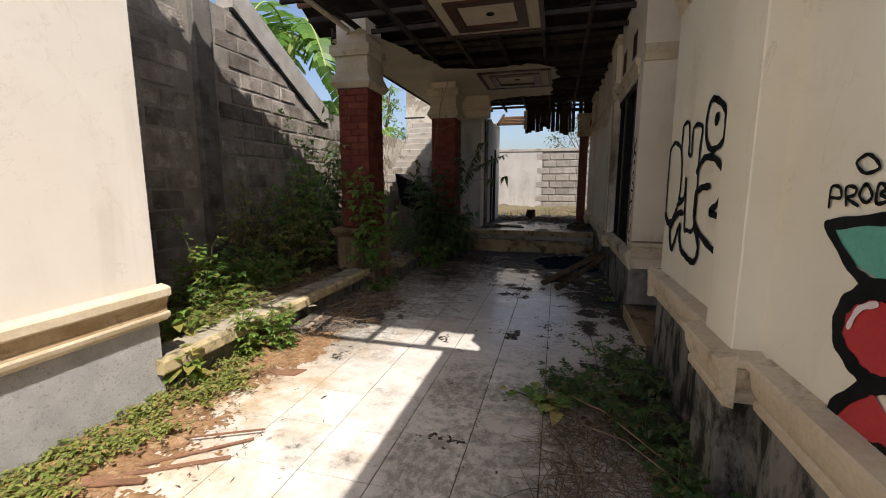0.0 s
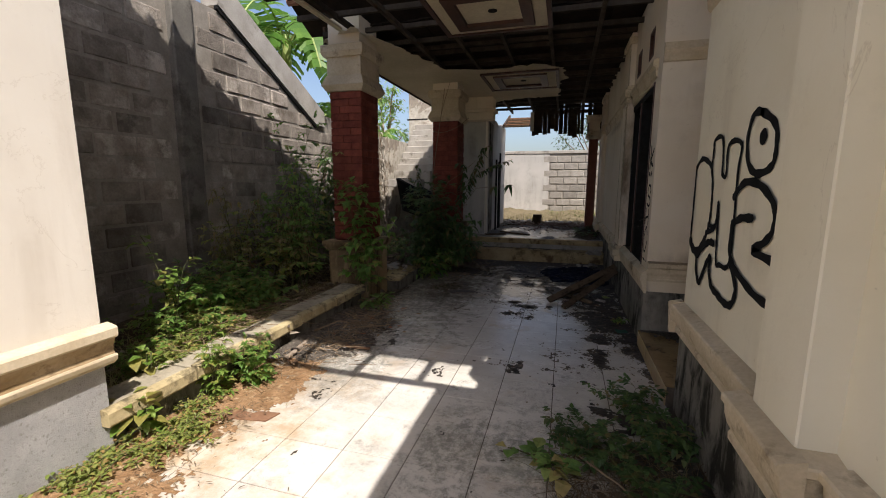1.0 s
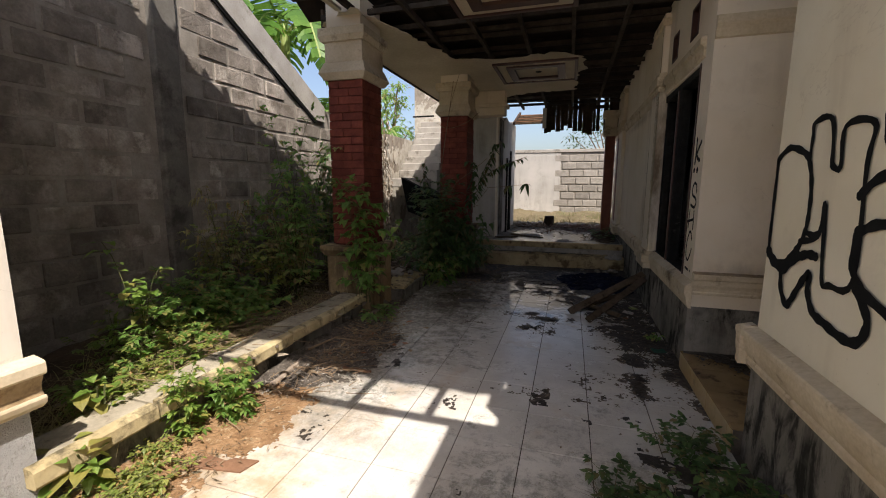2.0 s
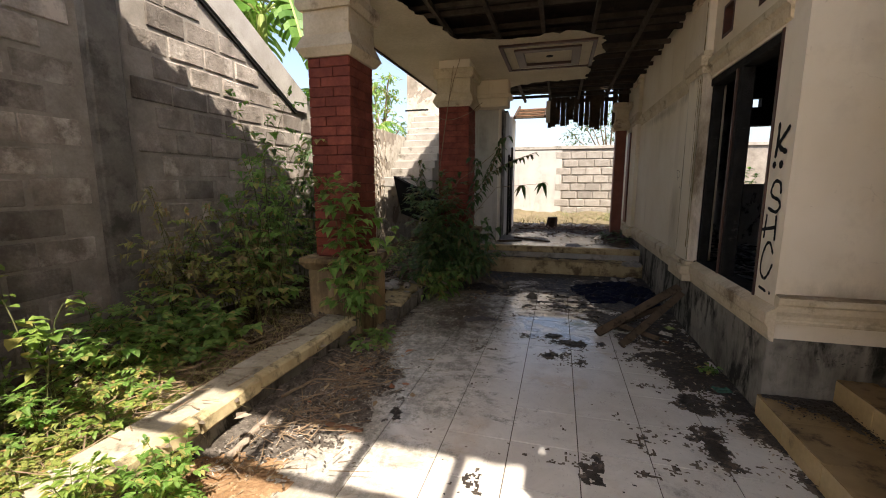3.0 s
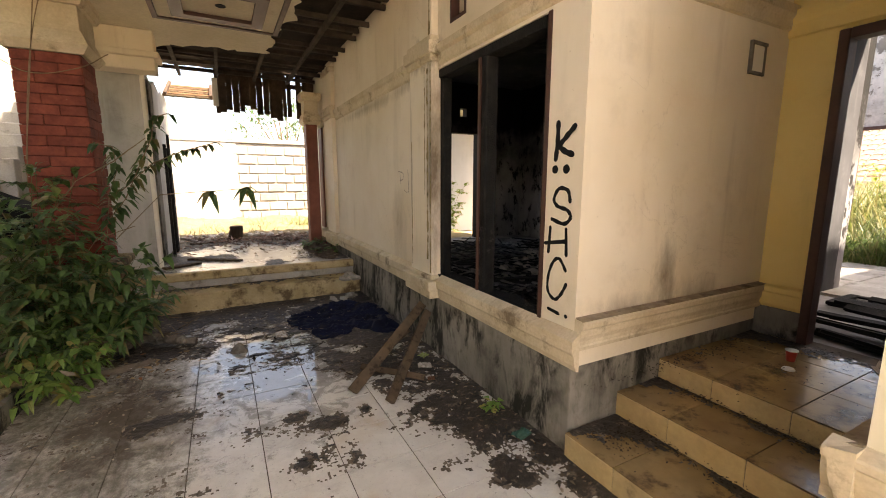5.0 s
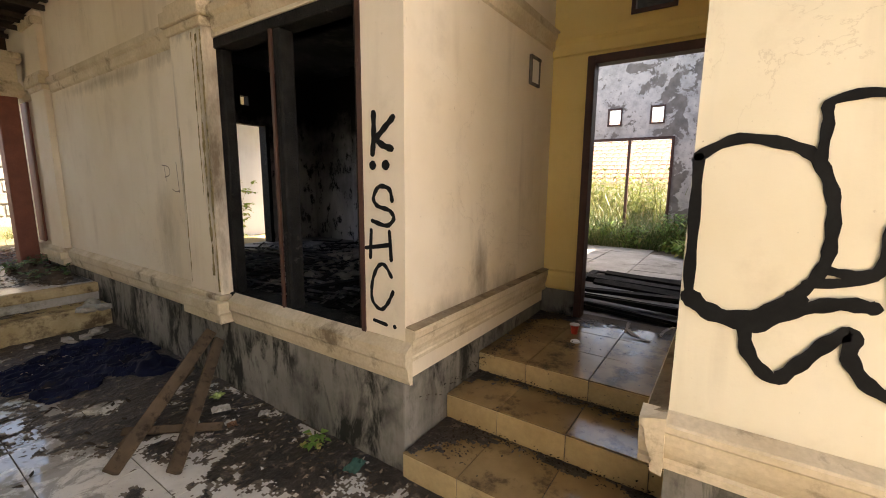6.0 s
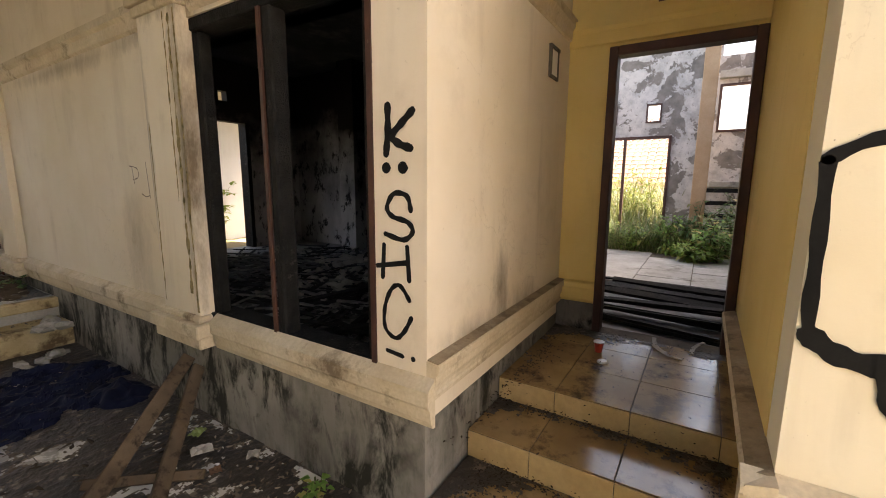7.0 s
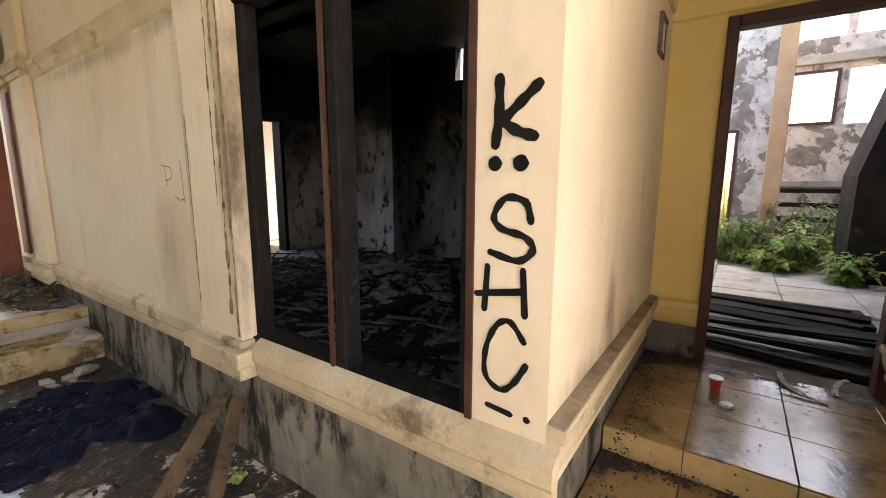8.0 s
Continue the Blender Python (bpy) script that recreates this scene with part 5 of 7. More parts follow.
paint("tag_curl", [[(3.38, 1.16), (3.36, 1.06), (3.29, 0.99), (3.24, 1.04), (3.17, 1.14), (3.12, 1.175), (3.12, 1.10), (3.06, 1.02), (2.97, 1.00), (2.84, 0.98), (2.75, 1.00), (2.72, 1.09), (2.81, 1.19)], [(3.35, 1.15), (3.26, 1.22), (3.16, 1.26), (3.09, 1.26)]], 0.042, XN - 0.003, NEAR, "black sprayed curl under the tag")
paint("tag_eye", [[(2.65, 1.91), (2.51, 1.84), (2.48, 1.75), (2.50, 1.67), (2.63, 1.64), (2.74, 1.69), (2.78, 1.81), (2.74, 1.91), (2.65, 1.91)]], 0.038, XN, NEAR, "black sprayed ring with a dot", dots=((2.61, 1.80, 0.038),))
paint("tag_tail", [[(2.86, 1.53), (2.75, 1.60), (2.58, 1.59), (2.43, 1.51), (2.41, 1.41), (2.49, 1.34), (2.58, 1.30), (2.36, 1.28)], [(2.84, 1.39), (2.75, 1.43), (2.62, 1.44)], [(2.82, 1.21), (2.73, 1.17), (2.51, 1.11), (2.33, 1.10)], [(2.84, 1.40), (2.84, 1.26), (2.76, 1.18)]], 0.04, XN - 0.004, NEAR, "black sprayed letter like a two")
# colour piece further back on the same wall
solid("heart_fill", [(1.41, 1.05), (1.36, 1.13), (1.27, 1.17), (1.17, 1.13), (1.12, 1.05), (1.15, 0.98), (1.26, 0.93), (1.37, 0.98)], XN, NEAR, "red sprayed heart", RED)
paint("heart_outline", [[(1.27, 1.18), (1.35, 1.15), (1.41, 1.09), (1.41, 1.00), (1.33, 0.95), (1.26, 0.93)], [(1.27, 1.18), (1.17, 1.16), (1.11, 1.07), (1.15, 0.98), (1.26, 0.93)]], 0.05, XN - 0.002, NEAR, "black sprayed outline")
paint("heart_shine", [[(1.37, 1.05), (1.34, 1.11), (1.28, 1.14)]], 0.018, XN - 0.004, NEAR, "white sprayed highlight stroke", PINK)
solid("lower_fill", [(1.26, 0.92), (1.37, 0.80), (1.38, 0.74), (1.28, 0.76), (1.18, 0.79), (1.13, 0.84)], XN - 0.001, NEAR, "red sprayed foot of the piece", RED)
paint("lower_outline", [[(1.26, 0.93), (1.38, 0.80), (1.38, 0.74), (1.28, 0.75), (1.18, 0.78)]], 0.045, XN - 0.003, NEAR, "black sprayed outline")
solid("triangle_fill", [(1.51, 1.32), (1.28, 1.35), (1.18, 1.34), (1.27, 1.20), (1.40, 1.23)], XN - 0.001, NEAR, "teal sprayed triangle", TEAL)
paint("triangle_outline", [[(1.14, 1.37), (1.31, 1.36), (1.53, 1.325)], [(1.53, 1.325), (1.40, 1.22), (1.32, 1.19), (1.20, 1.20)]], 0.034, XN - 0.003, NEAR, "black sprayed outline")
paint("small_tag", [[(1.54, 1.38), (1.54, 1.44), (1.50, 1.44), (1.49, 1.41), (1.54, 1.41)], [(1.46, 1.39), (1.47, 1.44), (1.43, 1.44), (1.43, 1.42), (1.46, 1.41), (1.41, 1.39)], [(1.39, 1.45), (1.41, 1.42), (1.38, 1.40), (1.36, 1.42), (1.39, 1.45)],
                    [(1.34, 1.40), (1.34, 1.45), (1.31, 1.44), (1.33, 1.425), (1.30, 1.41), (1.34, 1.40)], [(1.40, 1.53), (1.44, 1.51), (1.40, 1.48), (1.35, 1.49), (1.36, 1.51), (1.40, 1.53)]], 0.011, XN - 0.001, NEAR, "small black sprayed scrawl")
# faint scratched scribble on the window wall
paint("scribble", [[(7.42, 1.72), (7.40, 1.60)], [(7.46, 1.73), (7.34, 1.71), (7.33, 1.65), (7.42, 1.63)], [(7.20, 1.75), (7.18, 1.50)], [(7.30, 1.53), (7.24, 1.51), (7.18, 1.52)]], 0.006, XW, EAST, "faint brown scratched scribble", BROWN)
# ---- plants ----
class Foliage:
    """Gathers leaf blades, then makes one mesh of them."""

    def __init__(self):
        self.v, self.f = [], []

    def leaf(self, p, d, ln, w, fold=0.25, droop=0.25):
        d = d.normalized()
        side = d.cross(Vector((0, 0, 1)))
        side = side.normalized() if side.length > 1e-3 else Vector((1, 0, 0))
        up = side.cross(d)
        mid = p + d * ln * 0.33 + up * 0.02 * ln
        tip = p + d * ln + Vector((0, 0, -droop * ln))
        a = mid + side * w / 2 + up * fold * w
        b = mid - side * w / 2 + up * fold * w
        c = p + d * ln * 0.68 + Vector((0, 0, -droop * ln * 0.4))
        e, g = c + side * w * 0.34 + up * fold * w * .5, c - side * w * 0.34 + up * fold * w * .5
        n = len(self.v)
        self.v += [p, a, mid, b, e, c, g, tip]
        self.f += [(n, n + 1, n + 2), (n, n + 2, n + 3), (n + 1, n + 4, n + 5, n + 2), (n + 2, n + 5, n + 6, n + 3), (n + 4, n + 7, n + 5), (n + 5, n + 7, n + 6)]

    def blade(self, p, d, ln, w, bend, segs=4):
        side = d.cross(Vector((0, 0, 1)))
        side = side.normalized() if side.length > 1e-3 else Vector((1, 0, 0))
        n = len(self.v)
        q, dd = p.copy(), d.normalized()
        for i in range(segs + 1):
            k = w * (1 - i / segs) ** 0.6 / 2
            self.v += [q + side * k, q - side * k]
            dd = (dd + Vector((0, 0, -bend / segs))).normalized()
            q = q + dd * ln / segs
        for i in range(segs):
            a = n + 2 * i
            self.f.append((a, a + 1, a + 3, a + 2))

    def make(self, name, material, parent=None, label=""):
        me = bpy.data.meshes.new(name)
        me.from_pydata([tuple(v) for v in self.v], [], self.f)
        me.materials.append(material)
        ob = new(name, me)
        if parent:
            ob.parent = parent
        if label:
            tagged(ob, label)
        return ob


def plant(name, label, category, at, h, spread, stems, per, ln, w, material, seed, bare=0.2, lean=(0, 0), thick=0.006, pairs=True, group="", droop=0.3):
    """A leafy plant: arching stems that carry pairs of pointed leaves."""
    r = random.Random(seed)
    e = empty(name, label, category, group, at=at)
    fol, bm = Foliage(), bmesh.new()
    for s in range(stems):
        a = r.uniform(0, 6.283)
        out = Vector((math.cos(a), math.sin(a), 0)) * spread * r.uniform(0.25, 1.0) + Vector((*lean, 0)) * r.uniform(0.5, 1)
        hh = h * r.uniform(0.55, 1.0)
        p0 = Vector((r.uniform(-1, 1), r.uniform(-1, 1), 0)) * spread * 0.22 + Vector((0, 0, -0.06))
        pts = [p0 + Vector((out.x * (t / 5) ** 1.5, out.y * (t / 5) ** 1.5, hh * (1 - (1 - t / 5) ** 1.4))) for t in range(6)]
        for p, q in zip(pts, pts[1:]):
            rod(bm, p, q, thick, thick * 0.75, 4)
        for k in range(per):
            t = bare + (1 - bare) * (k + r.random()) / per
            i = min(int(t * 5), 4)
            p = pts[i].lerp(pts[i + 1], t * 5 - i)
            for sgn in ((0, 1) if pairs else (0,)):
                b = r.uniform(0, 6.283) + math.pi * sgn
                d = Vector((math.cos(b), math.sin(b), r.uniform(-0.35, 0.55)))
                tw = p + d.normalized() * ln * r.uniform(0.1, 0.5)
                g = r.uniform(0.6, 1.15)
                fol.leaf(tw, d, ln * g, w * g * r.uniform(0.95, 1.25), r.uniform(0.0, 0.25), r.uniform(0.05, droop * 1.6))
    tagged(part("stem", bm, STEM, e), kind="stuff")
    tagged(fol.make("foliage", material, e), kind="stuff")
    return e


def bush(name, label, category, at, h, spread, stems, twigs, leaves, ln, w, material, seed, lean=(0, 0), group="", low=0.25, droop=0.25, thick=0.005, reach=0.24):
    """A shrub: arching stems, side twigs in tiers, and leaves in two rows along each twig."""
    r = random.Random(seed)
    e = empty(name, label, category, group, at=at)
    fol, bm = Foliage(), bmesh.new()
    for s in range(stems):
        a = 6.283 * s / stems + r.uniform(-0.5, 0.5)
        out = Vector((math.cos(a), math.sin(a), 0)) * spread * r.uniform(0.2, 1.0) + Vector((*lean, 0)) * r.uniform(0.5, 1)
        hh = h * r.uniform(0.5, 1.0)
        p0 = Vector((r.uniform(-1, 1), r.uniform(-1, 1), 0)) * spread * 0.2 + Vector((0, 0, -0.06))
        pts = [p0 + Vector((out.x * (t / 5) ** 1.4 + r.uniform(-.02, .02), out.y * (t / 5) ** 1.4 + r.uniform(-.02, .02), hh * (1 - (1 - t / 5) ** 1.3))) for t in range(6)]
        for k, (p, q) in enumerate(zip(pts, pts[1:])):
            rod(bm, p, q, thick * (1 - 0.13 * k), thick * (0.87 - 0.13 * k), 4)
        b = r.uniform(0, 6.283)
        for k in range(twigs + 1):
            t = min(0.999, low + (1 - low) * (k + 0.5 * r.random()) / twigs)
            i = min(int(t * 5), 4)
            p = pts[i].lerp(pts[i + 1], t * 5 - i)
            b += 2.4 + r.uniform(-0.4, 0.4)
            size = reach * (1.15 - 0.55 * t) * r.uniform(0.6, 1.2)
            if k == twigs:
                d = (pts[5] - pts[4]).normalized()
                size *= 0.6
            else:
                d = Vector((math.cos(b), math.sin(b), r.uniform(-0.15, 0.45))).normalized()
            q = p + d * size + Vector((0, 0, -0.25 * droop * size))
            rod(bm, p, q, thick * 0.45, thick * 0.25, 3)
            side = d.cross(Vector((0, 0, 1)))
            side = side.normalized() if side.length > 1e-3 else Vector((1, 0, 0))
            for m in range(leaves):
                f = 0.25 + 0.75 * (m + 1) / leaves
                g = r.uniform(0.65, 1.1) * (1.1 - 0.35 * abs(f - 0.6))
                sg = 1 if m % 2 else -1
                dd = d * (0.55 if m < leaves - 1 else 1.5) + side * sg * r.uniform(0.6, 1.1) + Vector((0, 0, r.uniform(-0.35, 0.25)))
                fol.leaf(p.lerp(q, f), dd, ln * g, w * g * r.uniform(0.9, 1.2), r.uniform(0.0, 0.2), r.uniform(0.0, 2 * droop))
    tagged(part("stem", bm, STEM, e), kind="stuff")
    tagged(fol.make("foliage", material, e), kind="stuff")
    return e


SPOTS = ((-3.05, 4.00, 0.42, 0.30, 9, LEAF), (-3.22, 3.78, 0.52, 0.38, 9, HERB), (-3.36, 4.20, 0.60, 0.40, 9, LEAF), (-3.08, 4.32, 0.44, 0.30, 8, LEAF), (-3.60, 3.72, 0.58, 0.40, 9, LEAF), (-3.68, 4.35, 0.72, 0.40, 9, LEAF),
         (-3.30, 4.85, 0.92, 0.40, 9, LIMEW), (-3.05, 5.00, 0.80, 0.32, 8, LEAF), (-3.56, 5.00, 1.12, 0.44, 9, LEAF), (-3.80, 4.70, 1.25, 0.40, 8, LIMEW), (-3.32, 5.42, 1.22, 0.44, 9, HERB), (-3.74, 5.55, 1.42, 0.44, 8, LEAF),
         (-3.15, 5.95, 1.05, 0.40, 8, LEAF), (-3.52, 6.30, 1.00, 0.46, 8, LEAF), (-3.12, 6.70, 0.60, 0.36, 7, LEAFD))
for i, (x, y, h, sp, st, mt) in enumerate(SPOTS):
    k = 0.85 + 0.14 * (i % 4)
    bush("shrub", "leafy green shrub growing wild in the planter", "shrub", (x, y, 0.2), h, sp, st if h < 0.7 else st - 4, 8 if h < 0.7 else 9, 9, 0.076 * k, (0.042 if h < 0.7 else 0.034) * k, mt, 20 + i, group="planter shrubs", reach=0.16 + 0.08 * (h > 0.7), low=0.15 if h < 0.7 else 0.42)
bush("dry_shrub", "half-dead shrub with curled brown leaves", "shrub", (-3.62, 4.55, 0.2), 1.45, 0.40, 8, 9, 7, 0.06, 0.024, WITHERED, 38, low=0.4, droop=0.8, reach=0.2)
bush("dry_shrub", "half-dead shrub with curled brown leaves", "shrub", (-3.15, 5.0, 0.2), 1.15, 0.34, 8, 9, 8, 0.06, 0.026, WITHERED, 39, low=0.35, droop=0.8, reach=0.18)
for i, (x, y, h, sp) in enumerate(((-2.78, 2.55, 0.26, 0.22), (-2.98, 3.0, 0.40, 0.24), (-2.74, 3.2, 0.26, 0.20), (-2.85, 3.5, 0.30, 0.24), (-3.3, 3.1, 0.42, 0.28))):
    bush("weed", "bright green weed in the sun beside the curb", "weed", (x, y, 0.2), h, sp, 7, 6, 7, 0.05, 0.024, HERB if i % 2 else LIME, 40 + i, group="planter weeds", reach=0.13, thick=0.003)
plant("tall_weed", "tall thin sunlit weed with pale leaves in pairs", "weed", (-3.0, 3.12, 0.2), 1.02, 0.20, 4, 9, 0.10, 0.06, LIME, 50, 0.35, thick=0.004)
for i, (x, y, h) in enumerate(((-2.62, 2.75, 0.20), (-2.80, 2.95, 0.24), (-3.10, 3.35, 0.30), (-2.72, 3.45, 0.20), (-2.95, 3.62, 0.26), (-3.25, 3.62, 0.34))):
    bush("creeping_weed", "low yellow-green weed creeping among dry stalks in the sun", "weed", (x, y, 0.2), h, 0.24, 11, 7, 8, 0.038, 0.019, LIMEW, 110 + i, group="creeping weeds", low=0.1, reach=0.12, thick=0.003)
bush("curb_weed", "bright weed growing through the broken curb", "weed", (-2.24, 2.76, 0.0), 0.58, 0.14, 7, 11, 8, 0.045, 0.020, LIME, 51, low=0.1, reach=0.10, thick=0.003)
bush("curb_weed", "low bright weed spreading at the foot of the curb", "weed", (-2.12, 3.0, 0.0), 0.46, 0.20, 11, 9, 8, 0.045, 0.02, HERB, 49, low=0.1, reach=0.11, thick=0.003)
plant("broadleaf_weed", "young weed with broad pale leaves", "weed", (-2.3, 2.22, 0.05), 0.32, 0.15, 5, 4, 0.115, 0.07, LIME, 52, 0.3)
plant("broadleaf_weed", "young weed with broad pale leaves", "weed", (-2.6, 2.5, 0.2), 0.34, 0.15, 4, 3, 0.13, 0.075, LIME, 53, 0.4)
bush("column_herb", "tall green herb with broad drooping leaves before the brick column", "herb", (-2.24, 5.14, 0.28), 1.45, 0.36, 8, 11, 8, 0.10, 0.056, HERB, 54, (0.03, -0.03), low=0.12, droop=0.4, thick=0.004, reach=0.17)
bush("tall_weed", "tall slender weed with broad pointed leaves beside the brick column", "weed", (-3.0, 5.05, 0.2), 2.45, 0.40, 4, 11, 6, 0.09, 0.046, HERB, 47, (0.1, 0.15), low=0.4, droop=0.4, reach=0.28)
bush("tall_weed", "tall slender weed with broad pointed leaves against the block wall", "weed", (-3.45, 5.45, 0.2), 2.5, 0.45, 4, 11, 6, 0.09, 0.044, HERB, 46, (0.1, 0.1), low=0.35, droop=0.35, reach=0.28)
plant("foot_weed", "small dark weed at the foot of the pedestal", "weed", (-2.12, 5.2, 0.0), 0.26, 0.2, 9, 7, 0.11, 0.06, LEAF, 55, 0.1)
bush("climber", "tall thin climber with hanging leaves against the block wall", "climber", (-3.7, 6.7, 0.2), 2.7, 0.40, 7, 13, 6, 0.13, 0.06, LEAFD, 56, (0.05, 0.45), low=0.3, droop=0.6, reach=0.24)
bush("climber", "tall thin climber with hanging leaves against the block wall", "climber", (-3.65, 5.75, 0.2), 1.85, 0.45, 6, 11, 6, 0.12, 0.055, LEAF, 57, (-0.05, 0.15), low=0.3, droop=0.5, reach=0.25)
bush("column_shrub", "dense dark shrub with hanging twigs before the brick column", "shrub", (-2.05, 7.50, 0.05), 1.68, 0.58, 14, 13, 8, 0.125, 0.048, LEAFD, 58, (-0.08, -0.05), low=0.3, droop=0.32, thick=0.007, reach=0.28)
bush("column_shrub", "dense green shrub hanging over the broken curb", "shrub", (-2.18, 7.12, 0.1), 0.85, 0.46, 8, 8, 8, 0.11, 0.046, LEAFD, 59, (0.12, -0.10), low=0.2, droop=0.42, reach=0.25)
bush("column_shrub", "dense dark shrub behind the broken curb", "shrub", (-2.35, 7.95, 0.1), 1.15, 0.42, 11, 10, 10, 0.09, 0.036, LEAFD, 48, low=0.25, droop=0.5, reach=0.25)
bush("column_shrub", "dark shrub with long hanging twigs beside the steps", "shrub", (-1.72, 7.75, 0.02), 1.0, 0.50, 8, 8, 8, 0.12, 0.046, LEAFD, 45, (0.06, -0.02), low=0.25, droop=0.6, reach=0.26)
bush("column_shrub", "leafy sprays with large dark hanging leaves reaching over the steps", "shrub", (-1.80, 7.62, 0.02), 1.05, 0.30, 9, 8, 6, 0.14, 0.056, LEAFD, 44, (0.42, -0.06), low=0.35, droop=0.6, thick=0.005, reach=0.22)
bush("column_shrub", "low green sprays hanging over the foot of the column", "shrub", (-2.0, 7.15, 0.02), 0.55, 0.34, 6, 7, 7, 0.115, 0.05, LEAF, 43, (0.14, -0.14), low=0.2, droop=0.5, thick=0.004, reach=0.2)
plant("low_shrub", "low green shrub beside the steps", "shrub", (-1.6, 8.3, 0.0), 0.62, 0.36, 14, 12, 0.10, 0.045, LEAFD, 60, 0.15)
for i, (x, y, h) in enumerate(((-3.0, 7.9, 0.3), (-2.8, 9.1, 0.5), (-3.3, 9.0, 0.28))):
    plant("shrub", "leafy green shrub growing wild in the planter", "shrub", (x, y, 0.2), h, 0.4, 10, 11, 0.11, 0.05, LEAF, 61 + i, 0.15, group="planter shrubs")
# weeds on the drive beside the near wall
for i, (x, y, h, sp) in enumerate(((0.72, 2.35, 0.42, 0.3), (0.55, 2.75, 0.35, 0.3), (0.82, 3.0, 0.4, 0.25), (0.35, 2.95, 0.22, 0.26), (0.86, 1.95, 0.4, 0.22), (0.7, 3.45, 0.28, 0.25), (0.80, 1.55, 0.38, 0.2))):
    bush("weed", "green weed in the dirt beside the house wall", "weed", (x, y, 0.0), 0.85 * h, sp, 7, 7, 6, 0.052, 0.03, LEAFD if i % 3 else DARKLEAF, 70 + i, group="drive weeds", low=0.15, reach=0.15, thick=0.003)
plant("trailing_weed", "trailing weed with round leaves lying on the tiles", "weed", (0.2, 2.72, 0.0), 0.14, 0.34, 7, 6, 0.10, 0.075, LEAF, 78, 0.1)
for i in range(9):
    y = 0.9 + 0.2 * i
    plant("mat_weed", "low creeping weed along the rough plinth", "weed", (-2.18 + 0.12 * math.sin(i * 2.1), y, 0.0), 0.17, 0.30, 36, 14, 0.034, 0.017, LIMEW, 80 + i, 0.05, group="creeping weeds", thick=0.003)
plant("wall_sprout", "small bright sprout at the foot of the damp plinth", "weed", (0.86, 5.45, 0.0), 0.13, 0.09, 8, 5, 0.055, 0.03, HERB, 95, 0.1)

# vines by the second column, thin with dark leaves
def vine(label, pts, ln, seed, material=None):
    r = random.Random(seed)
    e = empty("vine", label, "vine", "column vines", at=pts[0])
    o = Vector(pts[0])
    bm, fol = bmesh.new(), Foliage()
    P = [Vector(p) - o for p in pts]
    for p, q in zip(P, P[1:]):
        rod(bm, p, q, 0.005, 0.004, 4)
        n = max(4, int((q - p).length / 0.021))
        for k in range(n):
            c = p.lerp(q, (k + r.random()) / n)
            a = r.uniform(0, 6.28)
            fol.leaf(c, Vector((math.cos(a), math.sin(a), r.uniform(-0.9, -0.1))), ln * r.uniform(0.7, 1.1), ln * 0.42, 0.1, 0.4)
    part("stem", bm, TWIG, e)
    fol.make("foliage", material or DARKLEAF, e)


vine("dark leafy vine hanging beside the brick column", [(-1.74, 8.05, 1.0), (-1.66, 7.98, 1.5), (-1.57, 7.92, 1.72), (-1.58, 7.9, 1.92), (-1.72, 7.9, 1.96)], 0.13, 1)
vine("dark leafy vine with drooping shoots", [(-1.7, 8.0, 1.25), (-1.53, 7.92, 1.46), (-1.40, 7.9, 1.75), (-1.28, 7.9, 2.02), (-1.25, 7.9, 2.20), (-1.12, 7.9, 2.25)], 0.13, 3)
vine("dark leafy vine reaching from the column to the terrace", [(-1.6, 8.0, 1.5), (-1.3, 7.9, 1.78), (-1.06, 7.9, 1.90), (-0.72, 7.9, 2.01)], 0.11, 2)
vine("dark leafy vine hanging beside the brick column", [(-2.35, 7.9, 1.3), (-2.5, 7.9, 1.75), (-2.45, 7.9, 1.95)], 0.12, 4)
fol = Foliage()
e = empty("hanging_twig", "thin bare twig with two drooping dark leaf tufts", "twig", at=(-1.6, 7.6, 1.1))
bm = bmesh.new()
rod(bm, (0, 0, 0), (0.45, -0.7, 0.42), 0.004, 0.003, 4)
rod(bm, (0.45, -0.7, 0.42), (1.05, -1.1, 0.47), 0.003, 0.002, 4)
for c in ((0.78, -0.92, 0.45), (1.02, -1.08, 0.48)):
    for k, a in enumerate((0.1, 1.5, 2.7, 4.2, 5.1)):
        fol.leaf(Vector(c), Vector((math.cos(a), math.sin(a), -0.25 - 0.16 * k)), 0.085 + 0.022 * k, 0.05, 0.1, 0.35)
part("stem", bm, TWIG, e)
fol.make("foliage", DARKLEAF, e)
# loose cables down the second column
cb = bpy.data.curves.new("loose_wire", "CURVE")
cb.dimensions, cb.bevel_depth = "3D", 0.004
for pts in (((-1.9, 8.06, 3.40), (-2.02, 8.05, 3.0), (-2.12, 8.05, 2.5), (-2.22, 8.02, 1.6)), ((-2.3, 8.08, 2.62), (-2.1, 8.0, 2.52), (-1.8, 8.0, 2.58), (-1.6, 8.3, 2.8)), ((-2.0, 8.06, 3.3), (-2.08, 8.04, 2.7), (-2.14, 8.0, 2.2), (-2.2, 8.0, 1.8))):
    sp = cb.splines.new("BEZIER")
    sp.bezier_points.add(3)
    for b, p in zip(sp.bezier_points, pts):
        b.co, b.handle_left_type, b.handle_right_type = p, "AUTO", "AUTO"
cb.materials.append(TWIG)
tagged(new("loose_wire", cb), "thin loose wires hanging down the column", "wire")

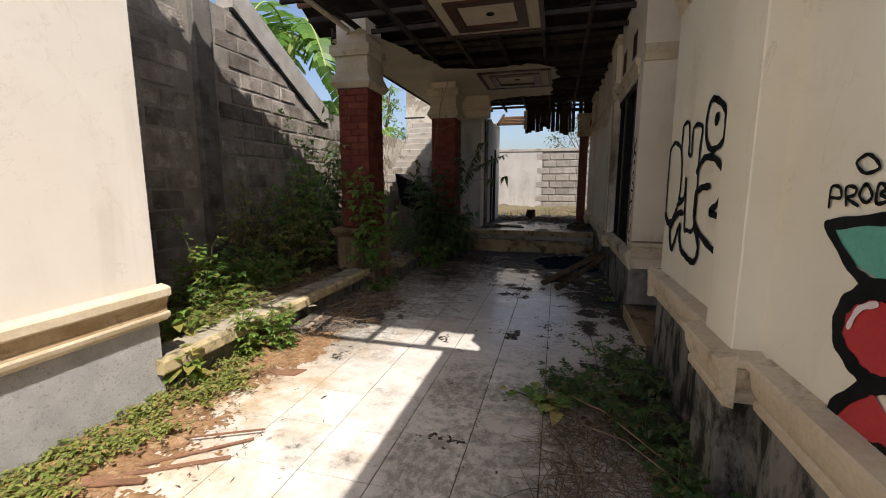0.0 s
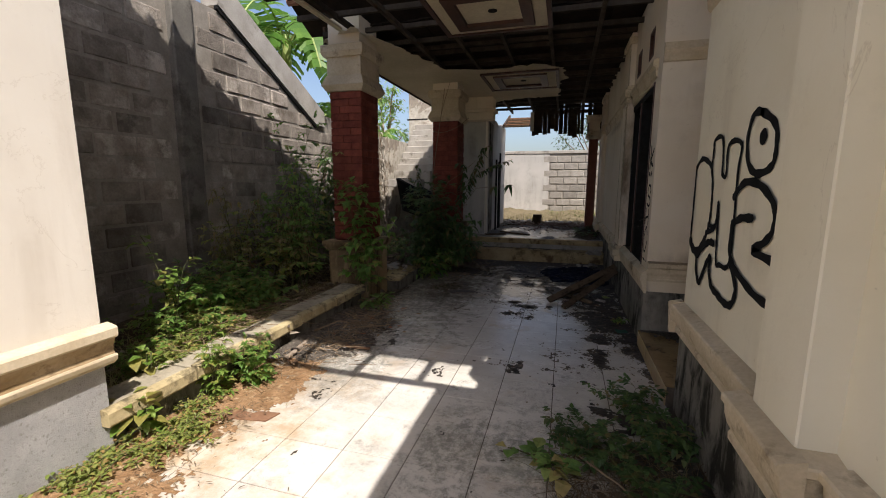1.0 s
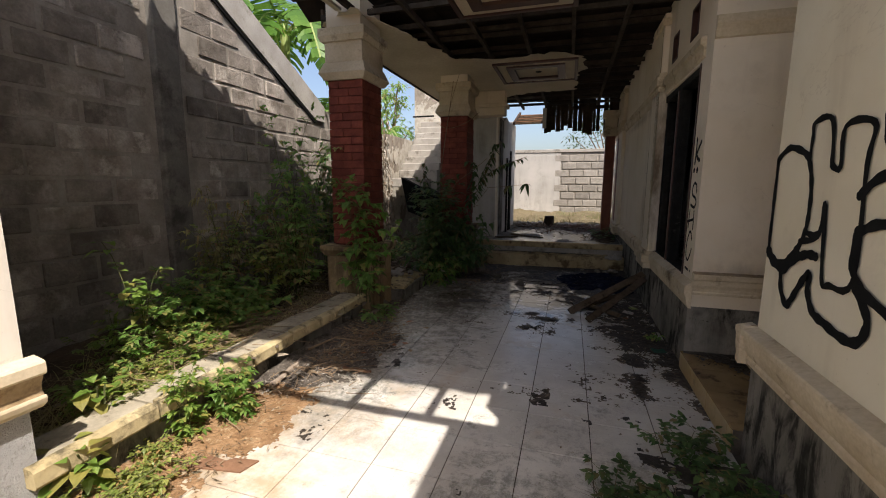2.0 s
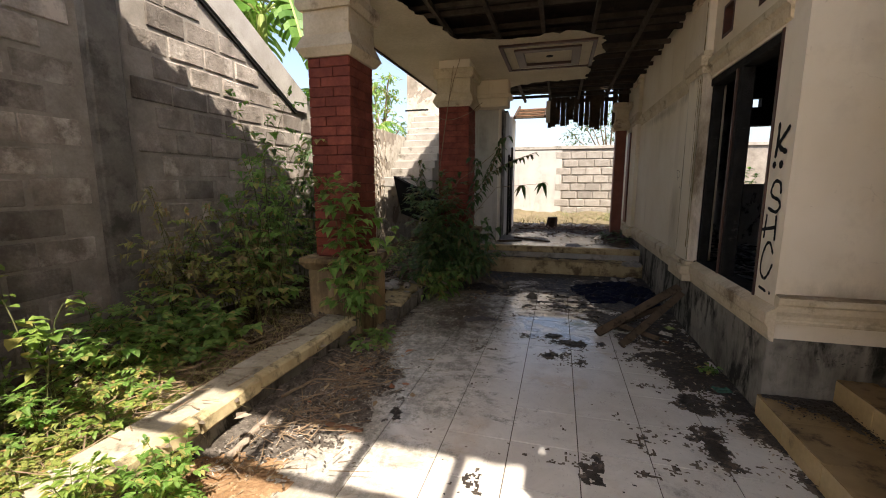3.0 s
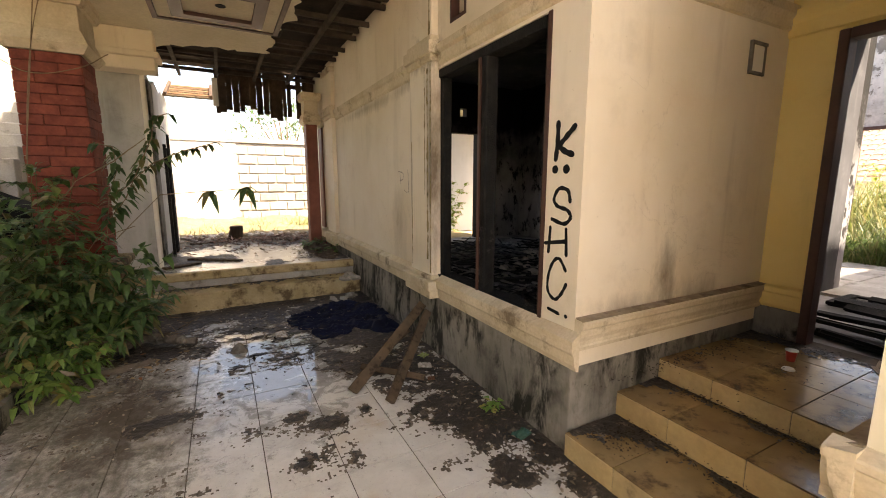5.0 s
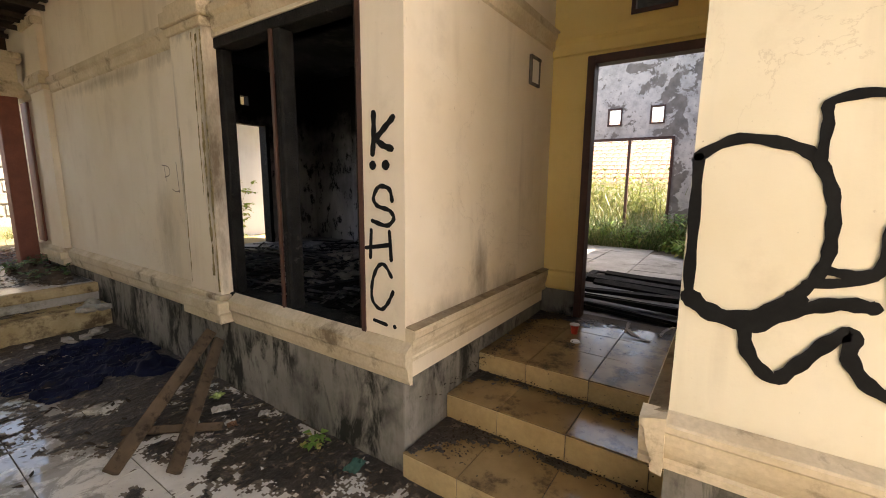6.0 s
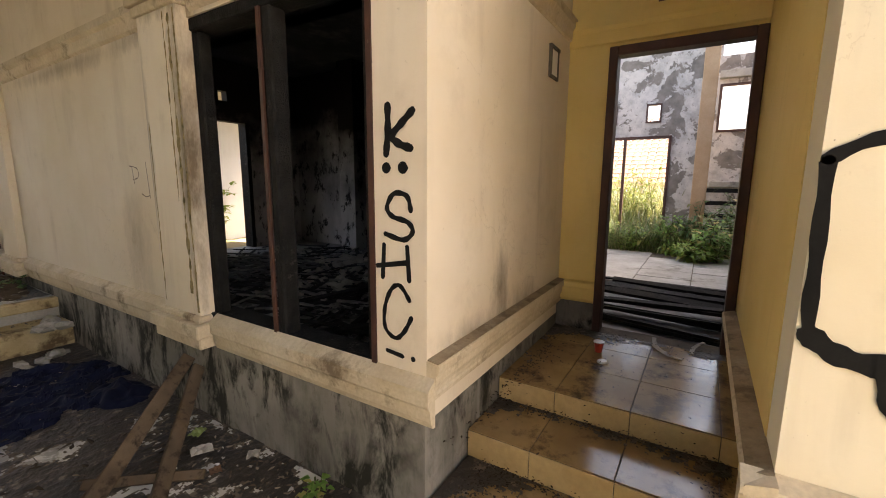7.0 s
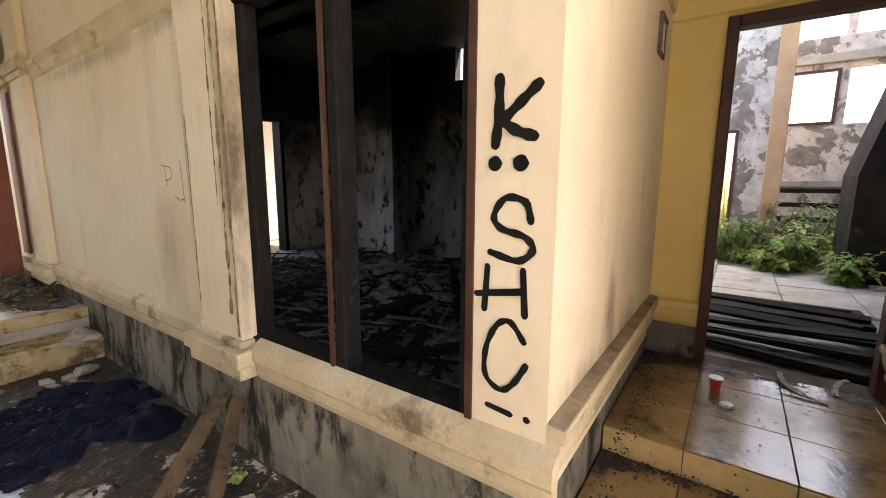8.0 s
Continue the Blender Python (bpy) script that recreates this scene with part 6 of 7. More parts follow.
# dead creepers on the boundary wall behind the columns
r = random.Random(5)
e = empty("dead_creeper", "dry greyish creeper hanging over the white boundary wall", "creeper", at=(-4.12, 9.35, 0.2))
fol, bm = Foliage(), bmesh.new()
for k in range(30):
    y0 = r.uniform(-0.4, 0.45)
    p = Vector((r.uniform(0.0, 0.16), y0, r.uniform(2.3, 2.85)))
    for s in range(9):
        q = p + Vector((r.uniform(-0.03, 0.05), r.uniform(-0.1, 0.1), -r.uniform(0.15, 0.4)))
        if q.z < 0:
            break
        rod(bm, p, q, 0.005, 0.004, 3)
        for j in range(3):
            fol.leaf(p.lerp(q, r.random()), Vector((r.uniform(-.2, 1), r.uniform(-1, 1), -0.8)), r.uniform(.06, .13), 0.04, 0.2, 0.4)
        p = q
part("stem", bm, TWIG, e)
fol.make("foliage", DEADVINE, e)


def banana(at, leaves, seed, h, size):
    r = random.Random(seed)
    e = empty("banana_plant", "banana plant with long torn green leaves", "banana plant", "banana plants", at=at)
    bm = bmesh.new()
    rod(bm, (0, 0, -0.3), (0.05, 0, h), 0.13, 0.08, 10)
    part("trunk", bm, LIMESTEM, e)
    for k in range(leaves):
        a = 6.283 * k / leaves + r.uniform(-.3, .3)
        d = Vector((math.cos(a), math.sin(a), 0))
        side = Vector((-d.y, d.x, 0))
        n = 22
        ln = size * r.uniform(0.75, 1.1)
        rise = r.uniform(0.5, 1.0)
        pts = []
        for i in range(n + 1):
            t = i / n
            pts.append(Vector((0.05, 0, h)) + d * ln * 0.75 * t + Vector((0, 0, ln * (rise * t - (0.9 + 0.3 * rise) * t * t))))
        vs, fs = [], []
        for i in range(1, n):
            t = i / n
            if t < 0.12:
                continue
            w = size * 0.17 * math.sin(math.pi * (0.12 + 0.86 * t)) ** 0.6
            for sg in (-1, 1):
                torn = r.random() < 0.35
                drop = r.uniform(0.2, 0.5) + (r.uniform(0.2, 0.6) if torn else 0)
                p, q = pts[i], pts[i].lerp(pts[i + 1], 0.72 if torn else 1.0)
                m = len(vs)
                sh = d * w * 0.35
                vs += [p, q, q + side * sg * w * 0.6 + sh - Vector((0, 0, w * drop * 0.4)), p + side * sg * w * 0.6 + sh - Vector((0, 0, w * drop * 0.4)),
                       q + side * sg * w + sh * 1.5 - Vector((0, 0, w * drop)), p + side * sg * w + sh * 1.5 - Vector((0, 0, w * drop))]
                fs += [(m, m + 1, m + 2, m + 3), (m + 3, m + 2, m + 4, m + 5)]
        me = bpy.data.meshes.new("leaf")
        me.from_pydata([tuple(v) for v in vs], [], fs)
        me.materials.append(BANANA)
        o = new("leaf", me)
        o.parent = e
        bm = bmesh.new()
        for p, q in zip(pts, pts[1:]):
            rod(bm, p, q, 0.018, 0.015, 5)
        part("midrib", bm, LIMESTEM, o)


banana((-5.3, 8.0, 0), 12, 3, 4.3, 2.6)
banana((-5.9, 10.0, 0), 8, 4, 3.1, 1.9)
banana((-5.35, 12.5, 0), 9, 5, 3.0, 1.3)


def tree(at, h, spread, seed, label, material):
    r = random.Random(seed)
    e = empty("tree", label, "tree", at=at)
    bm, fol = bmesh.new(), Foliage()
    rod(bm, (0, 0, -0.2), (0.1, 0, h * 0.5), h * 0.025, h * 0.016, 8)
    for k in range(16):
        a, z = r.uniform(0, 6.283), h * r.uniform(0.4, 0.6)
        q = Vector((math.cos(a) * spread * r.uniform(0.4, 1), math.sin(a) * spread * r.uniform(0.4, 1), h * r.uniform(0.6, 1.0)))
        rod(bm, (0.1, 0, min(z, h * 0.5)), q, h * 0.009, h * 0.003, 5)
        for j in range(60):
            c = q + Vector((r.gauss(0, 1), r.gauss(0, 1), r.gauss(0, 0.6))) * spread * 0.2
            fol.leaf(c, Vector((r.uniform(-1, 1), r.uniform(-1, 1), r.uniform(-.6, .4))), r.uniform(0.1, 0.2), 0.07)
    part("trunk", bm, TWIG, e)
    fol.make("crown", material, e)


tree((1.3, 19, 0), 4.2, 1.3, 11, "thin tree behind the far wall", DARKLEAF)
tree((-5.6, 13.2, 0), 4.6, 0.9, 12, "small tree behind the stair", LEAF)


def grass(name, label, x0, x1, y0, y1, z, count, ln, w, material, seed, up=1.0):
    r = random.Random(seed)
    fol = Foliage()
    for k in range(count):
        p = Vector((r.uniform(x0, x1), r.uniform(y0, y1), z - 0.03))
        a = r.uniform(0, 6.283)
        fol.blade(p, Vector((math.cos(a) * 0.45, math.sin(a) * 0.45, up)), ln * r.uniform(0.4, 1.1), w * r.uniform(0.6, 1.2), r.uniform(0.5, 1.8))
    return tagged(fol.make(name, material), label, "grass", kind="stuff")


grass("yard_grass", "dry yellow-green grass in the far yard", -1.5, 2.0, 13.4, 14.95, 0.5, 1500, 0.32, 0.010, YARDGRASS, 1)
grass("yard_grass", "green grass against the far wall", -0.4, 1.6, 14.0, 14.95, 0.5, 1300, 0.42, 0.012, COURTGRASS, 2)
grass("courtyard_grass", "tall green grass in the courtyard", 7.5, 8.3, 4.0, 7.5, 0.42, 1800, 0.95, 0.016, COURTGRASS, 3, 1.2)
grass("back_grass", "tall yellow-green grass beyond the ruin", 9.0, 13.5, 4.3, 10.5, 0.3, 5600, 1.75, 0.03, FARGRASS, 4, 1.6)
for i, (x, y, h, s, m) in enumerate(((7.9, 4.35, 0.75, 0.5, LEAF), (8.0, 3.8, 1.0, 0.6, LEAFD), (7.6, 3.4, 0.6, 0.45, LEAF), (8.6, 3.3, 1.1, 0.6, LEAFD), (7.7, 4.9, 0.55, 0.45, LIME), (9.2, 2.9, 1.0, 0.6, LEAF), (7.5, 4.1, 0.35, 0.35, LIME), (6.45, 3.2, 0.5, 0.35, LEAF), (7.1, 3.65, 0.75, 0.45, LEAF), (6.9, 3.9, 0.35, 0.3, LIME), (7.9, 5.6, 0.6, 0.5, LIME))):
    plant("courtyard_shrub", "green shrub growing through the ruined courtyard", "shrub", (x, y, 0.4), h, s, 16, 12, 0.12, 0.055, m, 120 + i, 0.1, group="courtyard shrubs")
for i, (x, y, h) in enumerate(((10.2, 5.2, 1.5), (10.8, 6.2, 1.8), (11.5, 7.4, 1.9), (10.4, 7.6, 1.4), (11.8, 5.4, 1.7), (12.4, 8.6, 2.0))):
    bush("yard_shrub", "sunlit yellow-green shrub behind the ruined wall", "shrub", (x, y, 0.3), h, 0.7, 11, 8, 8, 0.13, 0.06, FARLEAF, 170 + i, group="yard shrubs", reach=0.34)
for i, (x, y, h) in enumerate(((3.25, 12.3, 1.5), (3.8, 12.5, 1.9), (4.15, 12.3, 1.5), (3.5, 13.2, 2.1), (2.7, 12.8, 1.6))):
    bush("back_shrub", "sunlit shrub growing behind the burnt room", "shrub", (x, y, 0.1), h, 0.5, 10, 8, 8, 0.14, 0.065, LEAF if i % 2 else LIME, 150 + i, group="back shrubs", reach=0.3)
bush("terrace_weed", "low dark weeds along the terrace wall", "weed", (0.68, 10.9, 0.43), 0.26, 0.30, 9, 6, 7, 0.07, 0.03, LEAFD, 160, reach=0.14)
bush("terrace_weed", "low dark weeds along the terrace wall", "weed", (0.72, 10.2, 0.43), 0.20, 0.26, 8, 6, 7, 0.06, 0.028, LEAFD, 161, reach=0.13)
grass("dry_tufts", "dry yellow grass on the sunlit planter soil", -3.3, -2.5, 2.1, 4.4, 0.21, 2400, 0.26, 0.006, DRYGRASS, 16, 0.55)
grass("planter_grass", "thin dry stalks on the planter soil", -3.4, -2.45, 2.2, 6.5, 0.22, 1800, 0.36, 0.006, DRYGRASS, 6, 0.5)
grass("drive_straw", "dry stalks lying beside the house wall", 0.2, 0.98, 1.2, 2.9, 0.03, 2200, 0.42, 0.005, BROWNSTRAW, 7, 0.22)
# ---- mud, litter and loose things ----
PATCHES = ((-0.19, 5.80, 0.17, 0.10, 0.62), (0.07, 5.84, 0.09, 0.12, 0.55), (-0.42, 5.98, 0.14, 0.07, 0.5), (0.28, 5.02, 0.24, 0.16, 0.6), (0.55, 4.84, 0.22, 0.16, 0.6), (-1.30, 6.28, 0.30, 0.16, 0.42), (-0.95, 5.45, 0.28, 0.10, 0.34), (-1.1, 7.6, 0.5, 0.3, 0.3), (-1.55, 5.47, 0.26, 0.12, 0.30), (-1.34, 6.75, 0.5, 0.25, 0.36), (-1.05, 6.35, 0.3, 0.14, 0.34), (-1.8, 6.5, 0.3, 0.5, 0.34), (0.3, 5.5, 0.3, 0.2, 0.25), (0.15, 6.6, 0.35, 0.35, 0.28), (0.1, 7.3, 0.3, 0.4, 0.3))


def mud_depth(x, y):
    n = noise.noise((x * 1.7, y * 1.7, 2.2)) + 0.55 * noise.noise((x * 4.5, y * 4.5, 7.1)) + 0.42 * noise.noise((x * 11, y * 11, 4.4)) + 0.32 * noise.noise((x * 26, y * 26, 9)) + 0.15 * noise.noise((x * 55, y * 55, 3))
    right = max(0.0, (x - 0.22 + 0.35 * min(1.0, max(0.0, (y - 4.8) / 1.4))) / 0.72) * (0.6 + 0.5 * min(1.0, max(0.0, (y - 4.8) / 1.2)))
    left = max(0.0, (-1.55 - x) / 0.55) * (1.0 if 3.7 < y else 0.35)
    far = min(1.5, max(0.0, (y - 6.35) / 1.5))
    bare = noise.noise((x * 3.4, y * 4.2, 15)) + 0.6 * noise.noise((x * 8, y * 9, 16))
    raft = max(0.0, 1 - math.hypot((x + 0.45) / 1.3, (y - 7.45) / 1.15)) * max(0.0, noise.noise((x * 5 + 0.8 * y, y * 10, 5)) + 0.7 * noise.noise((x * 12, y * 24, 6)) + 0.3 * noise.noise((x * 40, y * 60, 2)))
    pool = max(0.0, 1 - math.hypot((x + 0.35) / 0.55, (y - 6.95) / 1.0))
    here = sum(k * max(0.0, 1 - math.hypot((x - a) / p, (y - b) / q)) for a, b, p, q, k in PATCHES)
    return 0.52 * n - 0.40 + here + (0.5 * max(0.0, (x - 0.35) / 0.5) if y < 3.4 else 0.0) + 0.66 * min(right, 0.95) - 0.62 * max(0.0, bare - 0.02) * (x > -0.1) + 0.05 * left + 0.36 * far - 0.16 * pool + 0.85 * raft


def crust(name, label, category, depth, material, x0, x1, y0, y1, step, z=0.0, rise=0.02):
    """A thin ragged layer of dirt wherever depth(x, y) is above zero."""
    nx, ny = int((x1 - x0) / step), int((y1 - y0) / step)
    vs, fs, idx = [], [], {}
    for j in range(ny):
        for i in range(nx):
            cx, cy = x0 + (x1 - x0) * (i + .5) / nx, y0 + (y1 - y0) * (j + .5) / ny
            if depth(cx, cy) > 0:
                q = []
                for a, b in ((i, j), (i + 1, j), (i + 1, j + 1), (i, j + 1)):
                    if (a, b) not in idx:
                        idx[a, b] = len(vs)
                        x, y = x0 + (x1 - x0) * a / nx, y0 + (y1 - y0) * b / ny
                        d = depth(x, y)
                        x += 0.006 * noise.noise((x * 60, y * 60, 1))
                        y += 0.006 * noise.noise((x * 60, y * 60, 8))
                        vs.append((x, y, z + 0.0015 + rise * max(0.0, min(d, 0.7 if rise < 0.03 else 1.6)) + 0.006 * max(0, noise.noise((x * 30, y * 30, 3)))))
                    q.append(idx[a, b])
                fs.append(tuple(q))
    me = bpy.data.meshes.new(name)
    me.from_pydata(vs, [], fs)
    me.materials.append(material)
    return tagged(new(name, me), label, category, kind="stuff")


def sand_depth(x, y):
    n = noise.noise((x * 3, y * 3, 5)) + 0.6 * noise.noise((x * 9, y * 9, 2)) + 0.4 * noise.noise((x * 24, y * 24, 6)) + 0.3 * noise.noise((x * 60, y * 60, 1))
    return 0.35 * n + 1.1 * (-1.80 - x) + (0.12 if y < 1.7 else 0.0) - max(0.0, y - 3.3)


crust("mud", "dark dried mud in ragged crusts on the floor tiles", "mud", mud_depth, MUD, -2.3, 0.985, 1.0, 9.04, 0.0112)
crust("mud_film", "thin brown film of dried mud round the crusts", "mud", lambda x, y: mud_depth(x, y) + 0.10 + 0.22 * noise.noise((x * 33, y * 33, 12)) + 0.16 * noise.noise((x * 75, y * 75, 4)) if x > -1.2 or y > 5 else -1, MUDFILM, -2.3, 0.984, 3.9, 9.03, 0.0125, z=-0.001, rise=0.001)
crust("sand", "orange-brown soil washed over the tiles along the curb", "soil", sand_depth, SAND, -2.33, -1.2, 0.6, 3.9, 0.014, rise=0.05)


def rough_noise(x, y, k):
    return noise.noise((x * 4, y * 4, k)) + 0.6 * noise.noise((x * 12, y * 12, k)) + 0.4 * noise.noise((x * 30, y * 30, k)) + 0.3 * noise.noise((x * 70, y * 70, k))


def drift_depth(x, y):
    rim = -1.60 - 0.72 * max(0.0, y - 4.60) - 0.95 * max(0.0, 3.85 - y)
    return 0.30 * rough_noise(x, y, 3) + 1.5 * (max(rim, -2.12) - x)


crust("soil_drift", "grey-brown soil and rotten leaves drifted along the curb", "soil", drift_depth, DRIFT, -2.33, -1.1, 3.2, 8.6, 0.0125, rise=0.075)
crust("step_dirt", "dark dirt in the corner of the lowest step", "dirt", lambda x, y: 0.3 * rough_noise(x, y, 1) - 0.36 + 1.7 * max(0.0, x - 1.12) + 1.2 * max(0.0, y - 4.40), MUD, 0.97, 1.38, 3.6, 4.79, 0.009, 0.1515)
crust("step_dirt", "dark dirt along the back of the middle step", "dirt", lambda x, y: 0.3 * rough_noise(x, y, 2) - 0.37 + 1.9 * max(0.0, x - 1.54) + 0.9 * max(0.0, y - 4.5) + 0.5 * max(0.0, 3.9 - y), MUD, 1.395, 1.775, 3.6, 4.79, 0.009, 0.3115)
crust("step_dirt", "dark dirt on the landing before the door", "dirt", lambda x, y: 0.3 * rough_noise(x, y, 4) - 0.42 + 2.0 * max(0.0, x - 2.58) + 1.4 * max(0.0, y - 4.52), MUD, 1.8, 2.89, 3.6, 4.79, 0.011, 0.4515)


crust("terrace_dirt_film", "dark dirt on the tread of the terrace step", "dirt", lambda x, y: 0.25 * rough_noise(x, y, 6) - 0.08 + 1.4 * (y - 9.24), MUD, -1.98, 0.97, 9.07, 9.365, 0.018, 0.2365)
crust("terrace_dirt_film", "dark dirt and rotten leaves on the terrace floor", "dirt", lambda x, y: 0.8 * noise.noise((x * 1.7, y * 1.3, 8)) + 0.26 * rough_noise(x, y, 8) - 0.22 + 0.8 * max(0.0, x - 0.30) + 0.35 * max(0.0, y - 11.2) + 0.6 * max(0.0, -1.0 - x), MUD, -1.54, 0.95, 9.48, 12.9, 0.022, 0.4385)


def scatter(name, label, spots, material, seed, ln=(0.03, 0.09), wide=0.5, keep=(-9, 9, -9, 20)):
    """Loose leaves and scraps lying where each of the spots (x, y, rx, ry, z, count) says."""
    r = random.Random(seed)
    fol = Foliage()
    for x, y, rx, ry, z, n in spots:
        for k in range(n):
            p = Vector((x + r.gauss(0, rx / 2), y + r.gauss(0, ry / 2), z + r.uniform(0.004, 0.025)))
            if not (keep[0] < p.x < keep[1] and keep[2] < p.y < keep[3]):
                continue
            a = r.uniform(0, 6.283)
            s = r.uniform(*ln)
            fol.leaf(p, Vector((math.cos(a), math.sin(a), r.uniform(-0.1, 0.35))), s, s * wide, r.uniform(-0.3, 0.4), r.uniform(-0.1, 0.2))
    return tagged(fol.make(name, material), label, "litter", kind="stuff")


scatter("leaf_litter", "brown dead leaves and scraps on the floor", ((-1.95, 4.3, 0.34, 0.75, 0.035, 900), (-2.1, 5.3, 0.2, 0.8, 0.02, 200), (0.8, 4.9, 0.2, 1.4, 0.01, 160), (0.6, 6.2, 0.4, 1.0, 0.01, 160), (-0.2, 8.2, 1.6, 0.7, 0.01, 420), (-1.6, 6.6, 0.4, 1.0, 0.0, 200),
                                                                     (0.6, 2.6, 0.5, 1.0, 0.0, 260)), DEADLEAF, 1, (0.016, 0.05), wide=0.4, keep=(-2.3, 0.95, 0, 9.0))
scatter("drift_litter", "grey chips, straw and crumbled leaves heaped along the curb", ((-1.98, 4.35, 0.36, 0.85, 0.035, 1500), (-1.75, 4.2, 0.3, 0.6, 0.01, 420), (-2.15, 3.6, 0.14, 0.5, 0.03, 300), (-2.12, 5.2, 0.16, 0.6, 0.03, 200)), CHIP, 31, (0.010, 0.045), wide=0.28, keep=(-2.28, -1.35, 3.25, 6.2))
scatter("curled_leaves", "curled brown leaves lying on the litter heap", ((-1.9, 4.4, 0.4, 0.9, 0.04, 46), (-2.1, 5.1, 0.16, 0.5, 0.03, 16), (-1.5, 7.3, 0.5, 0.5, 0.01, 26)), STRAWLEAF, 32, (0.05, 0.10), wide=0.5, keep=(-2.28, -0.9, 3.4, 8.4))
scatter("planter_litter", "dead leaves on the planter soil", ((-3.0, 5.5, 0.9, 2.5, 0.24, 700), (-2.6, 7.6, 0.6, 1.2, 0.26, 500), (-3.2, 8.6, 0.8, 1.0, 0.25, 300)), DEADLEAF, 2, (0.05, 0.13))
scatter("terrace_litter", "dead leaves and scraps on the terrace", ((-1.0, 10.8, 1.6, 1.4, 0.44, 130), (0.6, 10.3, 0.4, 1.4, 0.44, 300), (-0.2, 12.2, 1.6, 0.7, 0.45, 600)), DEADLEAF, 3, (0.03, 0.10), keep=(-1.95, 0.95, 9.5, 13.2))
scatter("step_litter", "dark leaf scraps on the entry steps", ((2.75, 4.0, 0.2, 0.6, 0.452, 160), (1.74, 4.15, 0.07, 1.3, 0.315, 420), (1.34, 4.2, 0.07, 1.2, 0.157, 380), (1.2, 4.6, 0.3, 0.2, 0.157, 240), (2.84, 4.1, 0.14, 0.9, 0.452, 320), (2.3, 4.1, 0.9, 0.9, 0.452, 160), (2.0, 4.7, 0.9, 0.08, 0.452, 420), (1.6, 3.66, 0.3, 0.08, 0.315, 120)), DARKCRUMB, 4, (0.008, 0.022), keep=(1.0, 2.9, 3.6, 4.72))
scatter("sand_litter", "dry straw and chips on the sunlit tiles", ((-1.95, 1.9, 0.3, 0.8, 0.0, 420), (-1.95, 2.7, 0.25, 0.6, 0.0, 300), (-1.6, 1.8, 0.5, 0.6, 0.0, 70)), BROWNSTRAW, 5, (0.012, 0.05), wide=0.16)
scatter("terrace_debris", "splintered wood and broken roof tile heaped at the terrace edge", ((-0.1, 12.4, 1.7, 0.6, 0.47, 620), (0.4, 11.8, 0.9, 0.7, 0.45, 240), (-0.6, 11.4, 1.2, 0.8, 0.44, 90)), RUSTCHIP, 15, (0.06, 0.22), wide=0.22, keep=(-1.45, 0.95, 9.5, 13.2))
scatter("white_scraps", "pale plaster flakes on the muddy floor", ((0.6, 5.3, 0.4, 1.2, 0.015, 40), (-0.3, 8.0, 1.2, 0.8, 0.012, 40)), PALELEAF, 6, (0.012, 0.035), wide=0.8, keep=(-2, 0.93, 3, 9))
scatter("roof_debris", "grey charred boards and tile shards on the room floor", ((2.4, 6.4, 1.6, 1.8, 0.43, 1500), (3.8, 7.6, 1.4, 2.0, 0.43, 2600), (2.4, 8.6, 1.4, 1.4, 0.43, 900)), ASHLEAF, 7, (0.025, 0.10), wide=0.75, keep=(1.32, 5.15, 5.08, 10.6))


def laths(name, label, spots, material, seed, ln=(0.15, 0.6), w=(0.02, 0.06)):
    """Loose strips of burnt lath lying about in two main directions."""
    r = random.Random(seed)
    bm = bmesh.new()
    for x, y, rx, ry, z, n, turn in spots:
        for k in range(n):
            a = math.radians(turn + r.choice((0, 90)) + r.gauss(0, 16))
            d = Vector((math.cos(a), math.sin(a), r.uniform(-0.04, 0.08))) * r.uniform(*ln) / 2
            c = Vector((x + r.gauss(0, rx / 2), y + r.gauss(0, ry / 2), z + r.uniform(0.01, 0.07)))
            if 1.35 < c.x < 5.1 and 5.2 < c.y < 10.5:
                bar(bm, c - d, c + d, r.uniform(*w), 0.014, r.uniform(-15, 15))
    return tagged(link(name, bm, material), label, "debris", kind="stuff")


laths("charred_laths", "charred black laths strewn over the room floor", ((2.3, 6.6, 1.3, 1.6, 0.43, 120, 20), (3.6, 7.3, 1.6, 1.8, 0.43, 170, 35), (2.2, 8.4, 1.2, 1.8, 0.43, 120, 10), (3.6, 9.2, 1.2, 1.4, 0.43, 70, 40)), CHAR, 41)
laths("ashen_laths", "ash-grey laths and ceiling strips on the room floor", ((2.4, 6.8, 1.4, 1.8, 0.44, 50, 25), (3.6, 7.6, 1.6, 2.0, 0.44, 80, 30), (2.3, 8.6, 1.2, 1.6, 0.44, 50, 15)), PALEASH, 42, (0.12, 0.45), (0.02, 0.05))
scatter("puddle_litter", "black rotten leaf scraps in the shallow water", ((-0.45, 7.6, 1.0, 0.9, 0.0, 90), (-1.0, 7.1, 0.9, 0.9, 0.0, 60), (0.1, 6.9, 0.6, 0.8, 0.0, 40)), DARKCRUMB, 25, (0.015, 0.085), wide=0.35, keep=(-1.9, 0.9, 5.6, 8.95))


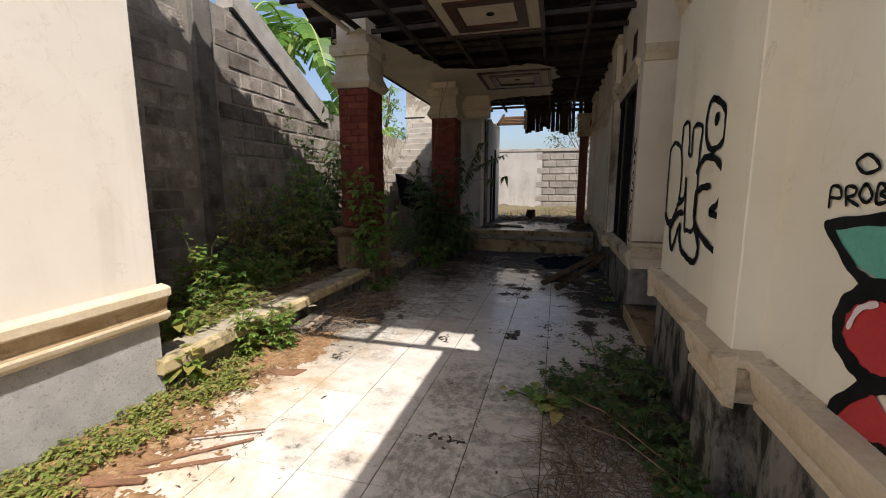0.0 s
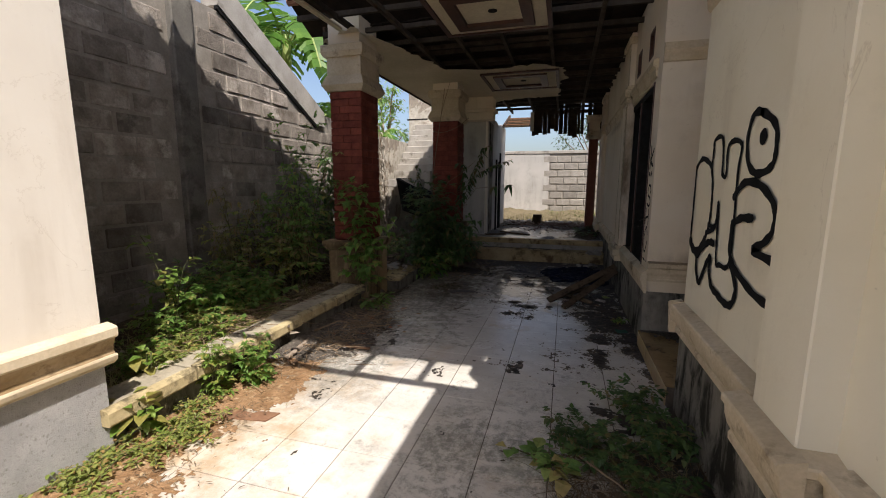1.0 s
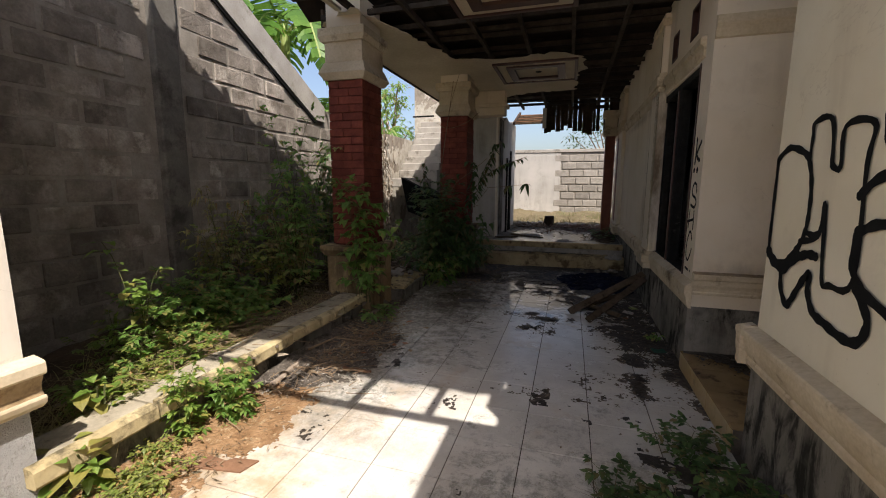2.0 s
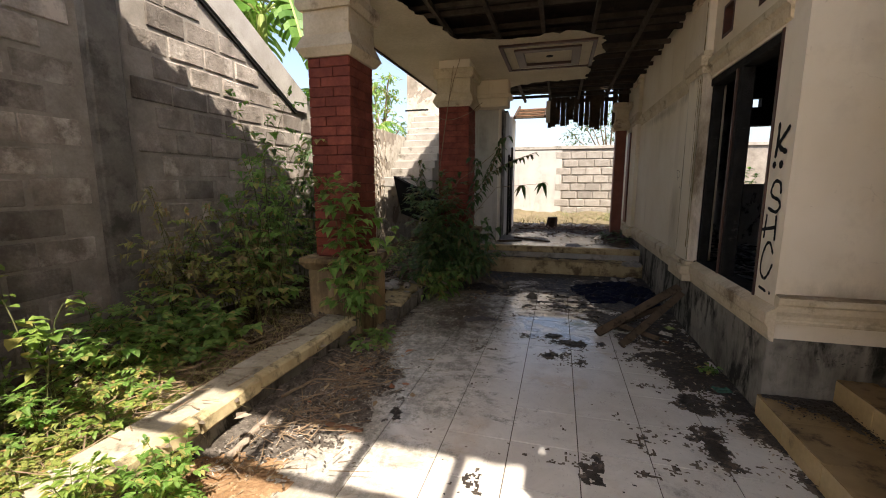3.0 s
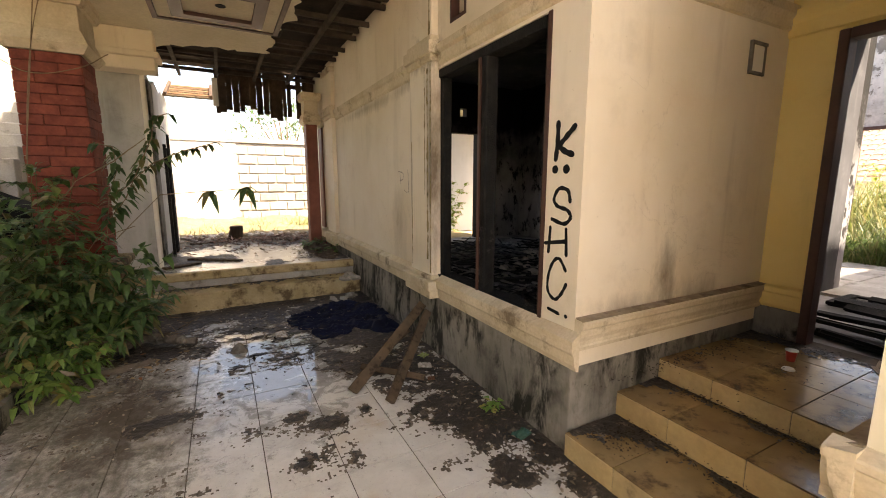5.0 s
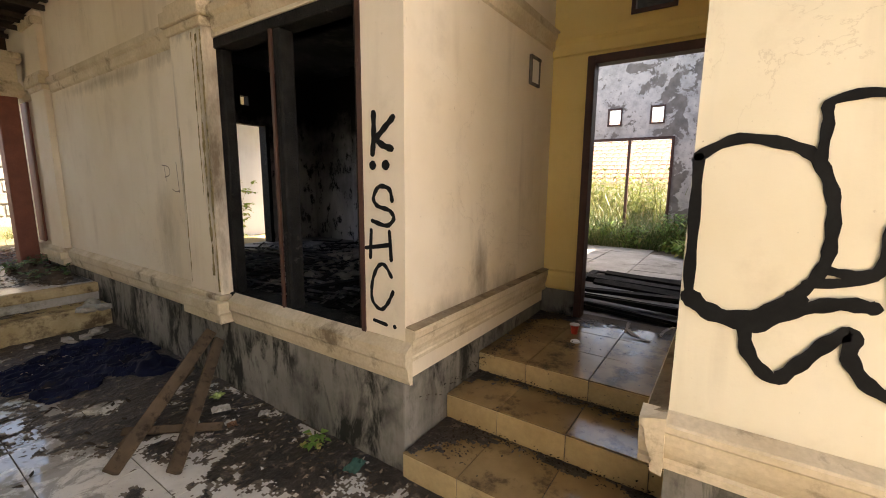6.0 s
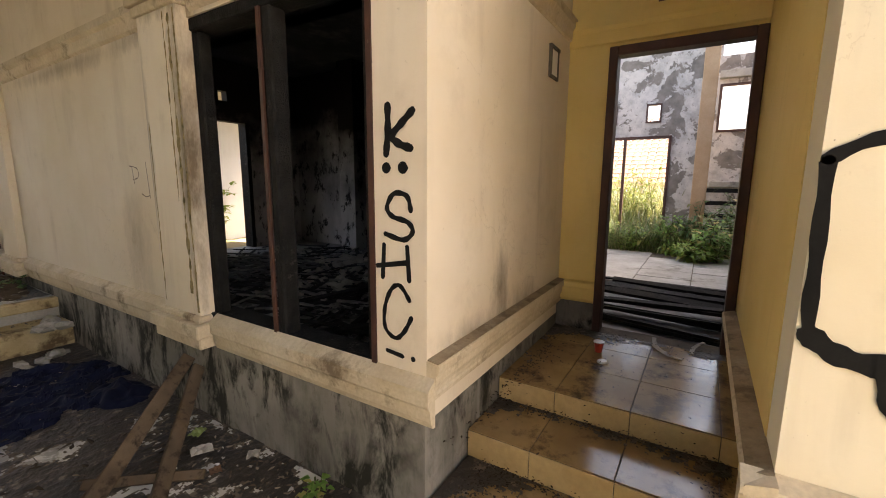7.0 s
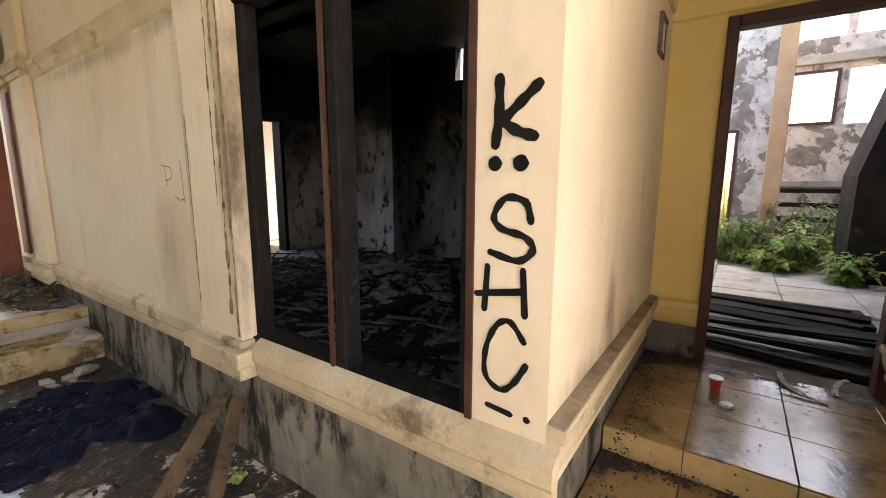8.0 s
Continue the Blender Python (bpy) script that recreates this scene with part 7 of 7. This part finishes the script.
def stones(name, label, spots, material, seed, size=(0.02, 0.06)):
    r = random.Random(seed)
    bm = bmesh.new()
    for x, y, rx, ry, z, n in spots:
        for k in range(n):
            s = r.uniform(*size)
            m = Matrix.Translation((x + r.gauss(0, rx / 2), y + r.gauss(0, ry / 2), z + s * 0.25)) @ pose(0, 0, 0, r.uniform(-25, 25), r.uniform(-25, 25), r.uniform(0, 360)) @ Matrix.Diagonal((s * r.uniform(.7, 1.5), s, s * r.uniform(.3, .8), 1))
            bmesh.ops.create_icosphere(bm, subdivisions=1, radius=0.5, matrix=m)
    return tagged(link(name, bm, material), label, "rubble", kind="stuff")


stones("gravel", "small dark crumbs and gravel on the floor edges", ((0.85, 5.2, 0.16, 1.2, 0.0, 120), (1.25, 4.7, 0.2, 0.08, 0.15, 40), (-2.1, 4.2, 0.2, 1.2, 0.0, 80), (2.4, 4.65, 0.6, 0.12, 0.45, 40)), SOIL, 1, (0.006, 0.016))
stones("rubble", "broken plaster and stone rubble", ((-2.5, 6.7, 0.3, 0.4, 0.22, 26), (-0.2, 12.9, 1.5, 0.5, 0.46, 60), (0.62, 8.75, 0.3, 0.2, 0.0, 12), (0.8, 8.9, 0.15, 0.1, 0.235, 8)), CONCRETE, 2, (0.05, 0.16))
stones("room_rubble", "heap of grey rubble in the burnt room", ((3.9, 8.2, 0.5, 0.4, 0.43, 70), (3.2, 7.4, 0.8, 0.8, 0.43, 60)), CONCRETE, 3, (0.06, 0.2))


def lump(name, label, category, cx, cy, z, rx, ry, h, material, seed, n=26, parent=None):
    """A crumpled heap."""
    vs, fs = [], []
    for j in range(n + 1):
        for i in range(n + 1):
            u, v = 2 * i / n - 1, 2 * j / n - 1
            k = max(0.0, 1 - (u * u + v * v) ** 0.9)
            x, y = cx + u * rx, cy + v * ry
            zz = z + h * k * (0.65 + 0.9 * abs(noise.noise((x * 5, y * 5, seed))) + 0.5 * noise.noise((x * 13, y * 13, seed)))
            if name == "sheet":
                fold = 1 - abs(noise.noise((x * 5.2 + y * 2.5, y * 4.4, seed))) * 2.4
                zz = z + 0.012 + h * min(1.0, 3 * k) * max(0.0, fold) ** 2 * (0.4 + 0.6 * max(0.0, min(1.0, (x - 0.2) / 0.5))) + 0.012 * noise.noise((x * 9, y * 9, 2)) + 0.03 * max(0.0, 1 - 3.0 * abs(noise.noise((x * 4 + 3 * y, y * 12 - 3 * x, 6)))) * min(1.0, 3 * k)
                if k < 0.24 + 0.55 * noise.noise((x * 3.2, y * 3.2, 1)) + 0.25 * noise.noise((x * 10, y * 10, 4)):
                    zz = z - 0.02
            vs.append((x + 0.03 * noise.noise((x * 9, y * 9, 5)), y, zz if k > 0 else z - 0.01))
    for j in range(n):
        for i in range(n):
            a = j * (n + 1) + i
            fs.append((a, a + 1, a + n + 2, a + n + 1))
    me = bpy.data.meshes.new(name)
    me.from_pydata(vs, [], fs)
    me.materials.append(material)
    ob = new(name, me)
    if parent:
        ob.parent = parent
        return tagged(ob, label)
    return tagged(ob, label, category)


lump("stone", "muddy broken stone lying in the shallow water", "stone", -0.70, 7.42, 0.0, 0.085, 0.07, 0.10, DEADWOOD, 21, 14)
tarp = empty("tarpaulin", "crumpled dark blue tarpaulin lying in the mud before the steps", "tarpaulin")
lump("sheet", "flat muddy stretch of blue sheet", "", 0.42, 7.95, 0.0, 0.60, 0.74, 0.042, TARP, 3, 84, tarp)
lump("bunched_end", "bunched end of the blue sheet", "", 0.76, 7.48, 0.005, 0.20, 0.28, 0.105, TARP, 5, 48, tarp)
lump("terrace_dirt", "dark dirt and rubbish along the terrace wall", "dirt heap", 0.72, 10.6, 0.43, 0.25, 1.1, 0.12, SOIL, 8)

tr = empty("plank_trestle", "two rough planks leaning on the plinth with a cross piece", "planks", at=(0.5, 6.45, 0))
for nm, p, q, w, h in (("plank", (-0.46, -0.34, 0.02), (0.44, 0.31, 0.42), 0.085, 0.035), ("plank", (-0.26, -0.62, 0.02), (0.44, 0.19, 0.38), 0.075, 0.035), ("cross_piece", (-0.29, 0.0, 0.05), (0.09, -0.48, 0.07), 0.05, 0.022), ("plank", (-0.34, -0.12, 0.015), (0.30, 0.36, 0.16), 0.05, 0.03)):
    bm = bmesh.new()
    bar(bm, p, q, w, h, 40)
    bmesh.ops.bevel(bm, geom=list(bm.edges), offset=0.004, segments=1, affect="EDGES")
    part(nm, bm, PLANK, tr)


def branch(label, pts, r0, r1, seed, material):
    """A knotty dead branch: one uneven tube through the given points."""
    r = random.Random(seed)
    P = [Vector(p) for p in pts]
    n, sides = 7 * (len(P) - 1), 8
    mid = []
    for k in range(n + 1):
        t = k / n * (len(P) - 1)
        i = min(int(t), len(P) - 2)
        mid.append(P[i].lerp(P[i + 1], t - i) + Vector((r.uniform(-1, 1), r.uniform(-1, 1), r.uniform(-0.5, 0.5))) * r0 * 0.3)
    vs, fs = [], []
    for k, c in enumerate(mid):
        d = (mid[min(k + 1, n)] - mid[max(k - 1, 0)]).normalized()
        u = d.cross(Vector((0, 0, 1))).normalized()
        w = u.cross(d)
        size = (r0 + (r1 - r0) * k / n) * r.uniform(0.8, 1.25)
        for j in range(sides):
            g = size * r.uniform(0.82, 1.18)
            vs.append(c + (u * math.cos(j * 2 * math.pi / sides) + w * math.sin(j * 2 * math.pi / sides)) * g)
    for k in range(n):
        for j in range(sides):
            q = (j + 1) % sides
            fs.append((k * sides + j, k * sides + q, (k + 1) * sides + q, (k + 1) * sides + j))
    fs += [tuple(range(sides - 1, -1, -1)), tuple(n * sides + j for j in range(sides))]
    me = bpy.data.meshes.new("branch")
    me.from_pydata(vs, [], fs)
    me.materials.append(material)
    return tagged(new("branch", me), label, "branch", "dead branches")


branch("knotty grey dead branch lying on the muddy tiles", ((-1.72, 7.95, 0.06), (-1.50, 8.02, 0.09), (-1.30, 7.86, 0.07), (-1.08, 7.80, 0.04)), 0.062, 0.035, 1, DEADWOOD)
branch("weathered branch lying in the sun against the curb", ((-2.13, 3.38, 0.045), (-2.15, 3.60, 0.055), (-2.19, 3.84, 0.06)), 0.026, 0.017, 2, BARKLEAF)
branch("long pale dry stalk lying among the weeds", ((0.34, 2.72, 0.05), (0.52, 2.42, 0.13), (0.78, 2.05, 0.10)), 0.006, 0.003, 5, TWIG)
branch("long pale dry stalk lying among the weeds", ((0.40, 2.40, 0.04), (0.60, 2.20, 0.10), (0.72, 1.90, 0.16)), 0.005, 0.003, 6, TWIG)
branch("thin pale twig arching from the column shrub", ((-2.05, 7.75, 1.30), (-1.80, 7.62, 1.62), (-1.52, 7.52, 1.78), (-1.28, 7.50, 1.98)), 0.006, 0.003, 7, TWIG)
branch("thin pale twig arching from the column shrub", ((-1.95, 7.7, 0.80), (-1.70, 7.55, 1.14), (-1.42, 7.50, 1.24)), 0.005, 0.003, 8, TWIG)
branch("thin bent stick on the litter heap", ((-2.22, 4.0, 0.09), (-2.1, 4.25, 0.12), (-1.9, 4.4, 0.06)), 0.010, 0.005, 3, TWIG)
branch("thin bent stick on the litter heap", ((-2.2, 4.6, 0.10), (-1.98, 4.5, 0.09), (-1.72, 4.62, 0.03)), 0.009, 0.004, 4, TWIG)
o = tagged(link("lath", boxes((-0.24, 0.24, -0.014, 0.014, 0, 0.018), bevel=0.002), STRAWBOARD), "dusty wooden lath lying across the litter", "lath")
o.matrix_world = pose(-1.78, 3.885, 0.012, 0, 0, -2)
for i, (x, y, a, sx, sy) in enumerate(((-1.66, 7.36, 12, 0.34, 0.16), (-1.45, 7.45, 50, 0.16, 0.10), (-1.95, 4.05, 35, 0.14, 0.08))):
    bm = bmesh.new()
    bmesh.ops.create_grid(bm, x_segments=12, y_segments=7, size=0.5)
    for v in bm.verts:
        v.co = Vector((v.co.x * sx, v.co.y * sy * (1 - 1.2 * v.co.x ** 2), 0.012 + 0.10 * sy * abs(noise.noise((v.co.x * 3 + i, v.co.y * 3, 1))) + 0.25 * sy * v.co.y ** 2))
    o = tagged(link("dry_leaf", bm, BARKLEAF, smooth=True), "large curled dry leaf lying on the tiles", "leaf", "large dry leaves")
    o.matrix_world = pose(x, y, 0.006, 0, 0, a)
bm = bmesh.new()
for k in range(3):
    bmesh.ops.create_cone(bm, cap_ends=True, segments=14, radius1=0.14 - .006 * k, radius2=0.135 - .006 * k, depth=0.1, matrix=Matrix.Translation((-0.55 + .01 * k, 12.55, 0.5 + 0.09 * k)))
tagged(link("tree_stump", bm, WOOD), "dark cut tree stump on the terrace edge", "stump")
for i, (x, y, a, ln) in enumerate(((-0.9, 12.3, 20, 0.9), (-0.2, 12.4, -15, 1.0), (0.2, 12.7, 60, 0.7), (-0.9, 10.2, -30, 0.8), (-1.3, 9.9, 35, 0.5))):
    bm = boxes((-ln / 2, ln / 2, -0.05, 0.05, 0, 0.03), bevel=0.004)
    o = tagged(link("loose_plank", bm, PLANK), "loose weathered plank lying on the terrace", "plank", "loose planks")
    o.matrix_world = pose(x, y, 0.437, 0, 1, a)
# scraps on the sunlit tiles
bm = bmesh.new()
prism(bm, [(-0.17, -0.06), (0.14, -0.04), (0.18, 0.07), (0.03, 0.06), (0.0, 0.03), (-0.12, 0.05)], lambda u, v, w: (u, v, w), 0.008)
o = tagged(link("board_scrap", bm, STRAWBOARD), "torn brown board scrap lying on the tiles", "board")
o.matrix_world = pose(-1.82, 2.6, 0.001, 0, 0, 5)
for i, (x, y, a, ln, w) in enumerate(((-1.72, 1.45, 32, 0.7, 0.026), (-1.62, 1.62, 41, 0.55, 0.014), (-1.85, 1.3, 22, 0.36, 0.035), (-1.95, 1.2, 70, 0.2, 0.05), (-1.58, 1.78, 27, 0.42, 0.008))):
    bm = boxes((-ln / 2, ln / 2, -w / 2, w / 2, 0, 0.012), bevel=0.002)
    o = tagged(link("wood_splinter", bm, STRAWBOARD), "reddish wood splinter lying on the tiles", "splinter", "splinters")
    o.matrix_world = pose(x, y, 0.003 + 0.0055 * i, 0, 0, a)
bm = bmesh.new()
r = random.Random(9)
for x, y, n, z in ((-1.98, 3.9, 130, 0.06), (-1.98, 4.4, 210, 0.06), (-2.12, 5.2, 50, 0.05), (-2.8, 4.5, 160, 0.27), (-2.75, 3.4, 170, 0.29), (-3.0, 3.5, 120, 0.30), (-2.9, 6.6, 40, 0.26), (0.6, 2.2, 22, 0.03), (0.45, 1.9, 20, 0.02), (-1.3, 8.3, 14, 0.03)):
    for k in range(n):
        a = r.uniform(0, 3.14)
        p = Vector((x + r.gauss(0, 0.17), y + r.gauss(0, 0.4), z * r.uniform(0.75, 1.1)))
        q = p + Vector((math.cos(a), math.sin(a), r.uniform(-.05, .12))) * r.uniform(0.06, 0.26)
        rod(bm, p, q, 0.004, 0.002, 4)
tagged(link("twigs", bm, TWIG), "dry twigs among the litter", "twigs", kind="stuff")

# cup and lid on the landing
cup = empty("plastic_cup", "small red plastic drinking cup standing on the landing", "cup", at=(2.5, 4.36, 0.455))
bm = bmesh.new()
bmesh.ops.create_cone(bm, cap_ends=True, segments=20, radius1=0.024, radius2=0.033, depth=0.07, matrix=Matrix.Translation((0, 0, 0.035)))
part("body", bm, REDCUP, cup)
bm = bmesh.new()
bmesh.ops.create_cone(bm, cap_ends=True, segments=20, radius1=0.037, radius2=0.037, depth=0.006, matrix=Matrix.Translation((0, 0, 0.073)))
part("rim", bm, PLASTIC, cup, "white rim")
bm = bmesh.new()
bmesh.ops.create_cone(bm, cap_ends=True, segments=20, radius1=0.036, radius2=0.03, depth=0.01, matrix=Matrix.Translation((2.33, 4.3, 0.461)))
tagged(link("cup_lid", bm, PLASTIC), "clear plastic cup lid on the landing", "lid")
for i, (x, y, a) in enumerate(((2.72, 3.95, 25), (2.8, 3.8, -20), (2.66, 3.85, 60))):
    bm = bmesh.new()
    for k in range(6):
        t0, t1 = k / 6, (k + 1) / 6
        bar(bm, (t0 * 0.22, 0.03 * math.sin(t0 * 3), 0.006 + 0.03 * t0 * t0), (t1 * 0.22, 0.03 * math.sin(t1 * 3), 0.006 + 0.03 * t1 * t1), 0.028, 0.004)
    o = tagged(link("bark_strip", bm, PALE), "curled pale strip of peeled veneer on the landing", "strip", "veneer strips")
    o.matrix_world = pose(x, y, 0.452, 0, 0, a)
# charred slats on the passage floor
for i in range(16):
    y, x = 4.05 + rnd.uniform(-.1, .1), 3.18 + 0.105 * i + rnd.uniform(-.03, .03)
    bm = bmesh.new()
    bar(bm, (rnd.uniform(-.16, .16), -0.75 + rnd.uniform(0, .2), 0.0), (rnd.uniform(-.16, .16), 0.75 - rnd.uniform(0, .2), rnd.uniform(0, .05)), rnd.uniform(0.03, 0.10), 0.03, rnd.uniform(-25, 25))
    o = tagged(link("charred_slat", bm, CHAR), "charred slats lying across the passage floor", "slat", "charred slats")
    o.location = (x, y, 0.445 + 0.016 * (i % 4))
panel = empty("fallen_door_panel", "burnt panelled door leaf lying on the passage floor", "door leaf", at=(4.75, 4.1, 0.43))
for k in range(4):
    part("rail", boxes((-0.28, 0.28, -0.78 + 0.5 * k, -0.70 + 0.5 * k, 0, 0.035), bevel=0.004), CHAR, panel)
for x in (-0.28, -0.03, 0.22):
    part("stile", boxes((x, x + 0.07, -0.70, 0.72, 0.004, 0.031)), CHAR, panel)
# fallen lattice panel in the room
lt = empty("fallen_lattice", "fallen ceiling lattice lying in the burnt room", "lattice", at=(2.95, 8.9, 0.47))
for k in range(7):
    part("slat", boxes((-0.7, 0.7, -0.75 + 0.24 * k, -0.71 + 0.24 * k, 0, 0.03)), ASH, lt)
    part("slat", boxes((-0.7 + 0.22 * k, -0.66 + 0.22 * k, -0.75, 0.75, 0.03, 0.05)), ASH, lt)
for x0, y0, x1, y1 in ((1.6, 6.3, 2.6, 5.4), (1.5, 7.2, 2.9, 6.7), (2.8, 6.3, 4.2, 7.3), (1.9, 5.4, 3.4, 6.2)):
    bm = bmesh.new()
    bar(bm, (x0, y0, 0.46), (x1, y1, 0.52), 0.09, 0.05)
    tagged(link("fallen_beam", bm, CHAR), "charred beam fallen on the room floor", "beam", "fallen beams")


# ---- pieces: tiles, bricks, blocks ----
def piece_mesh(name, sx, sy, sz, b, material):
    bm = boxes((-sx / 2, sx / 2, -sy / 2, sy / 2, -sz / 2, sz / 2))
    bmesh.ops.bevel(bm, geom=list(bm.edges), offset=b, segments=1, affect="EDGES")
    me = bpy.data.meshes.new(name)
    bm.to_mesh(me)
    bm.free()
    me.materials.append(material)
    return me


def piece(name, me, parent, m):
    o = new(name, me)
    o.parent = parent
    o.matrix_basis = m
    return o


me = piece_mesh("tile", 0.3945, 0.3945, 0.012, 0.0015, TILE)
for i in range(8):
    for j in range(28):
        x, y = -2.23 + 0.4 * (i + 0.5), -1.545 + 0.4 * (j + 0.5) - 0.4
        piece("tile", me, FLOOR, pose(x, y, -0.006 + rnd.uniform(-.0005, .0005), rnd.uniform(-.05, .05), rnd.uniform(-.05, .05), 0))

# rubbish between the planks and the plinth
lump("crumpled_bag", "crumpled pale plastic bag on the lower step", "plastic bag", 0.86, 9.2, 0.236, 0.08, 0.08, 0.09, PALE, 12, 18)
for i, (x, y, a, sx, sy, mt, tx) in enumerate(((0.80, 6.45, 30, 0.10, 0.07, LIMESTEM, "yellow-green"), (0.72, 6.25, -20, 0.12, 0.08, PALE, "pale"), (0.86, 5.95, 50, 0.09, 0.07, PALE, "pale"), (0.84, 5.05, 15, 0.13, 0.08, SCRAP, "green"), (0.66, 6.0, 70, 0.07, 0.06, STRAWBOARD, "brown"))):
    bm = bmesh.new()
    bmesh.ops.create_grid(bm, x_segments=7, y_segments=5, size=0.5)
    for v in bm.verts:
        v.co = Vector((v.co.x * sx, v.co.y * sy, 0.012 + 0.035 * abs(noise.noise((v.co.x * 4 + i, v.co.y * 4, 3)))))
    o = tagged(link("wrapper", bm, mt, smooth=False), tx + " crumpled wrapper lying in the mud by the plinth", "wrapper", "wrappers")
    o.matrix_world = pose(x, y, 0.018, 4, 3, a)
# step tiles: treads and risers, joints in line
cuts = [3.572, 3.65, 4.05, 4.45, 4.797]
meshes = {}


def step_tile(sx, sy, sz, at):
    key = (round(sx, 3), round(sy, 3), round(sz, 3))
    if key not in meshes:
        meshes[key] = piece_mesh("tile", sx, sy, sz, 0.002, RISER if sx < 0.01 else STEPTILE)
    piece("tile", meshes[key], STEPS, pose(*at))


for a, b in zip(cuts, cuts[1:]):
    w, y = b - a - 0.004, (a + b) / 2
    for x0, x1, z in ((0.955, 1.384, 0.147), (1.386, 1.78, 0.307), (1.782, 2.178, 0.447), (2.182, 2.578, 0.447), (2.582, 2.90, 0.447)):
        step_tile(x1 - x0, w, 0.008, ((x0 + x1) / 2, y, z))
    for x, z0, z1 in ((0.959, 0.0, 0.141), (1.386, 0.153, 0.301), (1.785, 0.313, 0.441)):
        step_tile(0.008, w, z1 - z0, (x, y, (z0 + z1) / 2))

# bricks of the columns
me_cache = {}
for shaft, hx, hy, low, top in BRICKS:
    rows = int((top - low) / 0.086)
    ch = (top - low) / rows
    for k in range(rows):
        z = low + ch * (k + 0.5)
        for side in range(4):
            half, deep = (hx, hy) if side % 2 == 0 else (hy, hx)
            cut = half * (0.22 if k % 2 else -0.30) + rnd.uniform(-.02, .02)
            cut = round(cut / (half * 0.1)) * half * 0.1
            for a, b in ((-half, cut), (cut, half)):
                ln = round(b - a - 0.005, 3)
                key = (ln, round(ch, 4))
                if key not in me_cache:
                    me_cache[key] = piece_mesh("brick", ln, 0.03, ch - 0.006, 0.004, BRICK)
                c = (a + b) / 2
                out = -deep + 0.012 + rnd.uniform(-.004, .004)
                m = Matrix.Translation((0, 0, z)) @ pose(0, 0, 0, 0, 0, 90 * side) @ Matrix.Translation((c, out, 0)) @ pose(0, 0, 0, rnd.uniform(-1, 1), rnd.uniform(-.6, .6), rnd.uniform(-.8, .8))
                piece("brick", me_cache[key], shaft, m)

# blocks of the boundary wall and of the far wall
me_full = [piece_mesh("block", 0.03, 0.405, 0.205, 0.008, BLOCK), piece_mesh("block", 0.03, 0.385, 0.20, 0.012, BLOCK), piece_mesh("block", 0.03, 0.41, 0.195, 0.01, BLOCK)]
count = 0
for k in range(17):
    z = 0.02 + 0.228 * (k + 0.5)
    for i in range(18):
        y = 2.3 + 0.43 * i + (0.215 if k % 2 else 0)
        topz = 3.68 if y < 5.2 else 3.68 - 0.56 * (y - 5.2)
        if z + 0.1 > max(topz, 2.6) or 4.10 < y < 4.76 or y > 8.6:
            continue
        m = pose(-4.116 + rnd.uniform(-.004, .008), y + rnd.uniform(-.012, .012), z + rnd.uniform(-.006, .006), rnd.uniform(-.8, .8), rnd.uniform(-.8, .8), rnd.uniform(-.6, .6))
        piece("block", rnd.choice(me_full), WEST, m)
me_far = piece_mesh("block", 0.405, 0.03, 0.20, 0.01, PALEBLOCK)
for k in range(9):
    for i in range(8):
        x = -0.32 + 0.44 * i + (0.22 if k % 2 else 0)
        piece("block", me_far, NORTH, pose(x + rnd.uniform(-.015, .015), 15.012 + rnd.uniform(-.004, .006), 0.52 + 0.235 * k, 0, 0, rnd.uniform(-.5, .5)))
